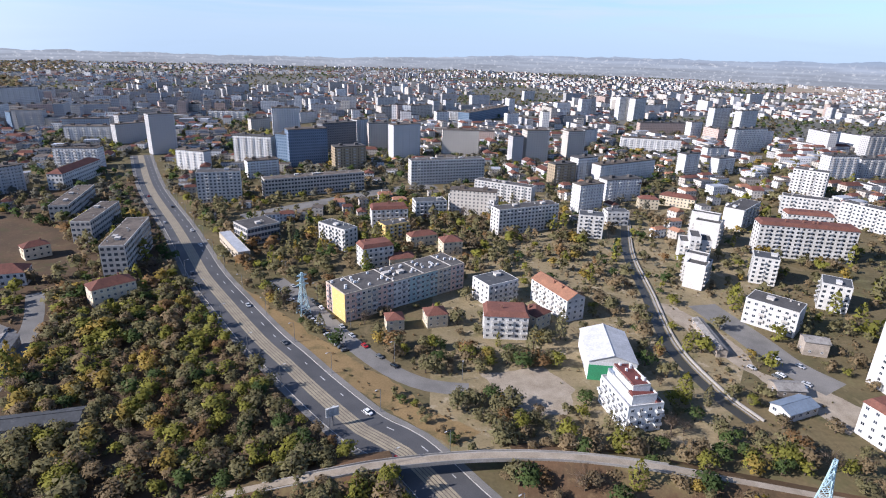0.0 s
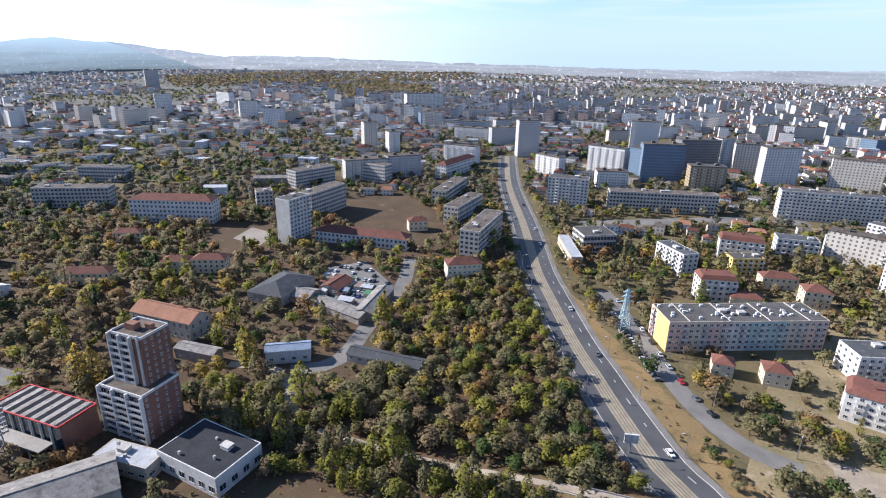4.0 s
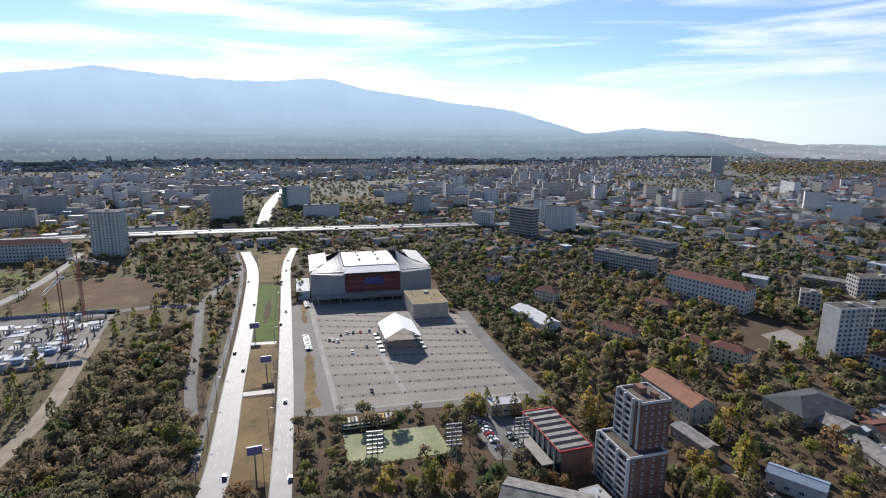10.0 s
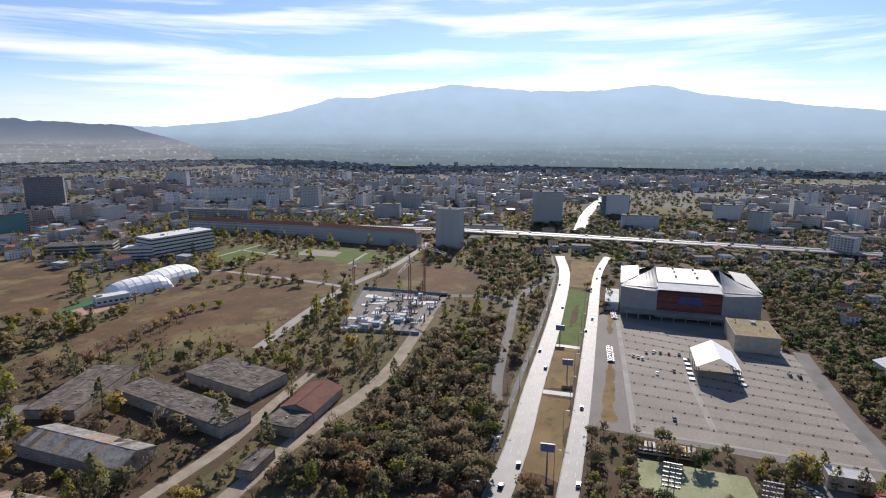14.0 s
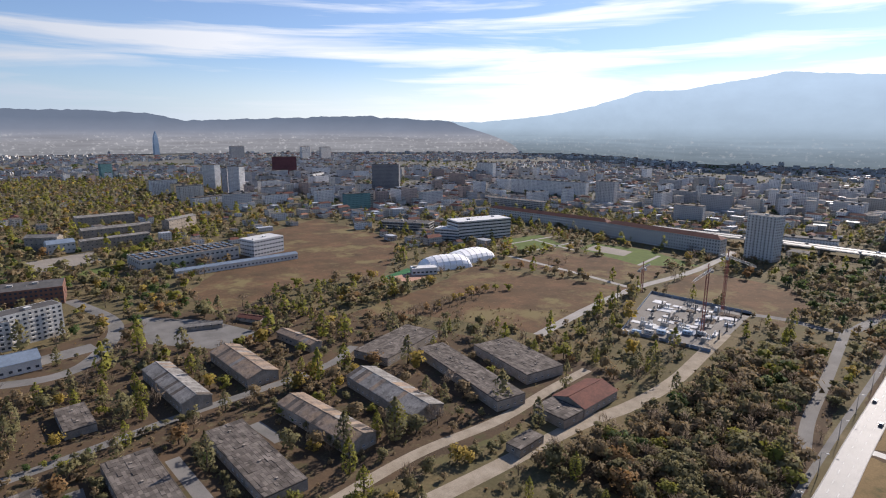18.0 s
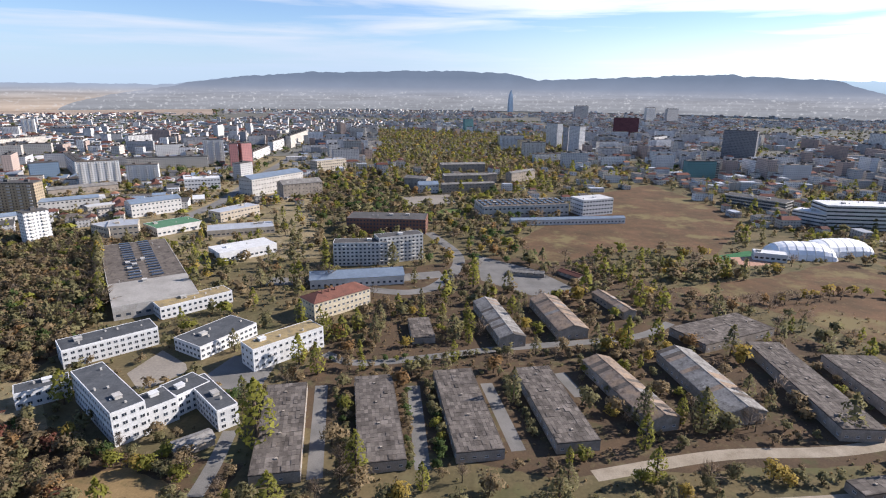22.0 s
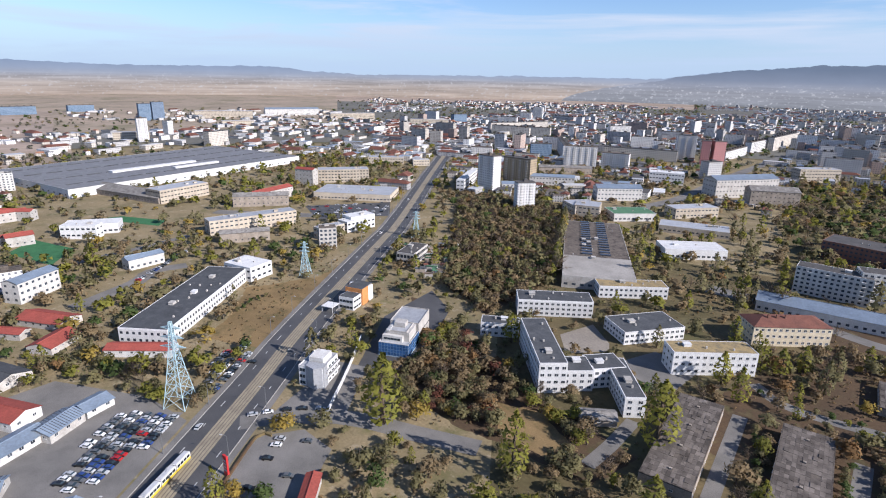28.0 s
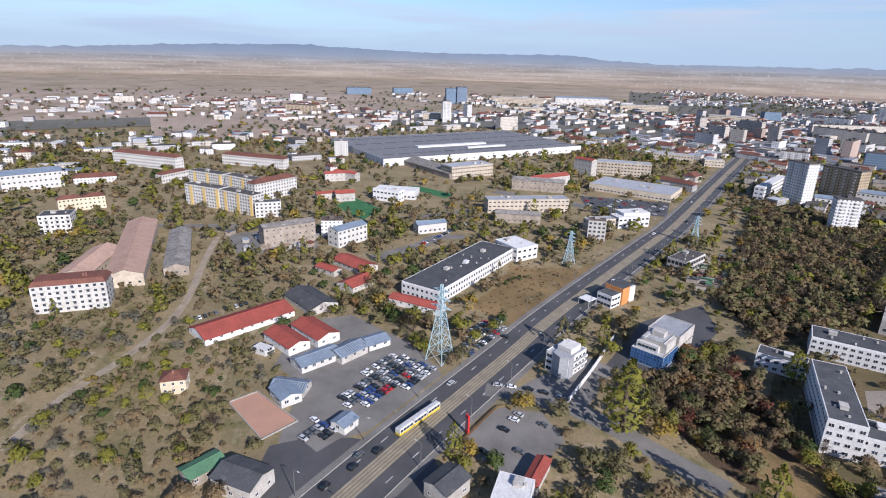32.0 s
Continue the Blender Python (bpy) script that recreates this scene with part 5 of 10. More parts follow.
def stepped_house(x, y, rot, L, W, H):
    top = thing("apartment_building", "white apartment house with terraces and dark red roofs", "apartment building", pose(x, y, 0, rz=rot))
    l, w = L / 2, W / 2
    steps = ((-l, l, -w, w, 0, H * 0.62), (-l + 1.5, l - 1.0, -w + 2.6, w - 2.0, H * 0.62, H * 0.80), (-l + 4, l - 2.5, -w + 4.4, w - 3.2, H * 0.80, H * 0.95))
    for x0, x1, y0, y1, z0, z1 in steps:
        s = Shape()
        s.box(x0, x1, y0, y1, z0, z1)
        part("storey_block", s, ["wall_snow"], top)
        rim(top, x0, x1, y0, y1, z1, 0.9, "wall_white", 0.2)
    for x0, x1, y0, y1, z, k in ((-l, 0, -w + 0.3, -w + 3.0, H * 0.62, "roof_maroon"), (l * 0.2, l, -w + 0.3, -w + 3.0, H * 0.62, "roof_slate"), (-l + 1.5, -l + 5, -w + 3, w - 2, H * 0.80, "roof_maroon"), (l - 5, l - 1, -w + 3, w - 2, H * 0.80, "roof_blue_metal"), (-l + 4, l - 2.5, -w + 4.4, w - 3.2, H * 0.95, "roof_maroon")):
        s = Shape()
        rise = 1.5
        s.poly([(x0, y0, z + 0.1), (x1, y0, z + 0.1), (x1 - 0.4, y1, z + rise), (x0 + 0.4, y1, z + rise)])
        s.poly([(x1, y0, z + 0.1), (x1, y1, z + 0.1), (x1 - 0.4, y1, z + rise)])
        s.poly([(x0, y1, z + 0.1), (x0, y0, z + 0.1), (x0 + 0.4, y1, z + rise)])
        s.poly([(x1, y1, z + 0.1), (x0, y1, z + 0.1), (x0 + 0.4, y1, z + rise), (x1 - 0.4, y1, z + rise)])
        part("terrace_roof", s, [k], top, "sloping roof over a terrace")
    nst = int(H * 0.62 / 2.9)
    for f in range(nst):
        z = 0.9 + f * 2.9
        for a, b, nrm, wide in (((-l, -w), (l, -w), 0, L), ((l, -w), (l, w), 90, W), ((-l, w), (-l, -w), 270, W), ((l, w), (-l, w), 180, L)):
            n = int(wide / 3.1)
            for i in range(n):
                u = (i + 0.5) / n
                p = (a[0] + (b[0] - a[0]) * u, a[1] + (b[1] - a[1]) * u)
                part("window", window_mesh(1.5, 1.5), None, top, m=pose(*p, z, rz=nrm))
                if i % 2 == f % 2 and f:
                    part("balcony", balcony_mesh(2.9, 1.3, "wall_snow"), None, top, m=pose(*p, z - 0.75, rz=nrm))
    for x0, x1, y0, y1, z0, z1 in steps[1:]:
        for i in range(5):
            part("window", window_mesh(1.6, 1.5), None, top, m=pose(x0 + (x1 - x0) * (i + 0.5) / 5, y0, z0 + 0.9))
    rnd = random.Random(4)
    for i in range(9):
        cx, cy = rnd.uniform(-l + 5, l - 3), rnd.uniform(-w + 5, w - 4)
        s = Shape()
        s.box(cx - 0.4, cx + 0.4, cy - 0.4, cy + 0.4, H * 0.95, H + rnd.uniform(0.6, 1.3))
        part("chimney", s, ["wall_snow"], top)
    return top


def terrace_tower(x, y, rot, L, W, H):
    top = thing("apartment_building", "stepped white panel apartment tower of offset slabs", "apartment building", pose(x, y, 0, rz=rot))
    for k, (dx, dy, a, b, h) in enumerate(((-0.28, -0.12, 0.46, 0.9, 0.88), (0.06, 0.08, 0.34, 1.0, 1.06), (0.36, -0.1, 0.32, 0.86, 0.76))):
        x0, x1, y0, y1 = L * (dx - a / 2), L * (dx + a / 2), W * (dy - b / 2), W * (dy + b / 2)
        s = Shape()
        s.box(x0, x1, y0, y1, 0, H * h)
        slab = part("slab", s, ["wall_white"], top)
        s = Shape()
        s.box(x0 + 0.3, x1 - 0.3, y0 + 0.3, y1 - 0.3, H * h, H * h + 0.08)
        part("roof", s, ["roof_bitumen"], top)
        rim(top, x0, x1, y0, y1, H * h, 0.7, "wall_white", 0.25)
        n = max(1, int((x1 - x0) / 3.2))
        for f in range(int(H * h / 2.9)):
            for i in range(n):
                u = x0 + (x1 - x0) * (i + 0.5) / n
                for yy, nrm in ((y0, 0), (y1, 180)):
                    part("window", window_mesh(1.6, 1.4), None, top, m=pose(u, yy, 1.0 + f * 2.9, rz=nrm))
                    if i == 0 and f:
                        part("balcony", balcony_mesh(2.8, 1.2, "wall_grey"), None, top, m=pose(u, yy, 0.3 + f * 2.9, rz=nrm))
    return top


def spire_tower(x, y, rot, L, W, H):
    """A tall glass tower on the skyline, drawn in towards a slanted top."""
    top = thing("office_tower", "tall distant blue-grey glass tower with a slanted top", "office tower", pose(x, y, 0, rz=rot))
    s = Shape()
    levels = ((0, 1.0), (0.45, 0.92), (0.75, 0.72))
    for (z0, k0), (z1, k1) in zip(levels, levels[1:]):
        ring0, ring1 = [[(sx * L / 2 * k, sy * W / 2 * k, z * H) for sx, sy in ((-1, -1), (1, -1), (1, 1), (-1, 1))] for z, k in ((z0, k0), (z1, k1))]
        for i in range(4):
            s.poly([ring0[i], ring0[(i + 1) % 4], ring1[(i + 1) % 4], ring1[i]], 0, [(0, z0 * H), (L, z0 * H), (L, z1 * H), (0, z1 * H)])
    # plain pale blue: haze over the distant glass is put into the colour
    part("wall", s, ["wall_blue"], top)
    s = Shape()
    a, b2 = L / 2 * 0.72, W / 2 * 0.72
    base = [(-a, -b2, 0.75 * H), (a, -b2, 0.75 * H), (a, b2, 0.75 * H), (-a, b2, 0.75 * H)]
    tip = [(-a * 0.3, -b2 * 0.4, H), (a * 0.2, -b2 * 0.4, H * 0.95), (a * 0.2, b2 * 0.4, H * 0.95), (-a * 0.3, b2 * 0.4, H)]
    for i in range(4):
        s.poly([base[i], base[(i + 1) % 4], tip[(i + 1) % 4], tip[i]])
    s.poly(tip)
    part("crown_glazing", s, ["wall_blue"], top)
    return top


CUSTOM = dict(spire=spire_tower, bricktower=brick_tower, stripehall=stripe_hall, bluebox=blue_box, angular=angular_office, redbox=orange_shop, stepped=stepped_house, terrace=terrace_tower)


FAR_WORDS = dict(far5="distant dark red tower block with rows of windows", far6="distant dark grey tower block with rows of windows", far7="distant office block of teal glass", far8="distant office block of blue glass", far9="distant tan unfinished block on a building site", far10="distant rose red and white tower block", far11="distant sand yellow apartment block", far12="distant office block of slate blue glass")


def building(style, x, y, rot, L, W, H, far=False):
    rnd = random.Random(int(x * 7 + y * 13))
    RECTS.append((x, y, rot, L, W))
    COUNT[0] += 1
    r = math.hypot(x, y)
    if style in CUSTOM:
        return CUSTOM[style](x, y, rot, L, W, H)
    if style.startswith("far"):
        wall = FAR_WALLS[int(style[3:])] if len(style) > 3 else FAR_WALLS[rnd.choice((0, 0, 0, 1, 2, 2, 0, 1))] if H < 42 else FAR_WALLS[rnd.choice((0, 0, 1))]
        s = Shape()
        l, w = L / 2, W / 2
        for a, b in (((-l, -w), (l, -w)), ((l, -w), (l, w)), ((l, w), (-l, w)), ((-l, w), (-l, -w))):
            n = math.dist(a, b)
            s.poly([(*a, 0), (*b, 0), (*b, H), (*a, H)], 0, [(0, 0), (n, 0), (n, H), (0, H)])
        top = thing("apartment_building", FAR_WORDS.get(style, "distant pale apartment block with rows of windows"), "apartment building", pose(x, y, 0, rz=rot), group="distant blocks")
        part("wall", s, [wall], top)
        s = Shape()
        s.box(-l - 0.2, l + 0.2, -w - 0.2, w + 0.2, H, H + 0.8)
        for k in range(max(1, int(L / 16))):
            cx = -l + (k + 0.5) * L / max(1, int(L / 16))
            s.box(cx - 2, cx + 2, -2, 2, H + 0.8, H + 3.2)
        part("roof", s, ["roof_bitumen" if rnd.random() < 0.6 else "roof_felt"], top)
        n = max(2, int(H / 3))
        if H > 14 and style in ("far", "far0", "far9"):
            s = Shape()
            side = -1 if Vector((x, y)).dot(Vector((-math.sin(radians(rot)), math.cos(radians(rot))))) > 0 else 1
            for c in range(max(1, int(L / 9))):
                cx = -l + (c + 0.5) * L / max(1, int(L / 9))
                for f in range(1, n):
                    y0, y1 = sorted((side * w, side * (w + 1.1)))
                    s.box(cx - 1.6, cx + 1.6, y0, y1, f * H / n, f * H / n + 1.0, 0, True)
            tagged(part("balcony_tier", s, ["wall_grey" if rnd.random() < 0.5 else "wall_white"], top), kind="stuff")
        return top
    wallk, roofk, form, storey, bay, ww, wh, balc, cat, label = STYLES[style]
    top = thing(cat.replace(" ", "_"), label, cat, pose(x, y, 0, rz=rot))
    l, w = L / 2, W / 2
    wm = "wall_" + (wallk if wallk in WALLS else "beige")
    flat = form in ("flat", "skylight")
    par = 0.0 if not flat else (0.9 if style in ("school", "schoolbrown", "whitelong", "bricktower") else 0.5)
    Hw = H - par if flat else H
    # walls, with a plinth and, on flat roofs, a parapet
    s = Shape()
    s.box(-l, l, -w, w, 0, Hw)
    if wallk == "pastel":
        s = Shape()
        tones = ("wall_pink", "wall_beige", "wall_pink", "wall_white", "wall_teal", "wall_teal", "wall_beige", "wall_pink")
        s.box(-l - 0.15, -l, -w, w * 0.3, 0, Hw, 0, True)
        part("end_panel", s, ["wall_yellow"], top, "yellow painted end wall")
        for i, k in enumerate(tones):
            s = Shape()
            s.box(-l + L * i / 8, -l + L * (i + 1) / 8, -w, w, 0, Hw)
            part("wall_section", s, [k], top)
            for j in range(4):
                s = Shape()
                cx, cy = -l + L * (i + rnd.uniform(0.1, 0.9)) / 8, rnd.uniform(-w * 0.7, w * 0.7)
                s.box(cx - 0.7, cx + 0.7, cy - 0.4, cy + 0.4, H - 0.05, H + 1.1)
                part("chimney", s, ["wall_snow"], top)
            if i % 2:
                s = Shape()
                s.box(-l + L * i / 8 - 0.15, -l + L * i / 8 + 0.15, -w, w, H - 0.1, H + 0.35)
                part("fire_wall", s, ["wall_grey"], top)
    elif style == "yellowapt":
        part("wall", s, ["wall_white"], top)
        for i in range(3):
            s = Shape()
            cx = -l + L * (i + 0.12) / 2.6
            s.box(cx - 1.8, cx + 1.8, -w - 0.12, w + 0.12, 0, Hw - 0.4)
            part("stair_panel", s, ["wall_yellow"], top, "orange-yellow painted wall strip")
    elif style == "whitehall":
        s = Shape()
        s.box(-l, l, -w, w, 0, Hw)
        part("wall", s, ["wall_snow"], top)
        s = Shape()
        s.box(-l - 0.12, -l, -w, w, 0, Hw * 0.8, 0, True)
        part("end_wall", s, ["wall_green"], top, "green end wall")
    else:
        part("wall", s, [wm], top)
    rs, gs = roof_shape(form, L, W, H, 0)
    if form == "saw":
        part("roof", rs, ["roof_dark", "roof_metal", "sign_red"], top, "dark and pale striped saw roof")
    else:
        part("roof", rs, ["roof_" + roofk], top)
    if style in ("waregable", "rustgable"):
        n = int(L / 3)
        rise = W * 0.16
        for i in range(n):
            for sg in (-1, 1):
                a, b, up = -l + L * i / n, -l + L * (i + 0.98) / n, 0.2 + rnd.uniform(0, 0.12)
                f = [(a, sg * (w + 0.3), H + up - 0.3 * rise / w), (b, sg * (w + 0.3), H + up - 0.3 * rise / w), (b, 0, H + up + rise), (a, 0, H + up + rise)]
                s = Shape()
                s.poly(f if sg < 0 else f[::-1])
                part("roof_sheet", s, ["roof_" + (roofk if rnd.random() < 0.72 else rnd.choice(("eternit", "felt", "rust")))], top)
    if style == "metalgable" and r < 300:
        s = Shape()
        rise = W * 0.16
        for i in range(int(L / 1.2)):
            for sg in (-1, 1):
                cx = -l + (i + 0.5) * 1.2
                s.bar((cx, sg * w, H + 0.2), (cx, 0, H + 0.2 + rise), 0.16)
        tagged(part("roof_ribs", s, ["roof_slate"], top), kind="stuff")
    for q in gs.f:
        s = Shape()
        s.poly([gs.v[k] for k in q])
        part("gable", s, [wm], top)
    if flat:
        s = Shape()
        for q in ((-l, l, -w, -w + 0.35), (-l, l, w - 0.35, w), (-l, -l + 0.35, -w + 0.35, w - 0.35), (l - 0.35, l, -w + 0.35, w - 0.35)):
            s.box(*q, Hw, H + 0.05)
        part("parapet", s, ["wall_white" if style in ("bricktower", "darkhall", "bigware") else "roof_felt" if cat == "storehouse" else wm], top)
    if form == "skylight":
        n = int(L / 7)
        if L > 140:
            s = Shape()
            s.box(l * 0.4, l - 0.4, -w + 0.4, w - 0.4, H - 0.06, H - 0.02)
            part("pale_roof", s, ["concrete"], top, "pale patched roof sheet")
        for i in range(int(n * 0.72) if L > 140 else n):
            for j in (-0.28, 0.28) if L > 140 else (-0.5, 0.0, 0.5):
                cx = -l + (i + 0.5) * L / n
                s = Shape()
                s.box(cx - 1.3, cx + 1.3, j * w - W * 0.08, j * w + W * 0.08, H - 0.05, H + 0.8)
                part("skylight", s, ["glass"], top)
    if flat and cat not in ("storehouse",) and min(L, W) > 8 and style not in ("bigware",):
        for i in range(max(1, int(L / 28))):
            cx, cy = rnd.uniform(-l * 0.7, l * 0.7), rnd.uniform(-w * 0.4, w * 0.4)
            s = Shape()
            s.box(cx - 1.8, cx + 1.8, cy - 1.4, cy + 1.4, H - 0.05, H + 1.3)
            s.box(cx - 2.0, cx + 2.0, cy - 1.6, cy + 1.6, H + 1.3, H + 1.45)
            part("roof_hut", s, [wm if rnd.random() < 0.4 else "wall_grey"], top)
        for i in range(int(L / (9 if r < 420 else 22))):
            cx, cy = rnd.uniform(-l * 0.85, l * 0.85), rnd.uniform(-w * 0.75, w * 0.75)
            s = Shape()
            s.box(cx - 0.4, cx + 0.4, cy - 0.4, cy + 0.4, H - 0.05, H + rnd.uniform(0.6, 1.4))
            part("chimney", s, ["wall_white" if style == "pastel" else "wall_grey"], top)
    if cat == "storehouse" and flat:
        for i in range(int(L / 14)):
            s = Shape()
            cx = -l + (i + 0.5) * L / int(L / 14)
            s.box(cx - 0.5, cx + 0.5, -0.5, 0.5, H - 0.05, H + 0.6)
            part("vent", s, ["wall_block"], top)
        s = Shape()
        nx, ny = int((L - 0.8) / 2.9), int((W - 0.8) / 1.5)
        for i in range(nx):
            for j in range(ny):
                if rnd.random() < 0.035:
                    continue
                x0, y0 = -l + 0.4 + i * (L - 0.8) / nx, -w + 0.4 + j * (W - 0.8) / ny
                s.box(x0 + 0.04, x0 + (L - 0.8) / nx - 0.04, y0 + 0.03, y0 + (W - 0.8) / ny - 0.03, H - 0.06, H + rnd.uniform(0.02, 0.10) + (0.16 if rnd.random() < 0.06 else 0))
        tagged(part("panelled_roof", s, ["roof_panel_felt"], top, "rows of uneven weathered roof panels"), kind="stuff")
    if style in ("house", "redgable", "hostel", "redapt", "orangeapt") and L > 7:
        for i in range(max(1, int(L / 14))):
            cx = rnd.uniform(-l * 0.6, l * 0.6)
            s = Shape()
            s.box(cx - 0.4, cx + 0.4, w * 0.3 - 0.4, w * 0.3 + 0.4, H, H + W * 0.22 + 1.2)
            part("chimney", s, ["wall_brick"], top)
    # windows and balconies
    glass = "glass_blue" if style == "bluebox" else "glass"
    nst = max(1, int((H - 0.4) / storey))
    if style == "bigware":
        for i in range(int(L / 24)):
            for j in (-0.36, -0.12, 0.12, 0.36):
                s = Shape()
                cx = -l + 12 + i * 24
                s.box(cx - 9, cx + 9, j * W - 1.0, j * W + 1.0, H - 0.05, H + 0.6)
                part("roof_light", s, ["roof_slate"], top)
        for x0, x1, y0, y1 in ((-l * 0.2, l * 0.5, w * 0.24, w * 0.34), (-l * 0.3, l * 0.1, w * 0.55, w * 0.62)):
            s = Shape()
            s.box(x0, x1, y0, y1, H - 0.05, H + 2.2)
            part("roof_band", s, ["roof_white"], top, "long white roof band")
        s = Shape()
        s.box(-l * 0.95, l * 0.95, -w - 4.5, -w, 4.6, 5.2, 0, True)
        part("loading_canopy", s, ["wall_snow"], top, "white loading canopy along the front")
    st = (H - par - 0.3) / nst if nst > 1 else storey
    eye = Vector((-x, -y))
    rowshape = Shape()
    for a, b, nrm in (((-l, -w), (l, -w), 0), ((l, w), (-l, w), 180), ((l, -w), (l, w), 90), ((-l, w), (-l, -w), 270)):
        wide = math.dist(a, b)
        short = nrm in (90, 270)
        n = int((wide - 1.0) / bay)
        if n < 1 or style in ("tenthall", "whitehall", "boxhall"):
            continue
        out_dir = Vector((math.cos(radians(rot + nrm - 90)), math.sin(radians(rot + nrm - 90))))
        seen = out_dir.dot(eye) > 0
        if short and style in ("panel", "schoolbrown", "cream") and not rnd.random() < 0.5:
            n = 1 if style != "panel" else 0
        for f in range(nst):
            z = 0.3 + f * st + (st - wh) * 0.55
            for i in range(n):
                u = (i + 0.5) / n
                px, py = a[0] + (b[0] - a[0]) * u, a[1] + (b[1] - a[1]) * u
                is_b = balc and f > 0 and (i % balc == balc - 1 if balc < 9 else (nrm in (90, 270) and True)) and not (short and balc < 9)
                if cat == "storehouse" and rnd.random() < 0.25:
                    continue
                if seen and r < NEAR:
                    wx = min(ww, bay * 0.92)
                    part("window", window_mesh(wx, wh, glass), None, top, m=pose(px, py, z, rz=nrm))
                    if is_b:
                        part("balcony", balcony_mesh(min(bay * (0.98 if balc < 9 else 1.0), wide / n), 1.2, "wall_white" if rnd.random() < 0.6 else "wall_grey"), None, top, m=pose(px, py, 0.3 + f * st, rz=nrm))
                else:
                    c, sn = math.cos(radians(nrm)), math.sin(radians(nrm))
                    q = [(-ww / 2, z), (ww / 2, z), (ww / 2, z + wh), (-ww / 2, z + wh)]
                    rowshape.poly([(px + k * c + 0.03 * sn, py + k * sn - 0.03 * c, h) for k, h in q], 0)
                    if is_b and seen:
                        rowshape.bar((px - bay * 0.48 * c + 0.9 * sn, py - bay * 0.48 * sn - 0.9 * c, 0.8 + f * st), (px + bay * 0.48 * c + 0.9 * sn, py + bay * 0.48 * sn - 0.9 * c, 0.8 + f * st), 1.0, 1)
    if rowshape.f:
        tagged(part("window_grid", rowshape, [glass, "wall_white"], top), kind="stuff")
    return top


building("office", -203, 337, 104, 59, 14, 21.4)
building("office", -257, 394, 100, 54, 13, 16.3)
building("office", -309, 448, 106, 68, 14, 13.1)
building("panel", -204, 493, 19, 37, 15, 27.4)
building("office", -127, 531, 29, 97, 14, 18.1)
building("flat", -145, 364, 125, 49, 8, 7.0)
building("glass", -137, 389, 45, 25, 22, 13.4)
building("apt", -76, 381, 142, 28, 12, 16.3)
building("redapt", -45, 436, 15, 29, 14, 14.6)
building("apt", -13, 464, 17, 27, 14, 14.8)
building("yellow", -38, 404, 35, 21, 12, 12.4)
building("redapt", -45, 347, 28, 21, 13, 14.1)
building("house", -28, 348, 22, 18, 10, 6.0)
building("house", -16, 391, 26, 21, 10, 7.8)
building("house", 5, 373, 19, 14, 12, 10.4)
building("pastel", -25, 296, 39, 81, 21, 16.2)
building("house", -24, 259, 15, 9, 9, 6.4)
building("house", -3, 265, 17, 11, 10, 7.2)
building("apt", 31, 299, 33, 21, 16, 13.2)
building("orangeapt", 65, 288, 117, 33, 12, 13.2)
building("redapt", 33, 257, 179, 22, 14, 12.6)
building("house", 50, 268, 41, 12, 12, 8.0)
building("whitehall", 78, 230, 85, 30, 21, 9.6)
building("stepped", 77, 191, 103, 22, 15, 18.9)
building("terrace", 162, 333, 54, 22, 13, 18.3)
building("terrace", 179, 377, 163, 20, 17, 18.2)
building("terrace", 204, 417, 55, 23, 20, 21.8)
building("panel", 258, 470, 47, 45, 16, 18.1)
building("redapt", 263, 390, 169, 65, 14, 24.1)
building("apt", 209, 340, 155, 15, 14, 18.1)
building("panel", 181, 276, 137, 26, 16, 14.7)
building("apt", 231, 303, 59, 16, 15, 16.4)
building("shed", 138, 256, 87, 34, 5, 4.0)
building("shed", 186, 247, 166, 11, 8, 7.4)
building("shed", 152, 210, 179, 12, 8, 4.0)
building("bluelow", 147, 196, 23, 17, 9, 4.0)
building("redapt", 173, 181, 18, 14, 12, 14.1)
building("cream", 206, 218, 9, 20, 11, 42.0)
building("panel", 1, 594, 19, 82, 13, 25.7)
building("panel", 57, 524, 153, 58, 12, 18.0)
building("panel", 25, 475, 155, 43, 11, 16.5)
building("panel", 65, 433, 26, 56, 13, 21.0)
building("apt", 116, 424, 169, 19, 14, 18.4)
building("apt", 146, 459, 6, 19, 12, 12.2)
building("redapt", 177, 549, 172, 33, 14, 17.1)
building("apt", 145, 542, 88, 14, 14, 14.1)
building("house", 192, 514, 175, 18, 10, 9.7)
building("house", 225, 526, 149, 32, 12, 9.4)
building("panel", 339, 506, 153, 46, 13, 17.5)
building("panel", 368, 470, 119, 40, 13, 20.1)
building("redapt", 312, 464, 169, 36, 13, 13.1)
building("panel", 385, 584, 141, 32, 16, 28.6)
building("bricktower", -195, 81, 14, 21, 18, 20.1)
building("bricktower", -197, 85, 15, 15, 14, 39.3)
building("stripehall", -218, 57, 16, 34, 15, 12.5)
building("flat", -256, 40, 101, 16, 8, 6.0)
building("darkhall", -155, 83, 8, 28, 20, 8.0)
building("shed", -175, 44, 69, 32, 20, 8.0)
building("flat", -176, 66, 19, 22, 9, 6.0)
building("redgable", -260, 129, 15, 38, 14, 9.8)
building("shed", -223, 121, 18, 21, 7, 5.5)
building("bluelow", -190, 146, 47, 20, 8, 6.6)
building("darkgable", -151, 170, 16, 36, 9, 4.0)
building("hipgrey", -252, 193, 105, 34, 23, 6.0)
building("shed", -237, 195, 17, 16, 14, 4.0)
building("redlow", -231, 217, 102, 18, 13, 4.0)
building("shed", -205, 195, 1, 34, 10, 4.0)
building("shed", -196, 212, 110, 35, 10, 5.0)
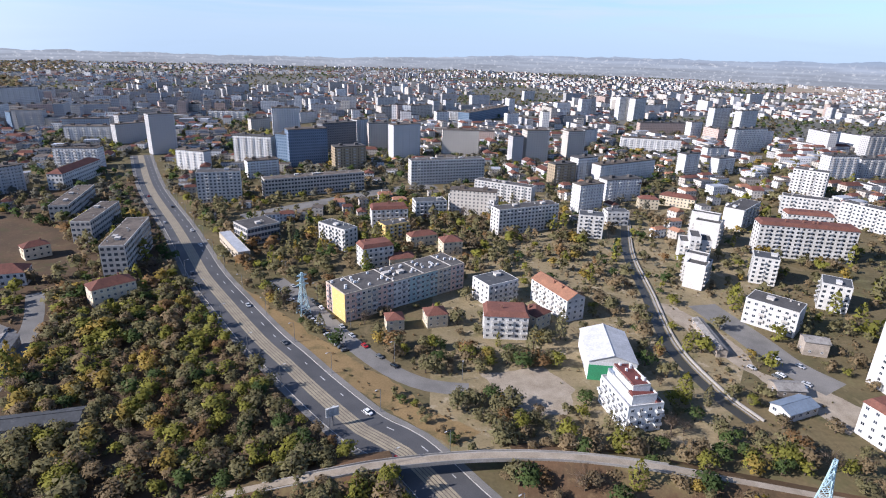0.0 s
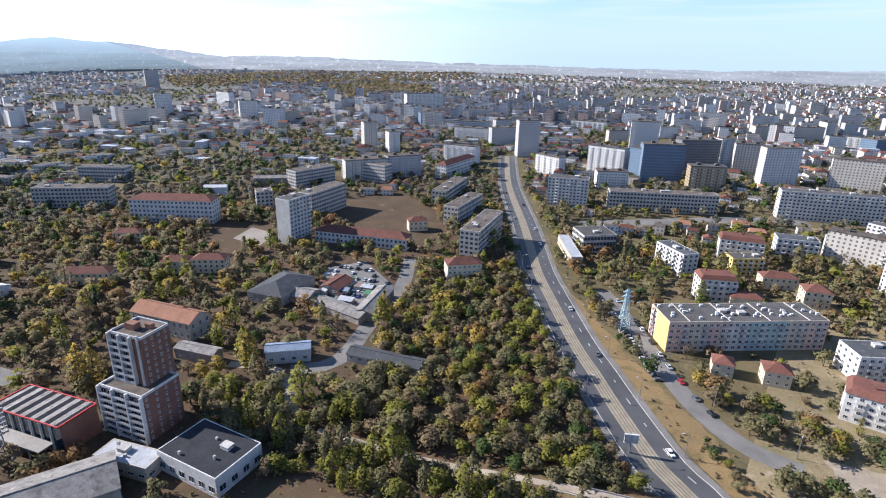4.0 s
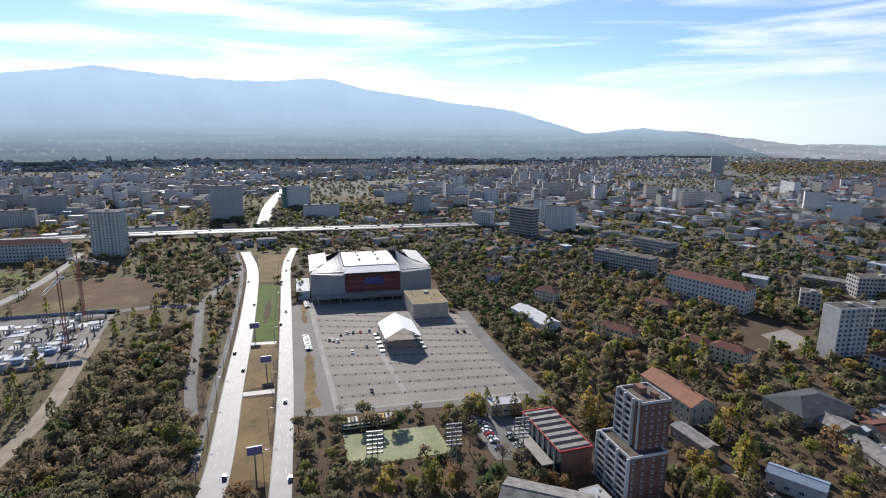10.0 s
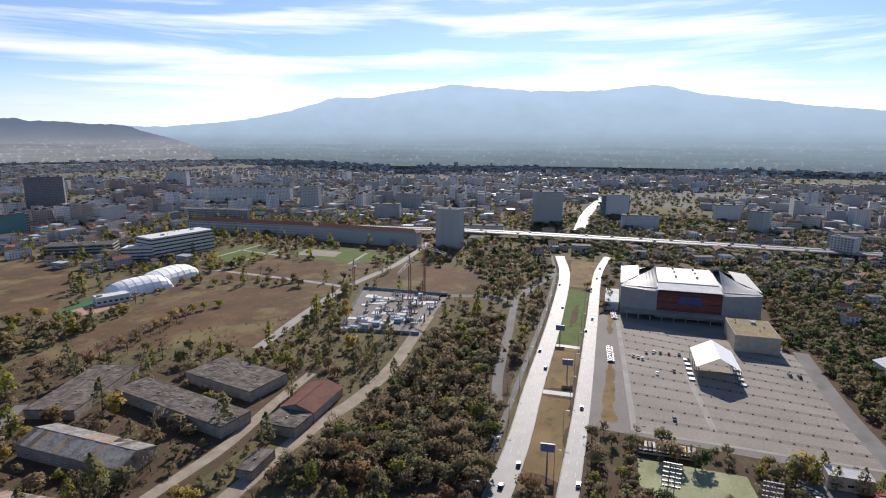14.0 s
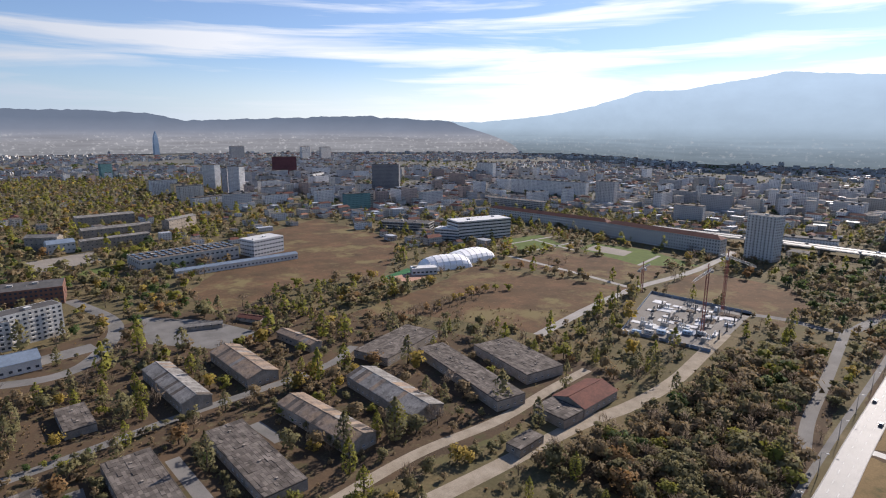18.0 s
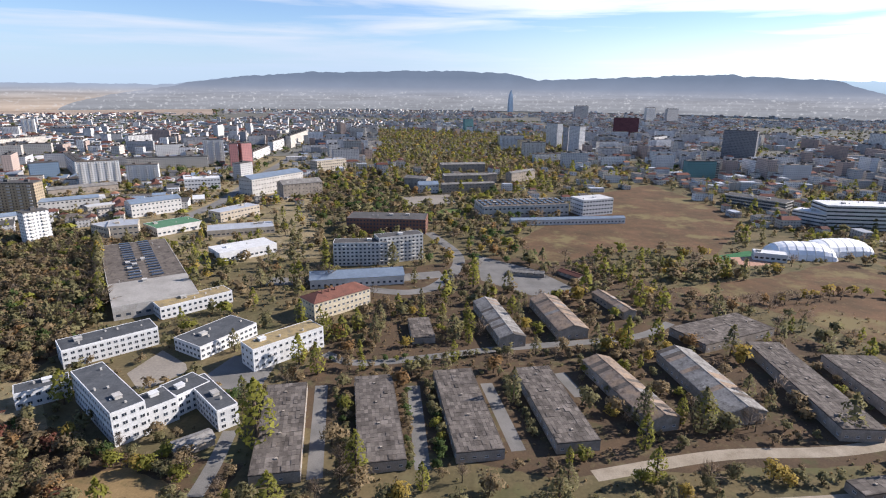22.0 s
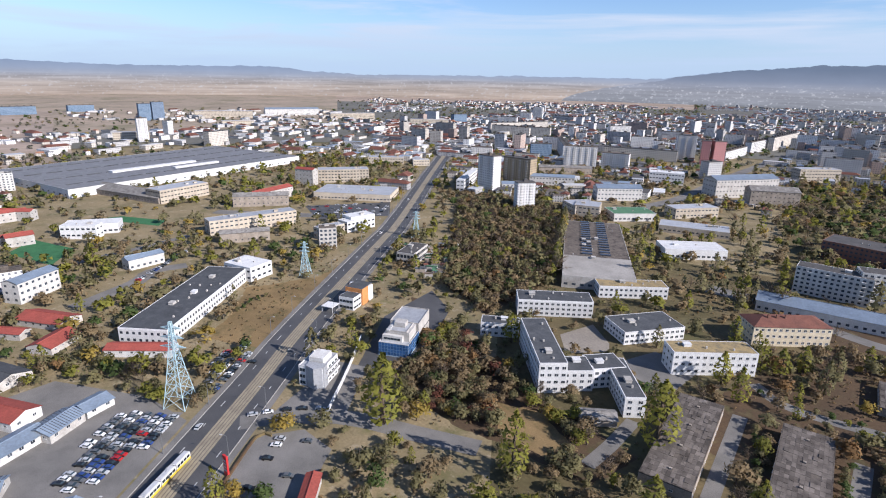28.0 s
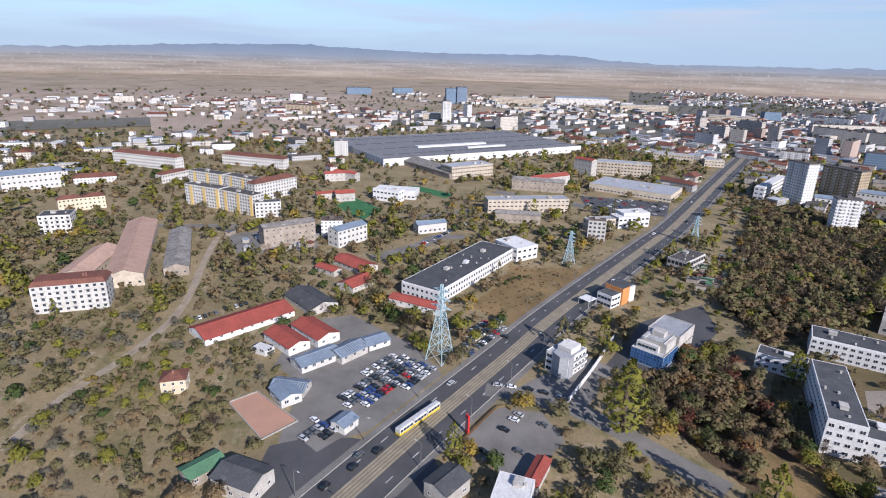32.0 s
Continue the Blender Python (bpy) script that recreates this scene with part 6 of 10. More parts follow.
building("panel", -322, 262, 98, 22, 13, 34.1)
building("office", -363, 329, 99, 48, 14, 22.2)
building("office", -411, 303, 148, 14, 14, 17.4)
building("redlong", -277, 289, 21, 72, 14, 8.2)
building("house", -182, 280, 46, 22, 12, 10.7)
building("redlong", -437, 235, 34, 68, 16, 18.7)
building("office", -546, 204, 43, 63, 15, 17.8)
building("office", -629, 268, 35, 49, 14, 15.3)
building("panel", -789, 86, 60, 25, 14, 24.5)
building("glass", -716, 130, 43, 36, 14, 40.3)
building("tenthall", -391, 82, 22, 43, 15, 5.0)
building("redlong", -367, 543, 95, 71, 14, 15.4)
building("boxhall", -417, 1, 13, 37, 27, 11.3)
building("cream", -611, -343, 93, 31, 18, 49.5)
building("redlong", -579, -451, 99, 151, 16, 18.6)
building("redlong", -556, -642, 105, 209, 15, 15.8)
building("striped", -409, -604, 178, 80, 30, 25.5)
building("striped", -366, -609, 130, 33, 20, 15.7)
building("office", -629, -803, 110, 109, 15, 17.1)
building("wareflat", -162, -249, 91, 82, 18, 6.0)
building("wareflat", -199, -251, 91, 52, 27, 6.0)
building("wareflat", 1, -216, 102, 65, 19, 5.0)
building("wareflat", -38, -223, 102, 62, 18, 5.0)
building("wareflat", 38, -207, 103, 65, 18, 5.0)
building("wareflat", 76, -197, 104, 64, 18, 5.0)
building("rustgable", -74, -236, 108, 56, 15, 6.0)
building("waregable", -114, -246, 101, 59, 19, 6.0)
building("waregable", -17, -312, 105, 57, 15, 6.0)
building("rustgable", -54, -323, 103, 52, 18, 6.0)
building("rustgable", -94, -348, 110, 37, 9, 5.0)
building("wareflat", -148, -310, 28, 56, 26, 5.0)
building("wareflat", 28, -299, 102, 28, 13, 4.0)
building("wareflat", -177, -189, 100, 19, 15, 5.0)
building("redlow", -200, -194, 12, 30, 19, 5.0)
building("wareflat", -146, -176, 14, 17, 8, 4.0)
building("school", 192, -263, 45, 45, 16, 10.3)
building("school", 153, -203, 141, 49, 13, 15.3)
building("school", 134, -201, 51, 18, 14, 10.5)
building("school", 126, -216, 58, 16, 14, 10.0)
building("school", 112, -211, 137, 35, 9, 9.8)
building("school", 192, -215, 40, 21, 10, 8.1)
building("shed", 108, -185, 43, 15, 8, 3.3)
building("schoolbrown", 98, -266, 48, 41, 13, 12.2)
building("school", 140, -278, 62, 37, 22, 7.5)
building("schoolbrown", 177, -326, 47, 45, 14, 8.2)
building("hostel", 86, -332, 47, 42, 17, 11.3)
building("factory", 241, -379, 126, 157, 49, 9.0)
building("greenhall", 294, -520, 53, 44, 30, 8.1)
building("flat", 332, -489, 152, 30, 29, 13.5)
building("whitehall2", 193, -445, 45, 49, 25, 8.4)
building("flat", 225, -518, 24, 61, 25, 6.6)
building("flat", 258, -582, 61, 51, 20, 10.7)
building("panel", 89, -430, 9, 43, 14, 19.1)
building("panel", 60, -443, 27, 38, 14, 22.0)
building("brick", 84, -543, 180, 78, 30, 14.5)
building("factory", -56, -636, 15, 100, 40, 13.1)
building("whitehall2", -138, -645, 25, 41, 25, 18.6)
building("bluelow", -102, -588, 11, 125, 10, 5.9)
building("glass", -376, -938, 1, 44, 18, 27.4)
building("glass", -353, -704, 134, 73, 25, 12.1)
building("whitelong", 335, -95, 134, 99, 27, 9.0)
building("whitehall2", 369, -145, 21, 25, 20, 10.2)
building("bluebox", 218, -168, 124, 38, 16, 14.2)
building("angular", 212, -112, 123, 17, 12, 10.7)
building("redbox", 279, -176, 117, 23, 6, 11.1)
building("glass", 324, -257, 119, 29, 14, 9.8)
building("redmetal", 285, 39, 123, 50, 19, 3.4)
building("redmetal", 259, 16, 33, 23, 12, 4.2)
building("redmetal", 265, 2, 33, 24, 13, 4.6)
building("bluelow", 239, 2, 119, 21, 11, 3.4)
building("metalgable", 243, -13, 125, 16, 11, 3.8)
building("bluelow", 251, -27, 114, 12, 10, 3.2)
building("metalgable", 217, 13, 67, 15, 9, 3.0)
building("whitehall2", 253, 27, 49, 9, 6, 2.6)
building("redmetal", 291, -56, 50, 33, 9, 4.0)
building("darkgable", 306, 4, 29, 30, 18, 3.6)
building("redshed", 362, -26, 35, 30, 15, 3.8)
building("redshed", 354, -8, 43, 17, 8, 3.8)
building("redshed", 328, -24, 131, 20, 14, 3.8)
building("house", 227, 61, 92, 10, 9, 6.6)
building("darkgable", 161, 27, 55, 16, 12, 6.0)
building("greenlow", 170, 41, 126, 13, 8, 4.0)
building("whitehall2", 133, -57, 148, 19, 12, 7.0)
building("darkgable", 145, -39, 126, 12, 10, 6.0)
building("redshed", 145, -71, 139, 15, 5, 4.0)
building("redapt", 324, 132, 95, 36, 14, 15.9)
building("salmon", 409, 123, 9, 123, 21, 8.0)
building("salmon", 385, 143, 175, 53, 19, 6.0)
building("shed", 405, 94, 9, 85, 15, 6.0)
building("apt", 477, 195, 94, 22, 16, 14.5)
building("bigware", 871, -227, 107, 345, 203, 10.0)
building("panel", 816, -43, 87, 19, 12, 20.8)
building("flat", 551, -354, 42, 89, 50, 7.9)
building("house", -442, 102, 48, 18, 10, 9.1)
building("house", -357, 131, 42, 30, 10, 7.4)
building("house", -331, 174, 42, 17, 10, 8.4)
building("house", -316, 188, 39, 21, 10, 9.1)
building("house", -415, 185, 40, 20, 9, 7.3)
building("tenthall", -489, 306, 45, 21, 10, 7.9)
building("house", -267, 341, 50, 15, 10, 8.2)
building("shed", 454, -178, 69, 40, 12, 8.3)
building("office", 394, -223, 65, 14, 12, 17.7)
building("whitehall2", 433, -279, 90, 26, 15, 12.3)
building("whitehall2", 560, -85, 67, 43, 20, 8.8)
building("redshed", 551, -31, 94, 19, 12, 8.2)
building("flat", 659, -187, 109, 61, 25, 14.6)
building("bluelow", 637, 277, 120, 52, 20, 16.4)
building("redshed", 645, -30, 96, 32, 10, 9.1)
building("bluelow", 438, -93, 95, 21, 10, 7.3)
building("flat", 322, -486, 28, 25, 25, 14.9)
building("bluelow", 354, -592, 50, 53, 20, 14.9)
building("bluelow", 461, -604, 39, 59, 15, 11.5)
building("whitehall2", 372, -745, 27, 45, 20, 16.0)
building("metalgable", 272, -740, 62, 90, 25, 22.6)
building("shed", 225, -710, 37, 52, 25, 18.5)
building("flat", 247, -945, 50, 60, 20, 19.1)
building("bluelow", 62, -760, 14, 27, 20, 11.6)
building("shed", 19, -955, 15, 77, 15, 14.1)
building("shed", 12, -841, 15, 68, 15, 12.6)
building("house", 548, 192, 110, 17, 10, 11.2)
building("house", 540, 209, 119, 19, 10, 11.4)
building("shed", 423, 20, 112, 40, 12, 15.2)
building("bluelow", 416, -25, 127, 29, 12, 13.3)
building("office", -453, 396, 84, 50, 16, 17.9)
building("shed", -480, 366, 46, 36, 12, 8.6)
building("whitehall2", -254, -471, 163, 25, 12, 6.9)
building("far5", -437, -1677, 170, 69, 20, 61.0)
building("far6", -559, -1224, 146, 64, 20, 59.4)
building("far7", -365, -925, 6, 47, 15, 29.6)
building("far0", -200, -1426, 120, 39, 16, 56.9)
building("far0", -225, -1261, 124, 33, 16, 61.1)
building("far7", -995, -226, 94, 46, 18, 36.8)
building("bluelow", 211, 15, 26, 12, 9, 4.0)
building("bluelow", 187, -8, 134, 8, 7, 3.5)
building("far", -400, 603, 9, 45, 16, 23)
building("far", -494, 777, 12, 60, 16, 20)
building("far", -632, 856, 13, 41, 16, 29)
building("far", -814, 1081, 17, 64, 16, 31)
building("far", 475, 676, 8, 38, 16, 30)
building("far", 649, 853, 10, 47, 16, 33)
building("far", 535, 700, 9, 51, 16, 24)
building("far", -569, 612, 60, 20, 16, 37)
building("far", -520, 607, 60, 16, 16, 28)
building("far", -1826, 965, 70, 40, 16, 59)
building("far", -959, 689, 63, 34, 16, 37)
building("far", -1119, 608, 64, 31, 16, 44)
building("far", -1290, 996, 66, 25, 16, 32)
building("far", -996, 1099, 65, 38, 16, 31)
building("far", -788, 1029, 63, 90, 16, 45)
building("far", -919, -5, 60, 24, 16, 33)
building("far", -1220, 74, 63, 15, 16, 40)
building("far", -1148, 358, 63, 38, 16, 33)
building("far", -1210, 299, 64, 33, 16, 26)
building("far", -760, 189, 60, 39, 16, 37)
building("far", -429, 454, 59, 49, 16, 22)
building("far", -406, 491, 59, 39, 16, 24)
building("far", -848, -298, 113, 46, 16, 53)
building("far", -987, -221, 113, 36, 16, 40)
building("far", -942, -2, 113, 24, 16, 33)
building("far", -826, 89, 113, 30, 16, 24)
building("far", -937, -1352, 114, 55, 16, 48)
building("far", -833, -958, 113, 182, 16, 31)
building("far", -799, -754, 113, 36, 16, 46)
building("far", -770, -553, 113, 43, 16, 26)
building("far", -874, -161, 113, 53, 16, 22)
building("far", -1061, 129, 113, 24, 16, 29)
building("far", -823, 178, 113, 25, 16, 39)
building("far", -1058, -54, 113, 40, 16, 25)
building("far", -998, 59, 113, 28, 16, 21)
building("far", -735, -355, 113, 57, 16, 10)
building("far", -89, -1344, 17, 54, 16, 32)
building("far", -125, -1193, 16, 47, 16, 31)
building("far", -523, -2867, 23, 75, 16, 60)
building("far", 21, -1932, 20, 30, 16, 46)
building("far", -281, -1190, 16, 41, 16, 22)
building("far0", 526, -758, 35, 51, 14, 34.3)
building("far0", 481, -789, 22, 42, 14, 26.0)
building("far2", 523, -936, 23, 125, 14, 18.8)
building("far8", 640, -800, 44, 37, 16, 24.7)
building("far0", 707, -718, 41, 38, 16, 17.0)
building("far0", 478, -500, 0, 26, 14, 45.1)
building("far9", 501, -584, 10, 42, 18, 32.9)
building("bluelow", 465, -524, 49, 20, 14, 10.2)
building("far0", 385, -459, 60, 20, 12, 30.3)
building("far10", 425, -977, 25, 14, 14, 39.8)
building("far10", 409, -989, 47, 19, 14, 39.5)
building("far0", 473, -1003, 24, 35, 14, 43.3)
building("far1", 350, -832, 67, 25, 16, 25.6)
building("far0", 715, -1174, 56, 50, 14, 34.0)
building("far2", 921, -1069, 24, 148, 14, 21.5)
building("far0", 1211, -1425, 26, 37, 14, 28.3)
building("far0", 1250, -1536, 27, 31, 14, 40.8)
building("far0", 431, -1111, 96, 129, 12, 16.2)
building("far0", 442, -1269, 92, 138, 12, 22.1)
building("far0", 452, -1447, 93, 156, 12, 27.1)
building("far8", 1279, -1194, 76, 45, 18, 25.1)
building("far0", 638, -865, 132, 122, 14, 24.4)
building("far0", 1236, -1298, 27, 38, 14, 15.6)
building("far0", 1153, -1276, 26, 58, 14, 22.7)
building("far1", 655, -1188, 24, 51, 12, 15.7)
building("far1", 650, -1295, 25, 56, 12, 21.0)
building("far1", 903, -1355, 26, 60, 12, 19.8)
building("far1", 1156, -1555, 175, 91, 12, 15.9)
building("far0", 785, -1129, 23, 23, 12, 15.5)
building("flat", 292, -751, 87, 105, 25, 1.2)
building("flat", 239, -733, 83, 100, 25, 2.8)
building("whitehall2", 473, -628, 39, 65, 12, 8.0)
building("shed", 512, -701, 44, 79, 16, 8.2)
building("bluelow", 83, -384, 15, 67, 20, 6.8)
building("whitehall2", 523, -506, 124, 82, 10, 14.5)
building("flat", 691, -564, 62, 26, 15, 9.8)
building("flat", 740, -532, 51, 56, 20, 10.6)
building("shed", 7, -764, 18, 75, 10, 12.4)
building("shed", 1, -847, 21, 76, 10, 12.3)
building("shed", -74, -875, 46, 57, 12, 14.4)
building("shed", 78, -782, 161, 34, 16, 16.1)
building("far11", -86, -1424, 46, 66, 14, 27.4)
building("far11", -114, -1294, 23, 28, 14, 27.2)
building("far10", -134, -1260, 60, 61, 14, 22.9)
building("far0", -159, -1122, 23, 91, 16, 16.2)
building("far0", -201, -1488, 24, 24, 14, 55.6)
building("far1", -223, -1309, 46, 50, 14, 56.6)
building("far1", -460, -1603, 24, 45, 14, 24.4)
building("far0", -447, -1410, 48, 70, 14, 30.2)
building("far0", -297, -1281, 22, 48, 14, 27.8)
building("far0", -838, -2798, 28, 61, 14, 57.8)
building("far1", -885, -2637, 27, 65, 14, 58.1)
building("far7", 21, -1893, 25, 31, 14, 40.3)
building("far8", 363, -1348, 146, 64, 16, 13.6)
building("far8", 325, -1574, 25, 114, 16, 12.5)
building("far2", 435, -1380, 94, 190, 12, 27.8)
building("far0", -220, 774, 19, 36, 16, 53.8)
building("far8", -190, 658, 159, 17, 14, 36.4)
building("far12", -165, 660, 30, 46, 16, 43.0)
building("far6", -150, 769, 39, 51, 18, 37.1)
building("far9", -114, 651, 27, 37, 16, 26.1)
building("far0", -227, 661, 175, 46, 14, 32.8)
building("far0", -198, 594, 33, 33, 14, 18.1)
building("far0", -281, 616, 166, 36, 12, 21.8)
building("far1", -358, 704, 44, 30, 16, 49.1)
building("far0", -125, 809, 47, 21, 14, 37.0)
building("far2", -93, 778, 18, 32, 14, 37.1)
building("far0", -55, 732, 35, 40, 14, 42.5)
building("far2", 18, 752, 5, 48, 14, 34.9)
building("far2", 114, 725, 17, 31, 16, 41.5)
building("far2", 173, 770, 18, 26, 16, 36.1)
building("far9", 127, 607, 26, 28, 14, 22.4)
building("far0", 155, 626, 30, 28, 14, 26.8)
building("far0", 204, 636, 32, 89, 14, 21.0)
building("far2", 25, 471, 171, 40, 12, 22.6)
building("far0", 290, 1220, 22, 24, 14, 44.1)
building("far0", 381, 1247, 23, 34, 14, 48.9)
building("far0", 409, 1244, 48, 55, 14, 47.0)
building("far0", 535, 1132, 33, 53, 14, 42.4)
building("far0", 580, 1115, 33, 56, 14, 39.5)
building("far0", 300, 831, 170, 84, 12, 20.5)
building("far3", 392, 1046, 12, 90, 12, 19.7)
building("far0", 218, 877, 35, 29, 14, 25.3)
building("far0", 426, 984, 20, 23, 14, 29.7)
building("far0", 455, 860, 21, 64, 14, 35.9)
building("far0", 295, 680, 29, 25, 12, 25.7)
building("far0", 371, 775, 16, 35, 12, 19.5)
building("far0", 341, 688, 28, 30, 12, 20.6)
building("far0", 172, 541, 20, 40, 14, 22.0)
building("far0", 130, 498, 27, 27, 12, 25.5)
building("office", -426, 452, 6, 60, 14, 19.3)
building("far2", -841, 1096, 26, 91, 16, 28.8)
building("far1", -980, 1080, 27, 34, 16, 31.1)
building("far8", -647, 868, 59, 47, 16, 25.9)
building("far1", -404, 610, 27, 40, 14, 24.0)
building("far1", -510, 799, 20, 58, 14, 27.1)
building("far1", -434, 769, 56, 43, 12, 26.5)
building("far1", 88, 716, 20, 15, 14, 34.6)
building("far1", -508, 895, 62, 32, 12, 22.0)
building("far0", -403, 1043, 8, 66, 12, 15.8)
building("far2", -306, 921, 45, 33, 12, 19.6)
building("far0", -255, 1034, 47, 37, 12, 19.5)
building("far2", -86, 1158, 35, 120, 20, 23.8)
building("far8", 77, 1181, 60, 183, 24, 19.9)
building("far0", 118, 1389, 24, 30, 12, 19.3)
building("far0", 230, 1662, 27, 36, 12, 25.6)
building("far0", 12, 1143, 177, 39, 14, 17.4)
building("far3", 61, 872, 178, 25, 12, 17.7)
building("far0", 505, 1384, 23, 38, 12, 24.4)
building("far0", 706, 1808, 26, 52, 12, 28.2)
building("far0", 749, 1747, 25, 50, 12, 25.6)
building("far0", 926, 1752, 24, 56, 12, 32.6)
building("yellowapt", 547, 96, 52, 42, 13, 19.0)
building("yellowapt", 520, 63, 48, 42, 13, 18.5)
building("yellowapt", 618, 104, 52, 46, 13, 18.0)
building("yellowapt", 583, 65, 45, 47, 13, 19.0)
building("redlong", 573, 39, 133, 52, 13, 17.5)
building("redlong", 747, 195, 58, 97, 13, 15.5)
building("redlong", 742, 69, 60, 89, 13, 12.4)
building("redlong", 661, 150, 143, 35, 10, 9.4)
building("far0", 435, -14, 87, 17, 10, 13.8)
building("apt", 501, 39, 95, 22, 10, 13.7)
building("shed", 696, -152, 23, 112, 30, 6.3)
building("whitehall2", 545, -74, 54, 29, 12, 11.7)
building("redshed", 646, -39, 50, 31, 10, 9.3)
building("bluelow", 436, -94, 103, 26, 10, 7.8)
building("redshed", 559, -19, 104, 33, 8, 6.5)
building("flat", 422, -241, 94, 26, 10, 10.0)
building("whitehall2", 429, -274, 95, 32, 14, 10.0)
building("shed", 573, -246, 63, 57, 16, 11.2)
building("redshed", 590, -265, 111, 56, 14, 11.9)
building("flat", 645, -393, 62, 66, 22, 16.8)
building("redshed", 649, -341, 29, 26, 12, 20.3)
building("flat", 490, -200, 86, 80, 16, 12.8)
building("far0", 1241, -299, 84, 19, 16, 45.4)
building("far8", 1754, -434, 90, 31, 16, 46.3)
building("far12", 1776, -475, 90, 32, 16, 48.9)
building("far8", 2209, -356, 95, 76, 20, 20.9)
building("far8", 2133, -182, 94, 89, 20, 23.6)
building("far0", 1798, 34, 90, 36, 20, 20.9)
building("far9", 1456, 18, 65, 77, 20, 17.2)
building("flat", 1769, -663, 66, 167, 25, 20.7)
building("bluelow", 1781, -894, 74, 176, 25, 20.7)
building("flat", 1297, -291, 74, 66, 20, 14.7)
building("flat", 1492, -592, 75, 80, 20, 13.1)
building("flat", 1560, -990, 72, 142, 25, 17.2)
building("flat", 1249, -1048, 53, 107, 20, 17.6)
building("far2", 1001, -1151, 76, 182, 14, 23.0)
building("spire", -217, -3553, 20, 27, 24, 129)
building("redlow", -77, -410, 131, 20, 8, 3.0)
building("shed", -44, -411, 171, 25, 7, 3.0)


# ---- arena, tent, domes and other large things ----
def arena():
    top = thing("sports_arena", "grey metal sports arena with winged pale roofs and a red front", "arena", pose(-479, -49, 0, rz=12.5))
    RECTS.append((-479, -49, 12.5, 84, 112))
    s = Shape()
    s.box(-38, 30, -24, 24, 0, 22)
    part("hall", s, ["arena_grey"], top)
    s = Shape()
    for i in range(10):
        z = 6 + i * 1.5
        s.box(30, 30.5 + (i % 2) * 0.15, -23, 23, z, z + 1.3)
    part("front_cladding", s, ["roof_maroon"], top, "red-brown horizontal front cladding")
    s = Shape()
    s.box(30.2, 30.7, -22, 22, 20.9, 22.6)
    part("window_band", s, ["glass"], top)
    s = Shape()
    s.poly([(30.82, -8, 12.5), (30.82, 10, 12.5), (30.82, 8, 18), (30.82, -6, 18)])
    part("banner", s, ["car_blue"], top, "blue banner on the arena front")
    # main roof, a low front roof, and the four wings
    s = Shape()
    s.poly([(32, -22.5, 22.8), (32, 22.5, 22.8), (16, 22.5, 24.6), (16, -22.5, 24.6)])
    s.poly([(32, -22.5, 22.5), (16, -22.5, 24.2), (16, 22.5, 24.2), (32, 22.5, 22.5)])
    part("front_roof", s, ["roof_white"], top, "white sloping front roof")
    s = Shape()
    n = 8
    for i in range(n):
        x0, x1 = 16 - 54 * i / n, 16 - 54 * (i + 1) / n
        z = lambda x: 25.2 + 1.6 * math.sin((16 - x) / 54 * math.pi)
        s.poly([(x0, -22, z(x0)), (x0, 22, z(x0)), (x1, 22, z(x1)), (x1, -22, z(x1))])
    s.box(-38, 16, -22, 22, 22, 25.1)
    part("main_roof", s, ["arena_roof"], top, "pale beige main roof")
    for k in range(3):
        for j in (-8, 8):
            s = Shape()
            s.box(-30 + k * 15, -28.5 + k * 15, j - 0.8, j + 0.8, 25.5, 27.8)
            part("roof_vent", s, ["arena_grey"], top)
    for sg in (-1, 1):
        # outer block
        s = Shape()
        y0, y1 = sorted((sg * 23.5, sg * 50))
        s.box(-40, 27, y0, y1, 0, 23)
        part("wing_hall", s, ["arena_grey"], top)
        # swept shells front and back, each rising to a peak beside the main roof
        for x0, x1 in ((27, 0), (-40, -14)):
            s = Shape()
            m = 10
            out_x = 1 if x0 > 0 else -1

            def edge(t):
                low = (x0 + out_x * (1.5 + 3.0 * math.sin(t * math.pi / 2)), sg * (50 - 27.0 * t), 22.5 - 1.5 * t)
                high = (x1 + out_x * 9 * (1 - t) ** 1.5, sg * (45 - 21.5 * t), 24.5 + 9.5 * t ** 1.8)
                mid = tuple((p + q) / 2 + d for p, q, d in zip(low, high, (out_x * 1.5, 0, 1.2 - 2.2 * t)))
                return low, mid, high
            for i in range(m):
                for k in range(2):
                    a, b = edge(i / m), edge((i + 1) / m)
                    f = [a[k], b[k], b[k + 1], a[k + 1]]
                    s.poly(f if (sg > 0) == (x0 > 0) else f[::-1])
            part("swept_shell", s, ["arena_grey"], top, "grey metal swept roof shell")
            s = Shape()
            for i in range(m):
                a, b = edge(i / m)[0], edge((i + 1) / m)[0]
                f = [(a[0], a[1], 5), (b[0], b[1], 5), b, a]
                s.poly(f if (sg > 0) == (x0 > 0) else f[::-1])
            part("shell_wall", s, ["arena_grey"], top, "grey metal curved wall under the shell")
        s = Shape()
        f = [(25, sg * 50.5, 24), (-38, sg * 50.5, 24), (-34, sg * 36, 26.5), (2, sg * 36, 26.5)]
        s.poly(f if sg < 0 else f[::-1])
        s.poly([(x, y, z - 0.5) for x, y, z in f])
        part("wing_roof", s, ["arena_roof"], top, "pale beige wing roof")
    s = Shape()
    s.box(-20, 22, -62, -51, 0, 7)
    part("side_annex", s, ["roof_white"], top, "low white side annex")
    s = Shape()
    s.box(28, 40, -46, 24, 5.0, 5.5, 0, True)
    for i in range(9):
        s.box(39, 39.6, -45 + i * 8.5, -44.4 + i * 8.5, 0, 5)
    part("entrance_canopy", s, ["concrete"], top, "grey entrance terrace on columns")


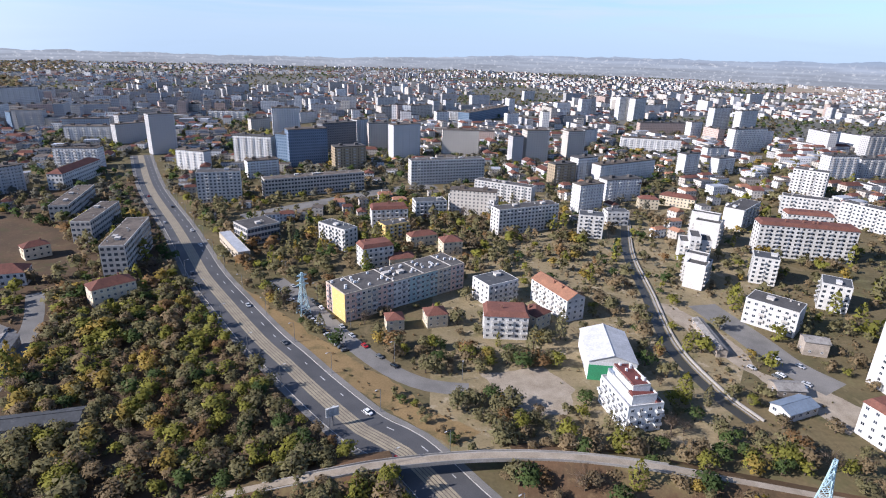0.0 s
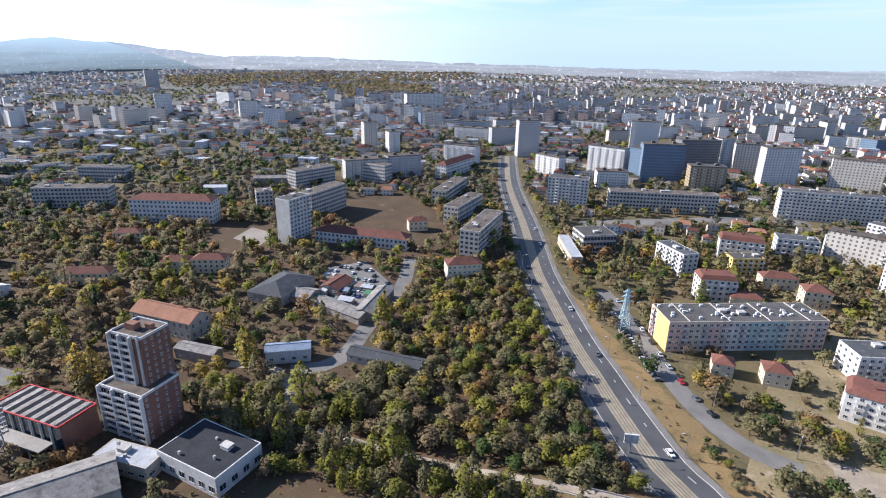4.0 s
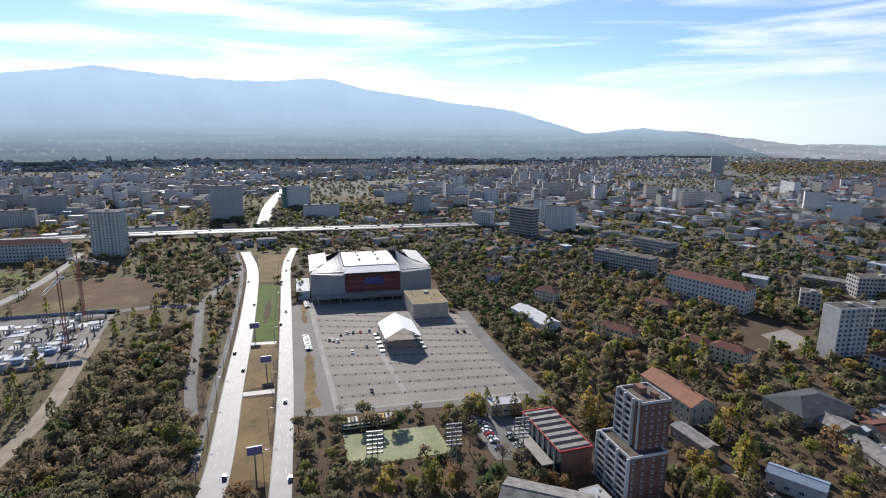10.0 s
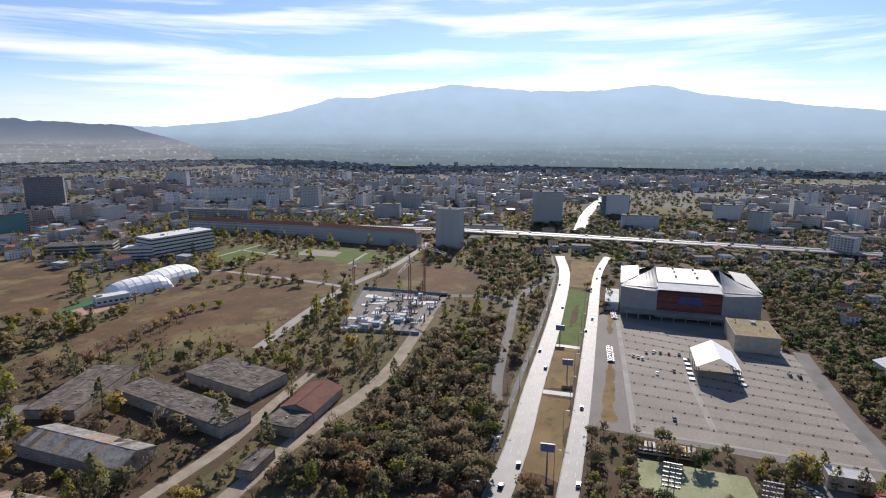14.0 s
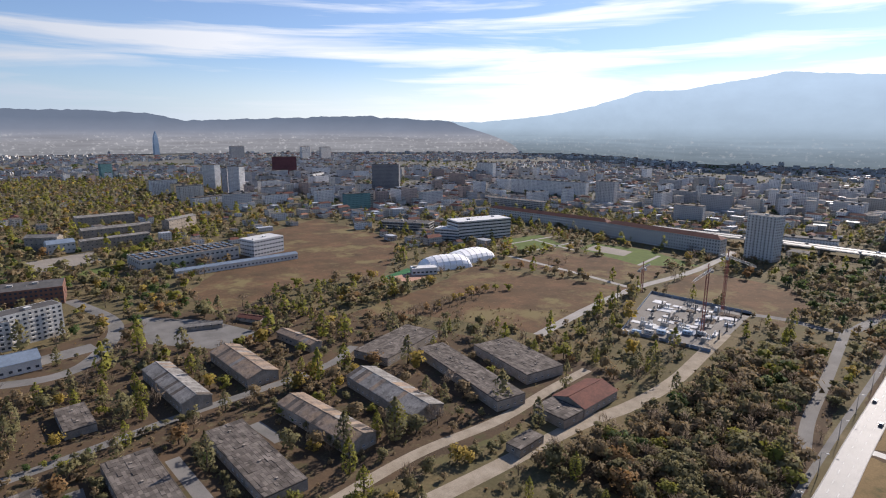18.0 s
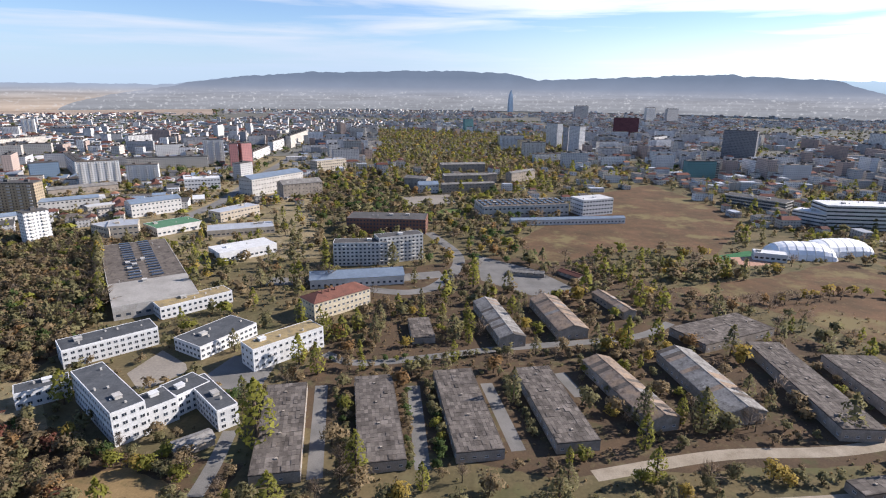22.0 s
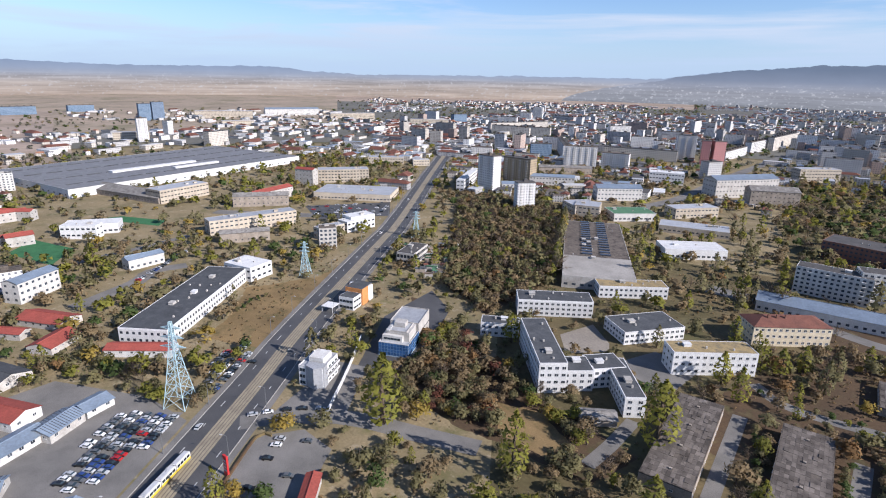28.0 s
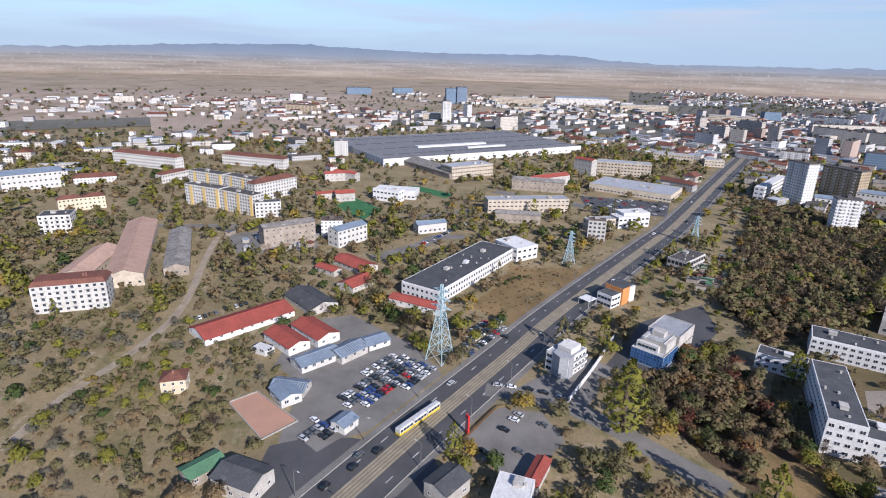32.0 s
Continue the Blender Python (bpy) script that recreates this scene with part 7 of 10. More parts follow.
def tent():
    top = thing("event_tent", "white open event tent on lattice legs", "tent", pose(-351.5, -16.5, 0, rz=13))
    RECTS.append((-351.5, -16.5, 13, 34, 26))
    s = Shape()
    for sg in (-1, 1):
        for i in range(6):
            x0, x1 = -15.6 + 5.2 * i, -10.4 + 5.2 * i
            f = [(x0, sg * 11.8, 8.6), (x1, sg * 11.8, 8.6), (x1, 0, 15), (x0, 0, 15)]
            s.poly(f if sg < 0 else f[::-1])
    part("canopy", s, ["tent_white"], top)
    s = Shape()
    s.poly([(-15.6, -11.8, 8.6), (-15.6, 11.8, 8.6), (-15.6, 0, 15)])
    part("back_sheet", s, ["tent_white"], top)
    for i in range(5):
        for sg in (-1, 1):
            s = Shape()
            x = -15 + 7.5 * i
            for a in (-0.5, 0.5):
                for b in (-0.5, 0.5):
                    s.bar((x + a, sg * 11.2 + b, 0), (x + a, sg * 11.2 + b, 8.8), 0.14)
            for k in range(8):
                s.bar((x - 0.5, sg * 11.2 - 0.5, k), (x + 0.5, sg * 11.2 - 0.5, k + 1), 0.09)
                s.bar((x - 0.5, sg * 11.2 + 0.5, k + 1), (x + 0.5, sg * 11.2 + 0.5, k), 0.09)
            s.box(x - 1.6, x + 1.6, sg * 13.4 - 1.6, sg * 13.4 + 1.6, 0, 0.9)
            part("leg", s, ["steel"], top)


def air_dome(x, y, rot, L, W, H):
    top = thing("air_dome", "white ribbed air dome over a sports court", "air dome", pose(x, y, 0, rz=rot), group="air domes")
    RECTS.append((x, y, rot, L, W))
    s = Shape()
    n, m = 16, 10
    def p(i, j):
        a, b = -1 + 2 * i / n, math.pi * j / m
        k = (1 - abs(a) ** 3.2) ** 0.45
        return (a * L / 2, -math.cos(b) * W / 2 * (0.72 + 0.28 * k), max(0, math.sin(b)) ** 0.8 * H * k)
    for i in range(n):
        for j in range(m):
            s.poly([p(i, j), p(i + 1, j), p(i + 1, j + 1), p(i, j + 1)])
    part("membrane", s, ["tent_white"], top)
    for i in range(2, n - 1, 2):
        s = Shape()
        for j in range(m):
            a, b = p(i, j), p(i, j + 1)
            s.bar((a[0], a[1] * 1.005, a[2] + 0.05), (b[0], b[1] * 1.005, b[2] + 0.05), 0.3)
        part("rib", s, ["arena_roof"], top)


def pylon(x, y, h, w, label="pale blue lattice power pylon", k="pylon_blue", arms=3):
    top = thing("power_pylon", label, "pylon", pose(x, y, 0, rz=40), group="power pylons")
    s = Shape()
    def half(z):
        t = z / h
        return w / 2 * (1 - t) ** 1.35 + 0.45
    lv = [h * q for q in (0, 0.16, 0.30, 0.42, 0.53, 0.62, 0.70, 0.78, 0.86, 0.93, 1.0)]
    for a, b in zip(lv, lv[1:]):
        p, q = half(a), half(b)
        c0 = [(p, p, a), (-p, p, a), (-p, -p, a), (p, -p, a)]
        c1 = [(q, q, b), (-q, q, b), (-q, -q, b), (q, -q, b)]
        for i in range(4):
            j = (i + 1) % 4
            s.bar(c0[i], c1[i], 0.26)
            s.bar(c0[i], c1[j], 0.13)
            s.bar(c0[j], c1[i], 0.13)
            s.bar(c1[i], c1[j], 0.13)
    part("tower", s, [k], top)
    for i in range(arms):
        z = h * (0.70 + 0.11 * i)
        sh = Shape()
        for sg in (-1, 1):
            tip = (sg * (4.6 - 0.5 * i) * h / 30, 0, z + 0.3)
            for yy in (-0.5, 0.5):
                sh.bar((0, yy, z), tip, 0.2)
                sh.bar((0, yy, z + 1.4), tip, 0.2)
        part("cross_arm", sh, [k], top)


def crane(x, y, h, rot, L=34, k="crane_red"):
    top = thing("tower_crane", "tower crane with a lattice mast and jib on the building site", "crane", pose(x, y, 0, rz=rot), group="tower cranes")
    s = Shape()
    n = int(h / 2.4)
    for i in range(n):
        z0, z1 = h * i / n, h * (i + 1) / n
        c = [(0.8, 0.8), (-0.8, 0.8), (-0.8, -0.8), (0.8, -0.8)]
        for j in range(4):
            s.bar((*c[j], z0), (*c[j], z1), 0.26)
            s.bar((*c[j], z0), (*c[(j + 1) % 4], z1), 0.14)
    part("mast", s, [k], top)
    for name, x0, x1 in (("jib", 0, L), ("counter_jib", 0, -10)):
        s = Shape()
        for yy in (-0.6, 0.6):
            s.bar((x0, yy, h), (x1, yy, h), 0.22)
        s.bar((x0, 0, h + 1.5), (x1, 0, h + 1.3), 0.22)
        m = int(abs(x1 - x0) / 2)
        for i in range(m):
            a, b = x0 + (x1 - x0) * i / m, x0 + (x1 - x0) * (i + 1) / m
            s.bar((a, -0.6, h), (b, 0, h + 1.4), 0.12)
            s.bar((a, 0.6, h), (b, 0, h + 1.4), 0.12)
        part(name, s, ["paint"], top)
    s = Shape()
    s.bar((0, 0, h), (0, 0, h + 6), 0.5)
    s.bar((0, 0, h + 6), (L * 0.7, 0, h + 1.4), 0.1)
    s.bar((0, 0, h + 6), (-9, 0, h + 1.4), 0.1)
    part("apex", s, [k], top)
    s = Shape()
    s.box(-10, -7.5, -1.2, 1.2, h - 1.8, h - 0.2, 0, True)
    part("counterweight", s, ["concrete"], top)
    s = Shape()
    s.box(0.4, 2.2, -2.2, -0.7, h - 2.0, h - 0.1, 0, True)
    part("cab", s, ["frame_white"], top)


def mast(x, y, h, rot, panel_w=6.5, panel_h=9):
    """A stadium floodlight."""
    top = thing("floodlight_mast", "steel floodlight mast with a wide lamp rack", "floodlight", pose(x, y, 0, rz=rot), group="floodlights")
    s = Shape()
    for a in (-1, 1):
        s.bar((a * 1.5, 0, 0), (a * 0.8, 0, h), 0.35)
    for i in range(8):
        z0, z1 = h * i / 8, h * (i + 1) / 8
        s.bar((-1.5 + 0.7 * i / 8, 0, z0), (1.5 - 0.7 * (i + 1) / 8, 0, z1), 0.16)
    part("pole", s, ["steel"], top)
    for i in range(6):
        s = Shape()
        z = h - panel_h + panel_h * i / 5
        s.bar((-panel_w / 2, -0.4, z), (panel_w / 2, -0.4, z), 0.2)
        part("rack_bar", s, ["steel"], top)
    for i in range(2):
        s = Shape()
        s.bar(((i * 2 - 1) * panel_w / 2, -0.4, h - panel_h), ((i * 2 - 1) * panel_w / 2, -0.4, h), 0.2)
        part("rack_upright", s, ["steel"], top)
    for i in range(6):
        for j in range(6):
            s = Shape()
            cx, cz = -panel_w / 2 + (j + 0.5) * panel_w / 6, h - panel_h + panel_h * i / 5
            s.box(cx - 0.38, cx + 0.38, -1.0, -0.4, cz - 0.35, cz + 0.4, 0, True)
            part("lamp", s, ["steel"], top)


def billboard(x, y, rot, h=11, w=6.0, k="sign_purple"):
    top = thing("billboard", "roadside billboard with a purple panel on one post", "billboard", pose(x, y, 0, rz=rot), group="billboards")
    s = Shape()
    s.tube(0, 0, 0, h - 3, 0.35, 0.3)
    part("post", s, ["steel"], top)
    s = Shape()
    s.box(-w / 2, w / 2, -0.3, 0.3, h - 3.4, h, 0, True)
    part("panel", s, [k], top)
    s = Shape()
    for q in ((-w / 2 - 0.1, w / 2 + 0.1, h, h + 0.15), (-w / 2 - 0.1, w / 2 + 0.1, h - 3.55, h - 3.4)):
        s.box(q[0], q[1], -0.4, 0.4, q[2], q[3], 0, True)
    part("frame", s, ["frame_white"], top)


arena()
tent()
for ends in ([(-257, -473), (-313, -469), (-285, -471)], [(-297, -480), (-358, -491), (-327, -482)]):
    p, q = Vector(ends[0]), Vector(ends[1])
    d = (q - p).normalized()
    n = Vector((-d.y, d.x))
    n = n if n.dot(p) > 0 else -n
    c = (p + q) / 2 + n * 13
    air_dome(c.x, c.y, math.degrees(math.atan2(d.y, d.x)), (q - p).length, 28, 13)
for (x, y), h, w in zip([[(-74, 271)][0]] + [(231, -56), (344, -176), (372, -299)] + [(118, 135)], (24, 39, 25, 24, 27), (5, 9, 6, 6, 6)):
    pylon(x, y, h, w)
CR = [(-341, -226), (-405, -253), (-389, -319)]
crane(CR[0][0], CR[0][1], 45, 20)
crane(CR[1][0], CR[1][1], 43, 65)
crane(CR[2][0], CR[2][1], 22, 200, 16)
for (x, y), h in zip([(-197, -19), (-202, 12), (-212, 41)], (24, 24, 21)):
    mast(x, y, h, 100)
for x, y in [(-208, -69), (-301, -90), (-357, -113)]:
    billboard(x, y, 108)
billboard(-40, 178, 30, 8, 5, "paint")


def building_site():
    S = [(-297, -258), (-395, -313), (-415, -235), (-318, -203)]
    s0 = np.array(S, float)
    def at(u, v):
        return s0[0] * (1 - u) * (1 - v) + s0[1] * u * (1 - v) + s0[2] * u * v + s0[3] * (1 - u) * v
    rot = math.degrees(math.atan2(*(s0[3] - s0[0])[::-1]))
    rnd = random.Random(5)
    # poured slabs, and dark slabs that stand for open pits
    for i in range(30):
        u, v = rnd.uniform(0.16, 0.86), rnd.uniform(0.12, 0.9)
        x, y = at(u, v)
        a, b = rnd.uniform(5, 14), rnd.uniform(4, 9)
        pit = i % 3 == 0
        s = Shape()
        s.box(-a / 2, a / 2, -b / 2, b / 2, 0, 0.25 + 0.012 * i)
        slab = part("pit_cover" if pit else "floor_slab", s, ["bark" if pit else "wall_snow"], None, m=pose(x, y, 0.03, rz=rot + rnd.uniform(-2, 2)))
        tagged(slab, "dark flat slab standing for an open foundation pit" if pit else "pale poured concrete floor slab on the building site", "pit" if pit else "slab", "poured slabs")
    for i in range(46):
        u, v = rnd.uniform(0.1, 0.9), rnd.uniform(0.15, 0.95)
        x, y = at(u, v)
        h = rnd.choice((0.5, 0.9, 1.4, 3.2))
        a, b = rnd.uniform(2, 9), rnd.uniform(1.5, 5)
        top = thing("concrete_foundation", "pale raw concrete foundation block on the building site", "foundation", pose(x, y, 0.03, rz=rot + rnd.choice((0, 90))), group="foundations")
        s = Shape()
        s.box(-a / 2, a / 2, -b / 2, b / 2, 0, h)
        for k in range(rnd.choice((0, 2, 3))):
            s.box(-a / 2 + k * 1.6, -a / 2 + k * 1.6 + 0.6, -0.3, 0.3, h, h + 2.6)
        part("block", s, ["wall_snow" if rnd.random() < 0.45 else "concrete"], top)
    for i in range(34):
        u, v = 0.15 + 0.7 * ((i * 7) % 12) / 11, 0.55 + 0.4 * (i % 3) / 2
        x, y = at(u, v)
        top = thing("concrete_column", "raw concrete column of the new building", "column", pose(x, y, 0.03, rz=rot), group="site columns")
        s = Shape()
        s.box(-0.4, 0.4, -0.4, 0.4, 0, 6.5)
        s.box(-0.7, 0.7, -0.7, 0.7, 0, 0.5)
        part("shaft", s, ["concrete"], top)
    # hoarding along the near edges
    for a, b in ((0, 1), (1, 2), (0, 3)):
        top = thing("site_fence", "grey-blue site hoarding of sheet panels", "fence", pose(0, 0, 0))
        n = int(np.linalg.norm(s0[b] - s0[a]) / 6)
        for k in range(n):
            p, q = s0[a] + (s0[b] - s0[a]) * k / n, s0[a] + (s0[b] - s0[a]) * (k + 0.96) / n
            s = Shape()
            d = (q - p) / np.linalg.norm(q - p)
            e = np.array([-d[1], d[0]]) * 0.08
            s.poly([(*(p - e), 0), (*(q - e), 0), (*(q - e), 2.2), (*(p - e), 2.2)])
            s.poly([(*(q + e), 0), (*(p + e), 0), (*(p + e), 2.2), (*(q + e), 2.2)])
            s.poly([(*(p - e), 2.2), (*(q - e), 2.2), (*(q + e), 2.2), (*(p + e), 2.2)])
            part("panel", s, ["roof_blue_metal"], top)
    for k in range(7):
        x, y = at(-0.02 + 0.05 * k, 0.05 + 0.12 * k)
        top = thing("site_cabin", "blue-grey site cabin container", "container", pose(x, y, 0, rz=rot), group="site cabins")
        s = Shape()
        s.box(-3, 3, -1.25, 1.25, 0.15, 2.75, 0, True)
        part("body", s, ["wall_blue" if k % 2 else "wall_white"], top)
        part("window", window_mesh(1.2, 1.0), None, top, m=pose(-1, -1.25, 1.1))
        part("window", window_mesh(1.2, 1.0), None, top, m=pose(1.4, -1.25, 1.1))


building_site()


# ---- mountains and far hills ----
HILLS = [(0, -0.95), (11, -1.3), (20, -1.32), (32, -1.25), (42, -1.1), (49, -0.87), (56.8, -0.95), (62.4, -0.2), (68.8, 0.31), (74, -0.25), (81.2, 1.9), (87.8, 2.7), (95.2, 3.75), (100, 4.75), (106, 4.3), (111.5, 4.38),
         (116, 4.8), (119.3, 5.0), (127.4, 3.7), (130.5, 3.75), (135, 2.4), (138.8, 1.6), (145, 0.88), (150, 0.92), (157, 1.4), (164, 1.2), (173.9, 0.8), (177, 1.43), (183, 1.62), (190, 1.45), (196, 1.3), (203, 0.75), (208, 0.05),
         (222, 0.03), (238, -0.1), (245, 0.46), (259, 0.33), (271, 0.74), (283, 0.34), (289, -0.04), (300, -0.3), (324, -0.14), (335, -0.42), (344, -0.43), (354, -0.6), (360, -0.95)]


def haze_mat(name, stops, top, streak=0.16, specks=0.0, speck_tone=(0.5, 0.52, 0.54)):
    """The far distance, pale with haze: a plain glowing backdrop, streaked below the hills by far fields and roofs."""
    m = bpy.data.materials.new(name)
    m.use_nodes = True
    nodes, links = m.node_tree.nodes, m.node_tree.links
    nodes.clear()
    geo = nodes.new("ShaderNodeNewGeometry")
    sep = nodes.new("ShaderNodeSeparateXYZ")
    links.new(geo.outputs["Position"], sep.inputs["Vector"])

    def spread(value, lo, hi, to_lo, to_hi):
        r = nodes.new("ShaderNodeMapRange")
        for key, v in (("From Min", lo), ("From Max", hi), ("To Min", to_lo), ("To Max", to_hi)):
            r.inputs[key].default_value = v
        links.new(value, r.inputs["Value"])
        return r.outputs["Result"]

    def texture(scale, stretch, detail, rough):
        w = nodes.new("ShaderNodeMapping")
        w.inputs["Scale"].default_value = (1, 1, stretch)
        n = nodes.new("ShaderNodeTexNoise")
        n.inputs["Scale"].default_value, n.inputs["Detail"].default_value, n.inputs["Roughness"].default_value = scale, detail, rough
        links.new(geo.outputs["Position"], w.inputs["Vector"])
        links.new(w.outputs["Vector"], n.inputs["Vector"])
        return n.outputs["Fac"]

    def times(a, b):
        n = nodes.new("ShaderNodeMath")
        n.operation = "MULTIPLY"
        links.new(a, n.inputs[0])
        links.new(b, n.inputs[1])
        return n.outputs[0]
    # distance haze is painted here: emitted colour set by height
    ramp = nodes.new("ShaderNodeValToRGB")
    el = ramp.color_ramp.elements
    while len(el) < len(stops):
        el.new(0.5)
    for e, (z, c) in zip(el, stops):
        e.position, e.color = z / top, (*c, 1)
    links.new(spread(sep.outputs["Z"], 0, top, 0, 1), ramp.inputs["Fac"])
    # folds of the hills
    hue = nodes.new("ShaderNodeHueSaturation")
    links.new(spread(texture(0.0055, 2.2, 9.0, 0.66), 0.3, 0.7, 0.95, 1.05), hue.inputs["Value"])
    links.new(ramp.outputs["Color"], hue.inputs["Color"])
    # level bands of fields, fading out at the foot of the hills
    low_part = spread(sep.outputs["Z"], 92, 128, 1, 0)
    bands = nodes.new("ShaderNodeHueSaturation")
    links.new(spread(texture(0.0022, 26.0, 6.0, 0.6), 0.34, 0.66, 1 - streak, 1 + streak), bands.inputs["Value"])
    links.new(low_part, bands.inputs["Fac"])
    links.new(hue.outputs["Color"], bands.inputs["Color"])
    town = nodes.new("ShaderNodeMix")
    town.data_type = "RGBA"
    town.inputs["B"].default_value = (*speck_tone, 1)
    links.new(times(spread(texture(0.045, 1.6, 3.0, 0.7), 0.56, 0.72, 0, specks), low_part), town.inputs["Factor"])
    links.new(bands.outputs["Color"], town.inputs["A"])
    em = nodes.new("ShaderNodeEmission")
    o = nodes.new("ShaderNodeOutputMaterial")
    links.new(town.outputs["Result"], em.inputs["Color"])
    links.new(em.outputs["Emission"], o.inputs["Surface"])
    return m


def massif_edge(a):
    """How far off the mountain's foot lies: nearer in the middle than at its ends."""
    def ease(t):
        t = min(1, max(0, t))
        return t * t * (3 - 2 * t)
    return 3700 - 1000 * ease((a - 62) / 18) * ease((141 - a) / 18)


def ridge(name, a0, a1, radius, gain, drop, material, label, rough=0.06, seed=0, ends=True):
    s = Shape()
    n = int((a1 - a0) * 6)
    xs, ys = [h[0] for h in HILLS], [h[1] for h in HILLS]
    for i in range(n + 1):
        a = a0 + (a1 - a0) * i / n
        e = np.interp(a % 360, xs, ys) * gain - drop + rough * noise.noise((a * 0.35, seed, 0)) + rough * 0.8 * noise.noise((a * 1.1, seed, 3)) + rough * 0.4 * noise.noise((a * 2.6, seed, 7)) + rough * 0.12 * noise.noise((a * 6.3, seed, 9))
        fade = min(1, i / 44, (n - i) / 60) if ends else 1
        far_off = radius or massif_edge(a)
        h = max(2, EYE[2] + far_off * math.tan(radians(e)))
        x, y = -math.sin(radians(a)) * far_off, math.cos(radians(a)) * far_off
        s.v += [(x, y, -5), (x, y, h * fade ** 0.6)]
    for i in range(n):
        s.f.append((2 * i, 2 * i + 1, 2 * i + 3, 2 * i + 2))
    s.m, s.uv = [0] * len(s.f), [None] * len(s.f)
    tagged(part(name, s, [material]), label, "mountain", kind="structure")


EDGE = 3700.0
# haze tones differ by direction; the massif, towards the sun, glows palest
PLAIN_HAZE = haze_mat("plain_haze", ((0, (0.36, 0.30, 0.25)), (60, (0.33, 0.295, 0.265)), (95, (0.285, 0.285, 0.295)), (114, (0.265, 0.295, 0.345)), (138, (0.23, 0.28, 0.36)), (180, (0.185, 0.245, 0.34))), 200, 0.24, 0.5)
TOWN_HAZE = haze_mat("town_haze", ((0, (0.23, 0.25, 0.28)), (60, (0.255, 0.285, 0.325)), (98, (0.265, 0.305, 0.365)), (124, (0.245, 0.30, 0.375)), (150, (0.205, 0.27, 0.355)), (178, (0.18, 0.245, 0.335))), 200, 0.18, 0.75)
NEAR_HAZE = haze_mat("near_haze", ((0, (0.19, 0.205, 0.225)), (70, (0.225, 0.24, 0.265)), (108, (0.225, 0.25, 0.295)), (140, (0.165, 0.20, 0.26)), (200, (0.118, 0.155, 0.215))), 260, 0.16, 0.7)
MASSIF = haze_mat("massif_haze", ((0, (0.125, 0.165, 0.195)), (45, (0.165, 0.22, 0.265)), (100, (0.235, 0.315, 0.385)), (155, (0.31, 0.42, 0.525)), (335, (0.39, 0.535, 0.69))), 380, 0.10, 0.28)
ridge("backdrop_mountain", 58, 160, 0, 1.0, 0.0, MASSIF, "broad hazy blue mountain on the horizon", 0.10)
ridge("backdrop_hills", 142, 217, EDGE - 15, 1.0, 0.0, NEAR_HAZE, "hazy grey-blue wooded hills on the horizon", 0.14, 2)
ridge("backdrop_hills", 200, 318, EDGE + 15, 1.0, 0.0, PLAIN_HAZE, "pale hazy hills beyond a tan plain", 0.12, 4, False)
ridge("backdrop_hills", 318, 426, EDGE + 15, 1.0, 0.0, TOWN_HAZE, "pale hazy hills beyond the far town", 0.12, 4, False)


# ---- far town ----
def sector(a):
    """Share of tall blocks, density and end of the town, by compass angle."""
    if a > 318 or a < 44:
        return 0.34, 1.0, 4650
    if a < 72:
        return 0.16, 0.75, 4650
    if a < 150:
        return 0.30, 0.85, 4300
    if a < 204:
        return 0.36, 1.0, 3700
    if a < 236:
        return 0.10, 0.85, 3300
    if a < 262:
        return 0.03, 0.30, 2300
    return 0.02, 0.22, 2000


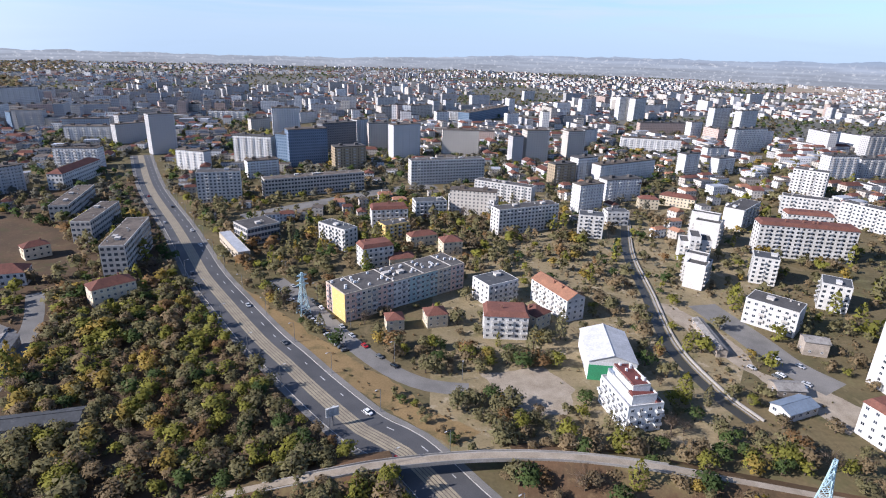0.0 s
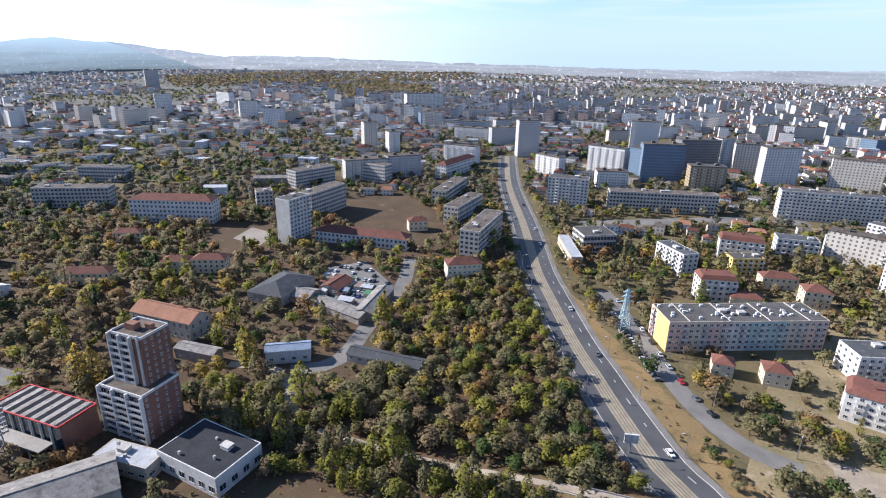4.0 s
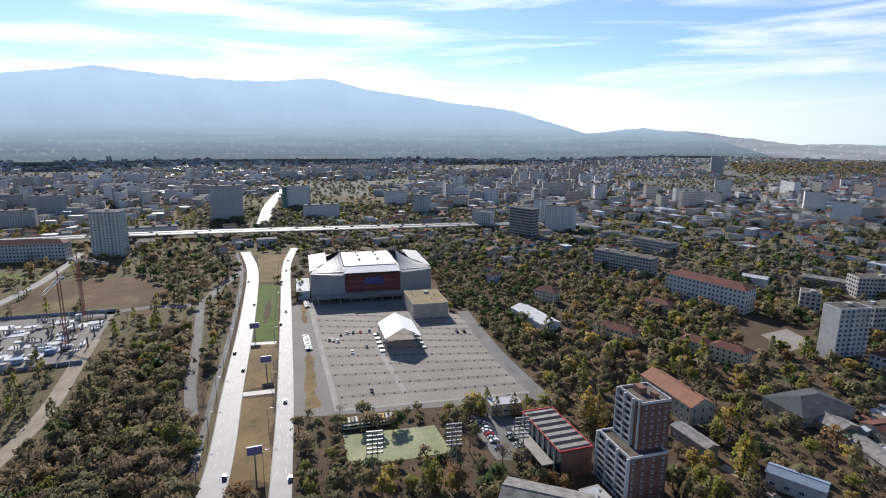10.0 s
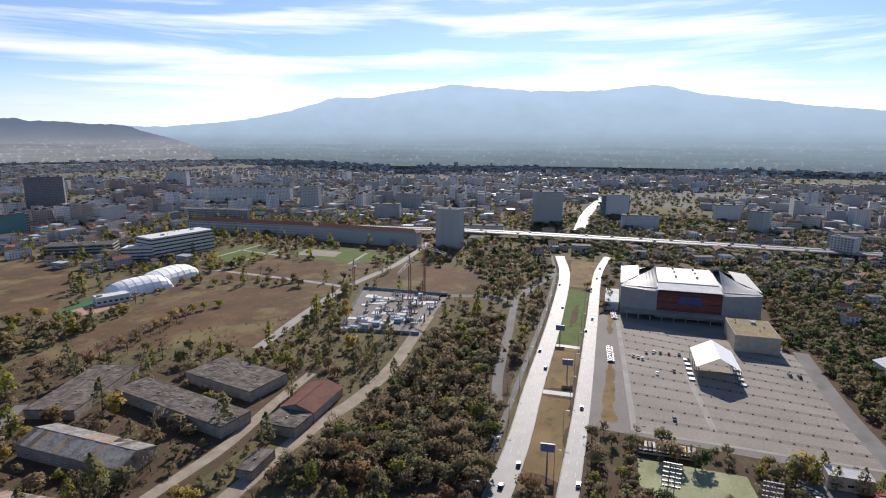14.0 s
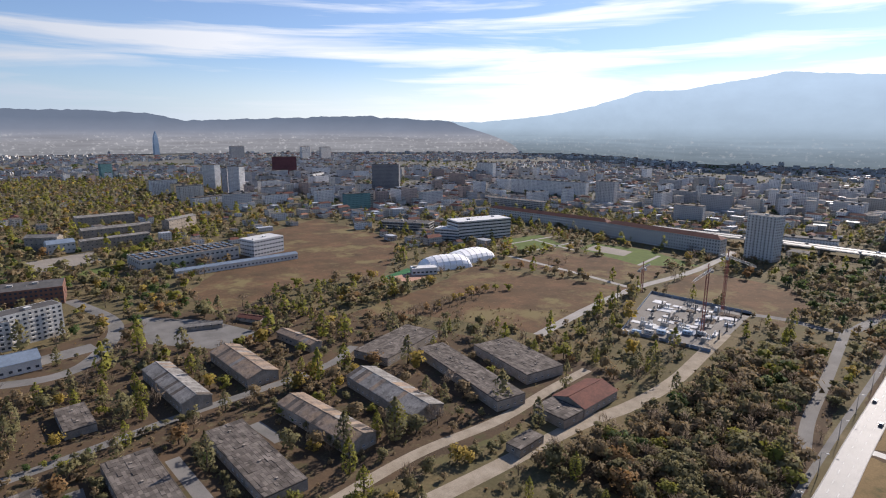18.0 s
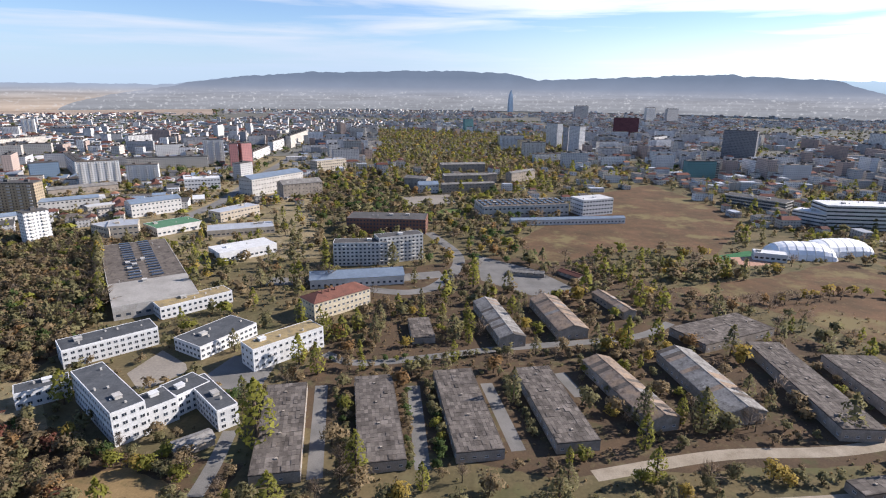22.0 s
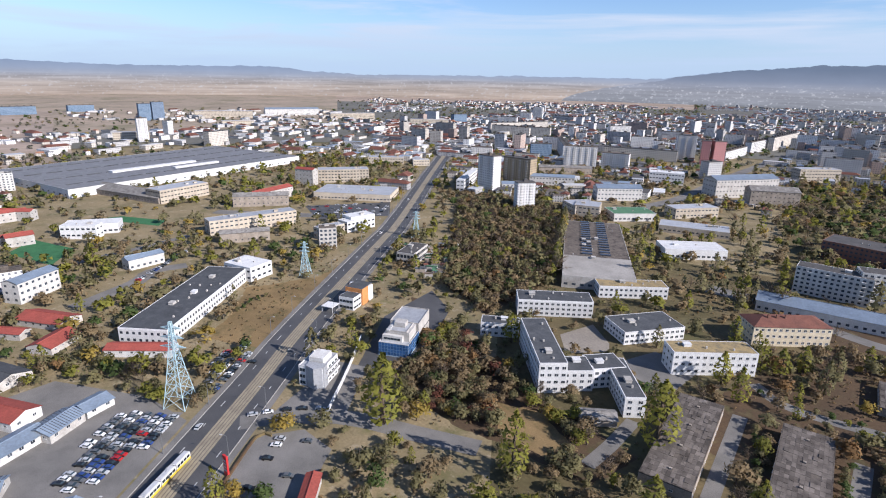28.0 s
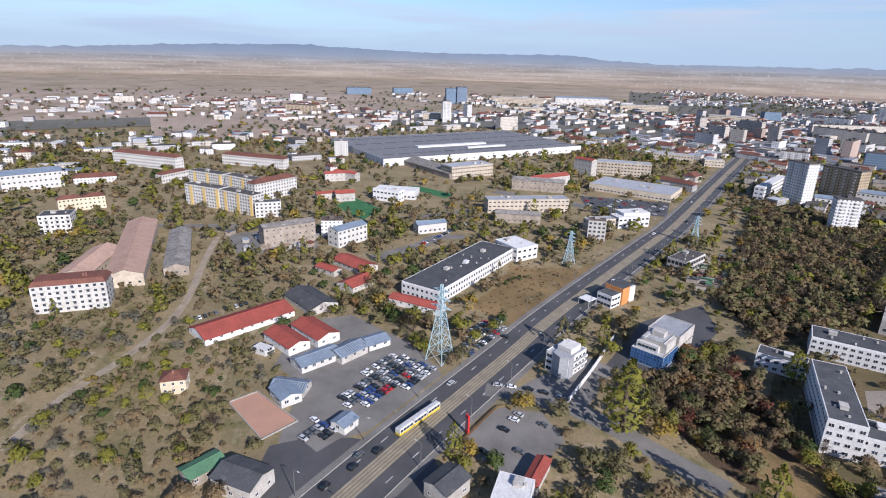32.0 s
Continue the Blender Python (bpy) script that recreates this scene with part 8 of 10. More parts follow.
def far_town():
    rnd = random.Random(11)
    walls = [Shape() for _ in FAR_WALLS]
    roofs = {k: Shape() for k in ("roof_bitumen", "roof_felt", "roof_red", "roof_orange", "roof_metal", "roof_white", "roof_blue_metal")}
    rects = [(x, y, max(L, W) * 0.62 + 6) for x, y, _, L, W in RECTS]
    polys = CLEAR + [R1, F19]
    made = 0
    for i in range(56000):
        u = rnd.random()
        r = 430 + (3660 - 430) * u ** 1.02
        a = rnd.uniform(0, 360)
        tall, dens, end = sector(a)
        if rnd.random() > dens or r > min(end, 3650) * rnd.uniform(0.88, 1.0):
            continue
        x, y = -math.sin(radians(a)) * r, math.cos(radians(a)) * r
        patchy = noise.noise((x * 0.0022, y * 0.0022, 1.0))
        if patchy < -0.22 or any((x - p) ** 2 + (y - q) ** 2 < d * d for p, q, d in rects if r < 1400):
            continue
        if 58 < a < 160 and r > massif_edge(a) - 60:
            continue
        if r < 1000 and 44 < a < 150 and rnd.random() < 0.45 or r < 1250 and 160 < a < 206 and rnd.random() < 0.7:
            continue
        if r < 660 and 84 < a < 322 or r < 2700 and any(inside(np.array([x]), np.array([y]), p)[0] for p in FORESTS + [R1]):
            continue
        if rnd.random() < 0.45 and r < 900 or r < 640 and rnd.random() < 0.5:
            continue
        if r < 1000 and (any(inside(np.array([x]), np.array([y]), p)[0] for p in polys) or near_line(x, y, 10)):
            continue
        rot = 14 + 90 * rnd.randrange(2) + rnd.gauss(0, 6) + 40 * noise.noise((x * 0.001, y * 0.001, 5))
        kind = rnd.random()
        industrial = 196 < a < 310
        if kind < tall * 0.7 and patchy > -0.1 and r > 1050:
            L, W, H = rnd.choice((16, 20, 24, 36, 48)), rnd.uniform(12, 15), rnd.choice((12, 15, 18, 24, 24, 27, 33))
            if r > 1800:
                L, W, H = min(L, 24) * 0.8, W * 0.75, H * (0.62 if r < 2700 else 0.5)
            wk, rk = rnd.choice((0, 0, 0, 1, 2, 2, 3, 1)), rnd.choice(("roof_bitumen", "roof_felt"))
        elif industrial and kind < 0.62:
            L, W, H = rnd.uniform(12, 44), rnd.uniform(9, 20), rnd.uniform(4, 9)
            wk, rk = rnd.choice((0, 1, 1, 2)), rnd.choice(("roof_metal", "roof_white", "roof_felt", "roof_blue_metal", "roof_bitumen", "roof_red"))
        elif kind < 0.6 and r > 640:
            L, W, H = rnd.uniform(12, 24), rnd.uniform(9, 13), rnd.uniform(7, 13) * (1 if r > 900 else 0.75)
            wk, rk = rnd.choice((0, 0, 2, 2, 1)), rnd.choice(("roof_red", "roof_felt", "roof_felt", "roof_bitumen", "roof_metal"))
        else:
            L, W, H = rnd.uniform(8, 13), rnd.uniform(7, 10), rnd.uniform(5, 8)
            wk, rk = rnd.choice((0, 0, 2, 2)), rnd.choice(("roof_red", "roof_felt", "roof_red", "roof_bitumen", "roof_orange"))
        c, sn = math.cos(radians(rot)), math.sin(radians(rot))
        P = [(x + p * L / 2 * c - q * W / 2 * sn, y + p * L / 2 * sn + q * W / 2 * c) for p, q in ((-1, -1), (1, -1), (1, 1), (-1, 1))]
        for k in range(4):
            a0, b0 = P[k], P[(k + 1) % 4]
            n = math.dist(a0, b0)
            walls[wk].poly([(*a0, 0), (*b0, 0), (*b0, H), (*a0, H)], 0, [(0, 0), (n, 0), (n, H), (0, H)])
        sh = roofs[rk]
        if rk in ("roof_red", "roof_orange"):
            r0, r1 = [((P[k][0] + P[(k + 3) % 4][0]) / 2 * 0.8 + x * 0.2, (P[k][1] + P[(k + 3) % 4][1]) / 2 * 0.8 + y * 0.2, H + W * 0.26) for k in (0, 2)]
            e = [(px + (px - x) * 0.06, py + (py - y) * 0.06, H) for px, py in P]
            sh.poly([e[0], e[1], r1, r0])
            sh.poly([e[2], e[3], r0, r1])
            sh.poly([e[3], e[0], r0])
            sh.poly([e[1], e[2], r1])
        else:
            sh.poly([(px, py, H) for px, py in P])
            if L > 16 and H > 14:
                for q in (-0.25, 0.25):
                    cx, cy = x + q * L * c, y + q * L * sn
                    sh.box(cx - 2, cx + 2, cy - 2, cy + 2, H, H + 2.6)
        made += 1
    for k, sh in enumerate(walls):
        if sh.f:
            tagged(part("distant_town", sh, [FAR_WALLS[k]]), "distant pale town houses and apartment blocks", "houses", kind="stuff")
    for k, sh in roofs.items():
        if sh.f:
            tagged(part("distant_roofs", sh, [k]), "distant roofs of the town", "roofs", kind="stuff")
    return made


FORESTS = [[(-2469, 1358), (-2563, 2003), (-1999, 3126), (-1421, 2232), (-1742, 1649), (-1864, 1063)], [(-1616, 1528), (-1616, 1790), (-1350, 1840), (-1073, 1433), (-1107, 1181), (-1225, 1150)]]
R1, F19 = [(320, -1888), (-286, -1680), (-186, -1043), (-67, -940), (188, -1069)], [(258, -904), (-19, -796), (-130, -604), (-43, -399), (145, -475)]


def near_line(x, y, extra=0.0):
    p = np.array([x, y])
    for line, w in LINES:
        if np.min(np.sum((line - p) ** 2, axis=1)) < (w + extra) ** 2:
            return True
    return False


far_town()


# ---- trees ----
def crown(kind, n, rng):
    """The leaf clumps of a tree one unit high, as small facets that face outwards."""
    if kind == "poplar":
        z = rng.uniform(0.08, 1.0, n)
        a = rng.uniform(0, 6.283, n)
        rad = 0.18 * np.sin(np.clip((z - 0.02) * 1.08, 0, 1) ** 0.75 * np.pi) ** 0.6 * rng.uniform(0.7, 1.12, n)
        c = np.stack([np.cos(a) * rad, np.sin(a) * rad, z], 1)
        nrm = np.stack([np.cos(a), np.sin(a), rng.uniform(-0.1, 0.7, n)], 1)
        size = 0.030
    elif kind == "fir":
        z = rng.uniform(0.05, 1.0, n)
        a = rng.uniform(0, 6.283, n)
        rad = 0.24 * (1 - z) * (0.75 + 0.25 * np.sin(z * 40)) * rng.uniform(0.6, 1.1, n) + 0.01
        c = np.stack([np.cos(a) * rad, np.sin(a) * rad, z], 1)
        nrm = np.stack([np.cos(a), np.sin(a), np.full(n, 0.6)], 1)
        size = 0.036
    elif kind == "bare":
        k = 9
        cen = rng.normal(0, 1, (k, 3)) * (0.15, 0.15, 0.15) + (0, 0, 0.66)
        w = rng.integers(0, k, n)
        d = rng.normal(0, 1, (n, 3))
        d /= np.linalg.norm(d, axis=1, keepdims=True)
        c = cen[w] + d * rng.uniform(0.05, 0.2, (n, 1))
        c[:, 2] = np.clip(c[:, 2], 0.25, 1.0)
        nrm = rng.normal(0, 1, (n, 3)) * (1, 1, 0.3)
        size = 0.022
    else:
        k = 12 if kind == "round" else 6
        low, mid, rz = (0.03, 0.45, 0.33) if kind == "round" else (0.0, 0.40, 0.34)
        cen = rng.normal(0, 1, (k, 3))
        cen /= np.linalg.norm(cen, axis=1, keepdims=True)
        cen = cen * rng.uniform(0.35, 1.0, (k, 1)) * (0.30, 0.30, rz) + (0, 0, mid)
        rad = rng.uniform(0.15, 0.24, k)
        w = rng.integers(0, k, n)
        d = rng.normal(0, 1, (n, 3))
        d[:, 2] = np.abs(d[:, 2]) * 0.9 + d[:, 2] * 0.25
        d /= np.linalg.norm(d, axis=1, keepdims=True)
        c = cen[w] + d * rad[w][:, None] * rng.uniform(0.45, 1.3, (n, 1)) ** 0.8
        c[:, 2] = np.maximum(c[:, 2], low * 0.8)
        nrm = d
        size = 0.052
    size *= (260 / n) ** 0.47
    outward = nrm * 0.55 + (c - (0, 0, 0.42)) * (1.0 if kind in ("poplar", "fir") else 2.0)
    nrm = nrm / np.linalg.norm(nrm, axis=1, keepdims=True) + rng.normal(0, 0.40, (n, 3))
    nrm /= np.linalg.norm(nrm, axis=1, keepdims=True)
    t = np.cross(nrm, rng.normal(0, 1, (n, 3)))
    t /= np.linalg.norm(t, axis=1, keepdims=True)
    b = np.cross(nrm, t)
    s = size * rng.uniform(0.55, 1.4, (n, 1))
    if kind == "bare":
        up = np.stack([c[:, 0] * 1.2, c[:, 1] * 1.2, np.full(n, 0.35)], 1) + rng.normal(0, 0.15, (n, 3))
        up /= np.linalg.norm(up, axis=1, keepdims=True)
        b = np.cross(up, nrm)
        b /= np.linalg.norm(b, axis=1, keepdims=True) + 1e-6
        t, s1, s2 = up, s * 4.0, s * 0.28
    else:
        s1, s2 = s, s * rng.uniform(0.7, 1.1, (n, 1))
    soft = outward / np.linalg.norm(outward, axis=1, keepdims=True) + (0, 0, 0.5)
    return np.stack([c - t * s1 - b * s2, c + t * s1 - b * s2 * 0.7, c + b * s2 * 1.3], 1), soft / np.linalg.norm(soft, axis=1, keepdims=True)


def trunk(kind, rng):
    """A tapered stem and its limbs, one unit high."""
    q = []
    def limb(a, b, r0, r1, n=5):
        a, b = np.array(a, float), np.array(b, float)
        d = (b - a) / np.linalg.norm(b - a)
        s = np.cross(d, (0.3, 0.9, 0.1))
        s /= np.linalg.norm(s)
        u = np.cross(d, s)
        for i in range(n):
            p, w = 6.2832 * i / n, 6.2832 * (i + 1) / n
            q.append([a + r0 * (np.cos(p) * s + np.sin(p) * u), a + r0 * (np.cos(w) * s + np.sin(w) * u), b + r1 * (np.cos(w) * s + np.sin(w) * u), b + r1 * (np.cos(p) * s + np.sin(p) * u)])
    if kind == "bush":
        for i in range(3):
            a = rng.uniform(0, 6.28)
            limb((0, 0, 0), (0.15 * np.cos(a), 0.15 * np.sin(a), 0.45), 0.03, 0.012, 4)
    else:
        limb((0, 0, 0), (0.01, 0.01, 0.45), 0.026, 0.017)
        limb((0.01, 0.01, 0.45), (0, 0.02, 0.92), 0.017, 0.004)
        for i in range(7 if kind == "bare" else 3):
            a = rng.uniform(0, 6.28)
            z = rng.uniform(0.28, 0.6)
            rr = 0.05 if kind in ("poplar", "fir") else rng.uniform(0.16, 0.27)
            limb((0, 0, z), (rr * np.cos(a), rr * np.sin(a), z + rng.uniform(0.18, 0.32)), 0.012, 0.004, 4)
    q = np.array(q)
    return np.concatenate([q[:, [0, 1, 2]], q[:, [0, 2, 3]]])


def leaf_mesh(name, v, soft, mats, index):
    """Loose triangles; the normals follow the crown, so that it is lit as a rounded mass."""
    n = len(v)
    me = bpy.data.meshes.new(name)
    me.vertices.add(n * 3)
    me.vertices.foreach_set("co", v.reshape(-1).astype(np.float32))
    me.loops.add(n * 3)
    me.loops.foreach_set("vertex_index", np.arange(n * 3, dtype=np.int32))
    me.polygons.add(n)
    me.polygons.foreach_set("loop_start", np.arange(n, dtype=np.int32) * 3)
    me.polygons.foreach_set("loop_total", np.full(n, 3, np.int32))
    for m in mats:
        me.materials.append(M[m])
    me.polygons.foreach_set("material_index", index.astype(np.int32))
    me.update(calc_edges=True)
    turn = me.attributes.new("custom_normal", "FLOAT_VECTOR", "POINT")
    turn.data.foreach_set("vector", np.repeat(soft, 3, axis=0).reshape(-1).astype(np.float32))
    return me


def flat(v):
    n = np.cross(v[:, 1] - v[:, 0], v[:, 2] - v[:, 0])
    return n / (np.linalg.norm(n, axis=1, keepdims=True) + 1e-9)


SPECIES = dict(dull=("round", "dull"), olive=("round", "olive"), green=("round", "green"), yellow=("round", "yellow"), orange=("round", "orange"), brown=("round", "brown"), bare=("bare", "twig"), lime=("round", "lime"), red=("round", "red"),
               poplar_yellow=("poplar", "yellow"), poplar=("poplar", "lime"), poplar_olive=("poplar", "olive"), fir=("fir", "fir"), bush=("bush", "olive"), bush_brown=("bush", "brown"), bush_green=("bush", "green"), tuft=("bush", "olive"), tuft_brown=("bush", "brown"), tuft_dry=("bush", "dry"))
TREE_WORDS = dict(dull="broad tree with dull grey-green leaves", olive="broad tree with olive autumn leaves", green="broad tree with dark green leaves", yellow="broad tree with bright yellow leaves", orange="broad tree with orange autumn leaves", brown="broad tree with brown thinning leaves",
                  bare="bare grey-brown leafless tree", lime="tree with yellow-green autumn leaves", red="small tree with dark red leaves", poplar_yellow="slender poplar with yellow leaves", poplar="slender poplar with yellow-green leaves", poplar_olive="slender poplar with olive leaves",
                  fir="slender dark green conifer tree", bush="wide bush with olive leaves", bush_brown="wide bush with brown leaves", bush_green="dense bush with green leaves", tuft="low olive green scrub", tuft_brown="low brown autumn scrub", tuft_dry="low dry straw-coloured grass tufts")
SOFT = [[(-121, 305), (-48, 234), (-3, 192), (17, 177), (6, 168), (-17, 186), (-57, 223), (-107, 279)], [(124, 305), (137, 294), (150, 258), (151, 226), (174, 210), (183, 194), (161, 183), (151, 213), (139, 236), (127, 283)], [(19, 218), (48, 225), (60, 208), (51, 187), (29, 194)], [(147, -162), (127, -172), (105, -163), (108, -149), (128, -146)], [(286, -88), (345, -134), (336, -180), (361, -234), (291, -155), (255, -105)]]
SOFT += FIELDS
MIXED = (("olive", 5), ("brown", 4), ("bare", 3), ("green", 2), ("lime", 2), ("yellow", 0.8), ("orange", 0.6), ("poplar", 0.7))
WOOD = (("olive", 8), ("brown", 3), ("bare", 0.8), ("green", 1.5), ("orange", 1.3), ("lime", 4), ("yellow", 0.9), ("bush", 5), ("bush_brown", 2.5))
DARK = (("brown", 8), ("bare", 4.5), ("orange", 0.7), ("bush_brown", 5), ("olive", 6), ("green", 0.8), ("bush", 2), ("lime", 1), ("poplar_olive", 0.5))
EDGE_ROW = (("poplar_olive", 4), ("olive", 4), ("bush", 4), ("lime", 2), ("poplar", 2), ("brown", 1.5))
THICKET = (("brown", 5), ("bush_brown", 6), ("olive", 5), ("bush", 4), ("orange", 0.9), ("lime", 1.5), ("yellow", 0.4), ("green", 0.6), ("bare", 2.0), ("red", 0.25))
FALLOW = (("bush_brown", 7), ("brown", 2.2), ("bush", 5), ("olive", 1.5), ("lime", 1), ("yellow", 0.9), ("bare", 1.8), ("poplar", 2), ("poplar_olive", 1.6), ("orange", 0.5))
LOOSE = (("bush", 7), ("olive", 4), ("bush_brown", 5), ("brown", 2), ("lime", 2.5), ("yellow", 0.8), ("green", 0.8), ("poplar", 0.8), ("poplar_olive", 0.6))
FAR_MIX = (("dull", 7), ("olive", 3), ("green", 3), ("brown", 1.5), ("lime", 0.7), ("yellow", 0.3))
FAR_WOOD = (("brown", 5), ("dull", 3), ("bare", 2), ("olive", 3))
GREEN = (("bush_green", 5), ("green", 3), ("bush", 4), ("olive", 4), ("brown", 1.2), ("bush_brown", 1))
SCRUB = (("bush", 6), ("bush_green", 1), ("bush_brown", 3), ("olive", 5), ("green", 1), ("lime", 2.5), ("dull", 2), ("bare", 1))
PARK = (("bush", 4), ("bush_brown", 4), ("bush_green", 0.6), ("brown", 5), ("olive", 6), ("lime", 2), ("yellow", 1.3), ("orange", 1.1), ("green", 1.3), ("bare", 1.2), ("poplar_olive", 0.9), ("poplar", 0.8), ("fir", 0.25), ("red", 0.15))
ZONES = [([(-196, 107), (-131, 131), (-108, 122), (-22, 152), (15, 156), (-50, 122), (-161, 83)], 4.6, EDGE_ROW, 4.5, 8), ([(-237, 269), (-203, 299), (-147, 303), (-100, 247), (-60, 201), (-31, 167), (-33, 152), (-71, 140), (-137, 137)], 4.9, WOOD, 4, 8.5), ([(-36, 243), (20, 241), (58, 226), (57, 186), (47, 169), (19, 177), (-1, 204)], 6.0, WOOD, 5, 9), ([(96, 194), (132, 178), (158, 158), (152, 150), (24, 144), (25, 155)], 7.0, MIXED, 5, 9), ([(165, 455), (152, 333), (142, 236), (117, 256), (139, 384)], 9.0, SCRUB, 3, 7), ([(-424, 22), (-559, 6), (-576, 53), (-474, 113), (-405, 74), (-340, 62), (-300, 66), (-300, 56), (-340, 44)], 5.0, GREEN, 3.5, 7.0), (FORESTS[0], 24.0, FAR_WOOD, 8, 12), (FORESTS[1], 19.0, FAR_WOOD, 8, 12), ([(-205, 104), (-150, 145), (-130, 168), (-95, 220), (-144, 277), (-186, 267), (-194, 227), (-159, 190), (-72, 192), (-151, 76)], 5.4, WOOD, 5, 10), ([(-141, -165), (-223, -162), (-317, -191), (-381, -168), (-321, -129), (-176, -82)], 5.0, DARK, 5, 10), ([(-605, -321), (-644, -230), (-452, -161), (-427, -221)], 9.5, (("fir", 2.5), ("green", 3), ("brown", 4), ("bare", 3), ("olive", 3)), 5, 10),
         ([(320, -1888), (-286, -1680), (-186, -1043), (-67, -940), (188, -1069)], 10.5, FALLOW, 5, 9), ([(491, -465), (306, -509), (237, -323), (223, -286), (214, -227), (270, -242)], 4.7, DARK, 5, 8.5), ([(178, -131), (264, -210), (206, -199), (140, -181), (84, -177), (87, -150)], 4.7, THICKET, 4, 8), ([(244, 102), (249, 92), (251, 74), (233, 47), (219, 42), (199, 42), (175, 38), (150, 60), (190, 85)], 5.0, LOOSE, 3.6, 6.5), ([(316, 166), (305, 97), (265, 18), (220, 2), (194, 37), (161, 53), (171, 102)], 5.8, SCRUB, 3, 6.5), ([(303, 1), (297, -38), (250, -67), (261, -39), (266, -10)], 6.5, MIXED, 5, 9), ([(258, -904), (-19, -796), (-130, -604), (-43, -399), (145, -475)], 11.0, MIXED, 5, 10)]


ROW_MIX = dict(hedge=(("bush", 5), ("bush_green", 3), ("bush_brown", 2), ("olive", 2), ("lime", 1)), poplars=(("poplar_olive", 4), ("poplar", 3), ("poplar_yellow", 1), ("bare", 1)), yellows=(("yellow", 3), ("lime", 3), ("bare", 2), ("orange", 1)), bares=(("bare", 5), ("brown", 2)))
STANDS = [("poplar_yellow", 19, 0, [(-177, 199), (-238, 82), (-241, 78), (-197, 130)]), ("poplar", 21, 0, [(-177, 196), (-104, 120), (-156, 125), (-200, 130)]), ("poplar", 28, 0, [(164, -115), (82, -187), (108, -132)]), ("yellow", 12, 0, [(-338, 107), (-416, 120), (-420, 160), (-125, 208), (-162, 238), (-355, 72), (-297, 250)]), ("yellow", 12, 0, [(-86, -291), (-143, -274), (-317, -268), (-74, -361)]), ("orange", 9, 0, [(178, -163), (179, -179), (212, -178)]), ("poplar_olive", 20, 0, [(-98, -209), (-75, -212), (-161, -214), (-334, -296), (14, -362), (62, -420)]), ("poplars", 16, 6, [(230, -315), (272, -374), (329, -458)]), ("poplars", 15, 6, [(148, -367), (130, -377), (103, -377)]), ("hedge", 5, 4, [(60, -230), (50, -199), (39, -166)]), ("hedge", 6, 4.5, [(20, -238), (13, -206), (9, -181)]),
          ("hedge", 5, 5, [(29, -231), (21, -179)]), ("hedge", 5, 5, [(-19, -246), (-28, -203)]), ("hedge", 6, 5, [(-58, -268), (-69, -232), (-75, -209)]), ("hedge", 4, 5, [(72, -261), (18, -267), (-20, -279)]), ("yellows", 8, 10, [(-187, -358), (-212, -370), (-241, -381), (-271, -388), (-291, -382)]), ("bares", 9, 8, [(-163, -354), (-204, -362), (-257, -377)]), ("bares", 9, 9, [(-385, -436), (-408, -435)]), ("hedge", 4, 6, [(295, -82), (309, -106), (324, -137)]), ("hedge", 5, 5, [(-18, 199), (-3, 181), (6, 170)]), ("poplars", 11, 7, [(-247, 9), (-250, 29), (-253, 51)]), ("poplars", 11, 8, [(213, -399), (242, -469), (264, -525)]), ("poplar", 18, 0, [(40, -172), (-102, -214), (-80, -371), (-87, -286), (17, -355), (202, -396), (222, -416)]), ("hedge", 5, 6, [(-206, -35), (-210, -9), (-218, 13)]), ("bush_brown", 5, 4, [(-237, -42), (-218, -36), (-200, -29)]), ("orange", 9, 0, [(-191, 44), (-196, 51), (-193, 56)]), ("yellow", 9, 0, [(-197, 3), (-192, 11), (-190, -16)]), ("green", 9, 0, [(-200, 30), (-194, 24)])]


def pick(rng, table, n):
    w = np.array([q[1] for q in table], float)
    return np.array([q[0] for q in table])[rng.choice(len(table), n, p=w / w.sum())]


def free(px, py, margin=2.6):
    ok = np.ones(len(px), bool)
    for x, y, rot, L, W in RECTS:
        c, s = math.cos(radians(rot)), math.sin(radians(rot))
        dx, dy = px - x, py - y
        ok &= ~((np.abs(dx * c + dy * s) < L / 2 + margin) & (np.abs(-dx * s + dy * c) < W / 2 + margin))
    for line, w in LINES:
        lo, hi = line.min(0) - w, line.max(0) + w
        cand = np.where(ok & (px > lo[0]) & (px < hi[0]) & (py > lo[1]) & (py < hi[1]))[0]
        if len(cand):
            d = np.full(len(cand), 1e9)
            for a, b in zip(line, line[1:]):
                ab = b - a
                t = np.clip(((px[cand] - a[0]) * ab[0] + (py[cand] - a[1]) * ab[1]) / max(ab @ ab, 1e-6), 0, 1)
                d = np.minimum(d, (px[cand] - a[0] - t * ab[0]) ** 2 + (py[cand] - a[1] - t * ab[1]) ** 2)
            ok[cand] &= d > w * w
    for poly in CLEAR:
        ok &= ~inside(px, py, poly)
    return ok


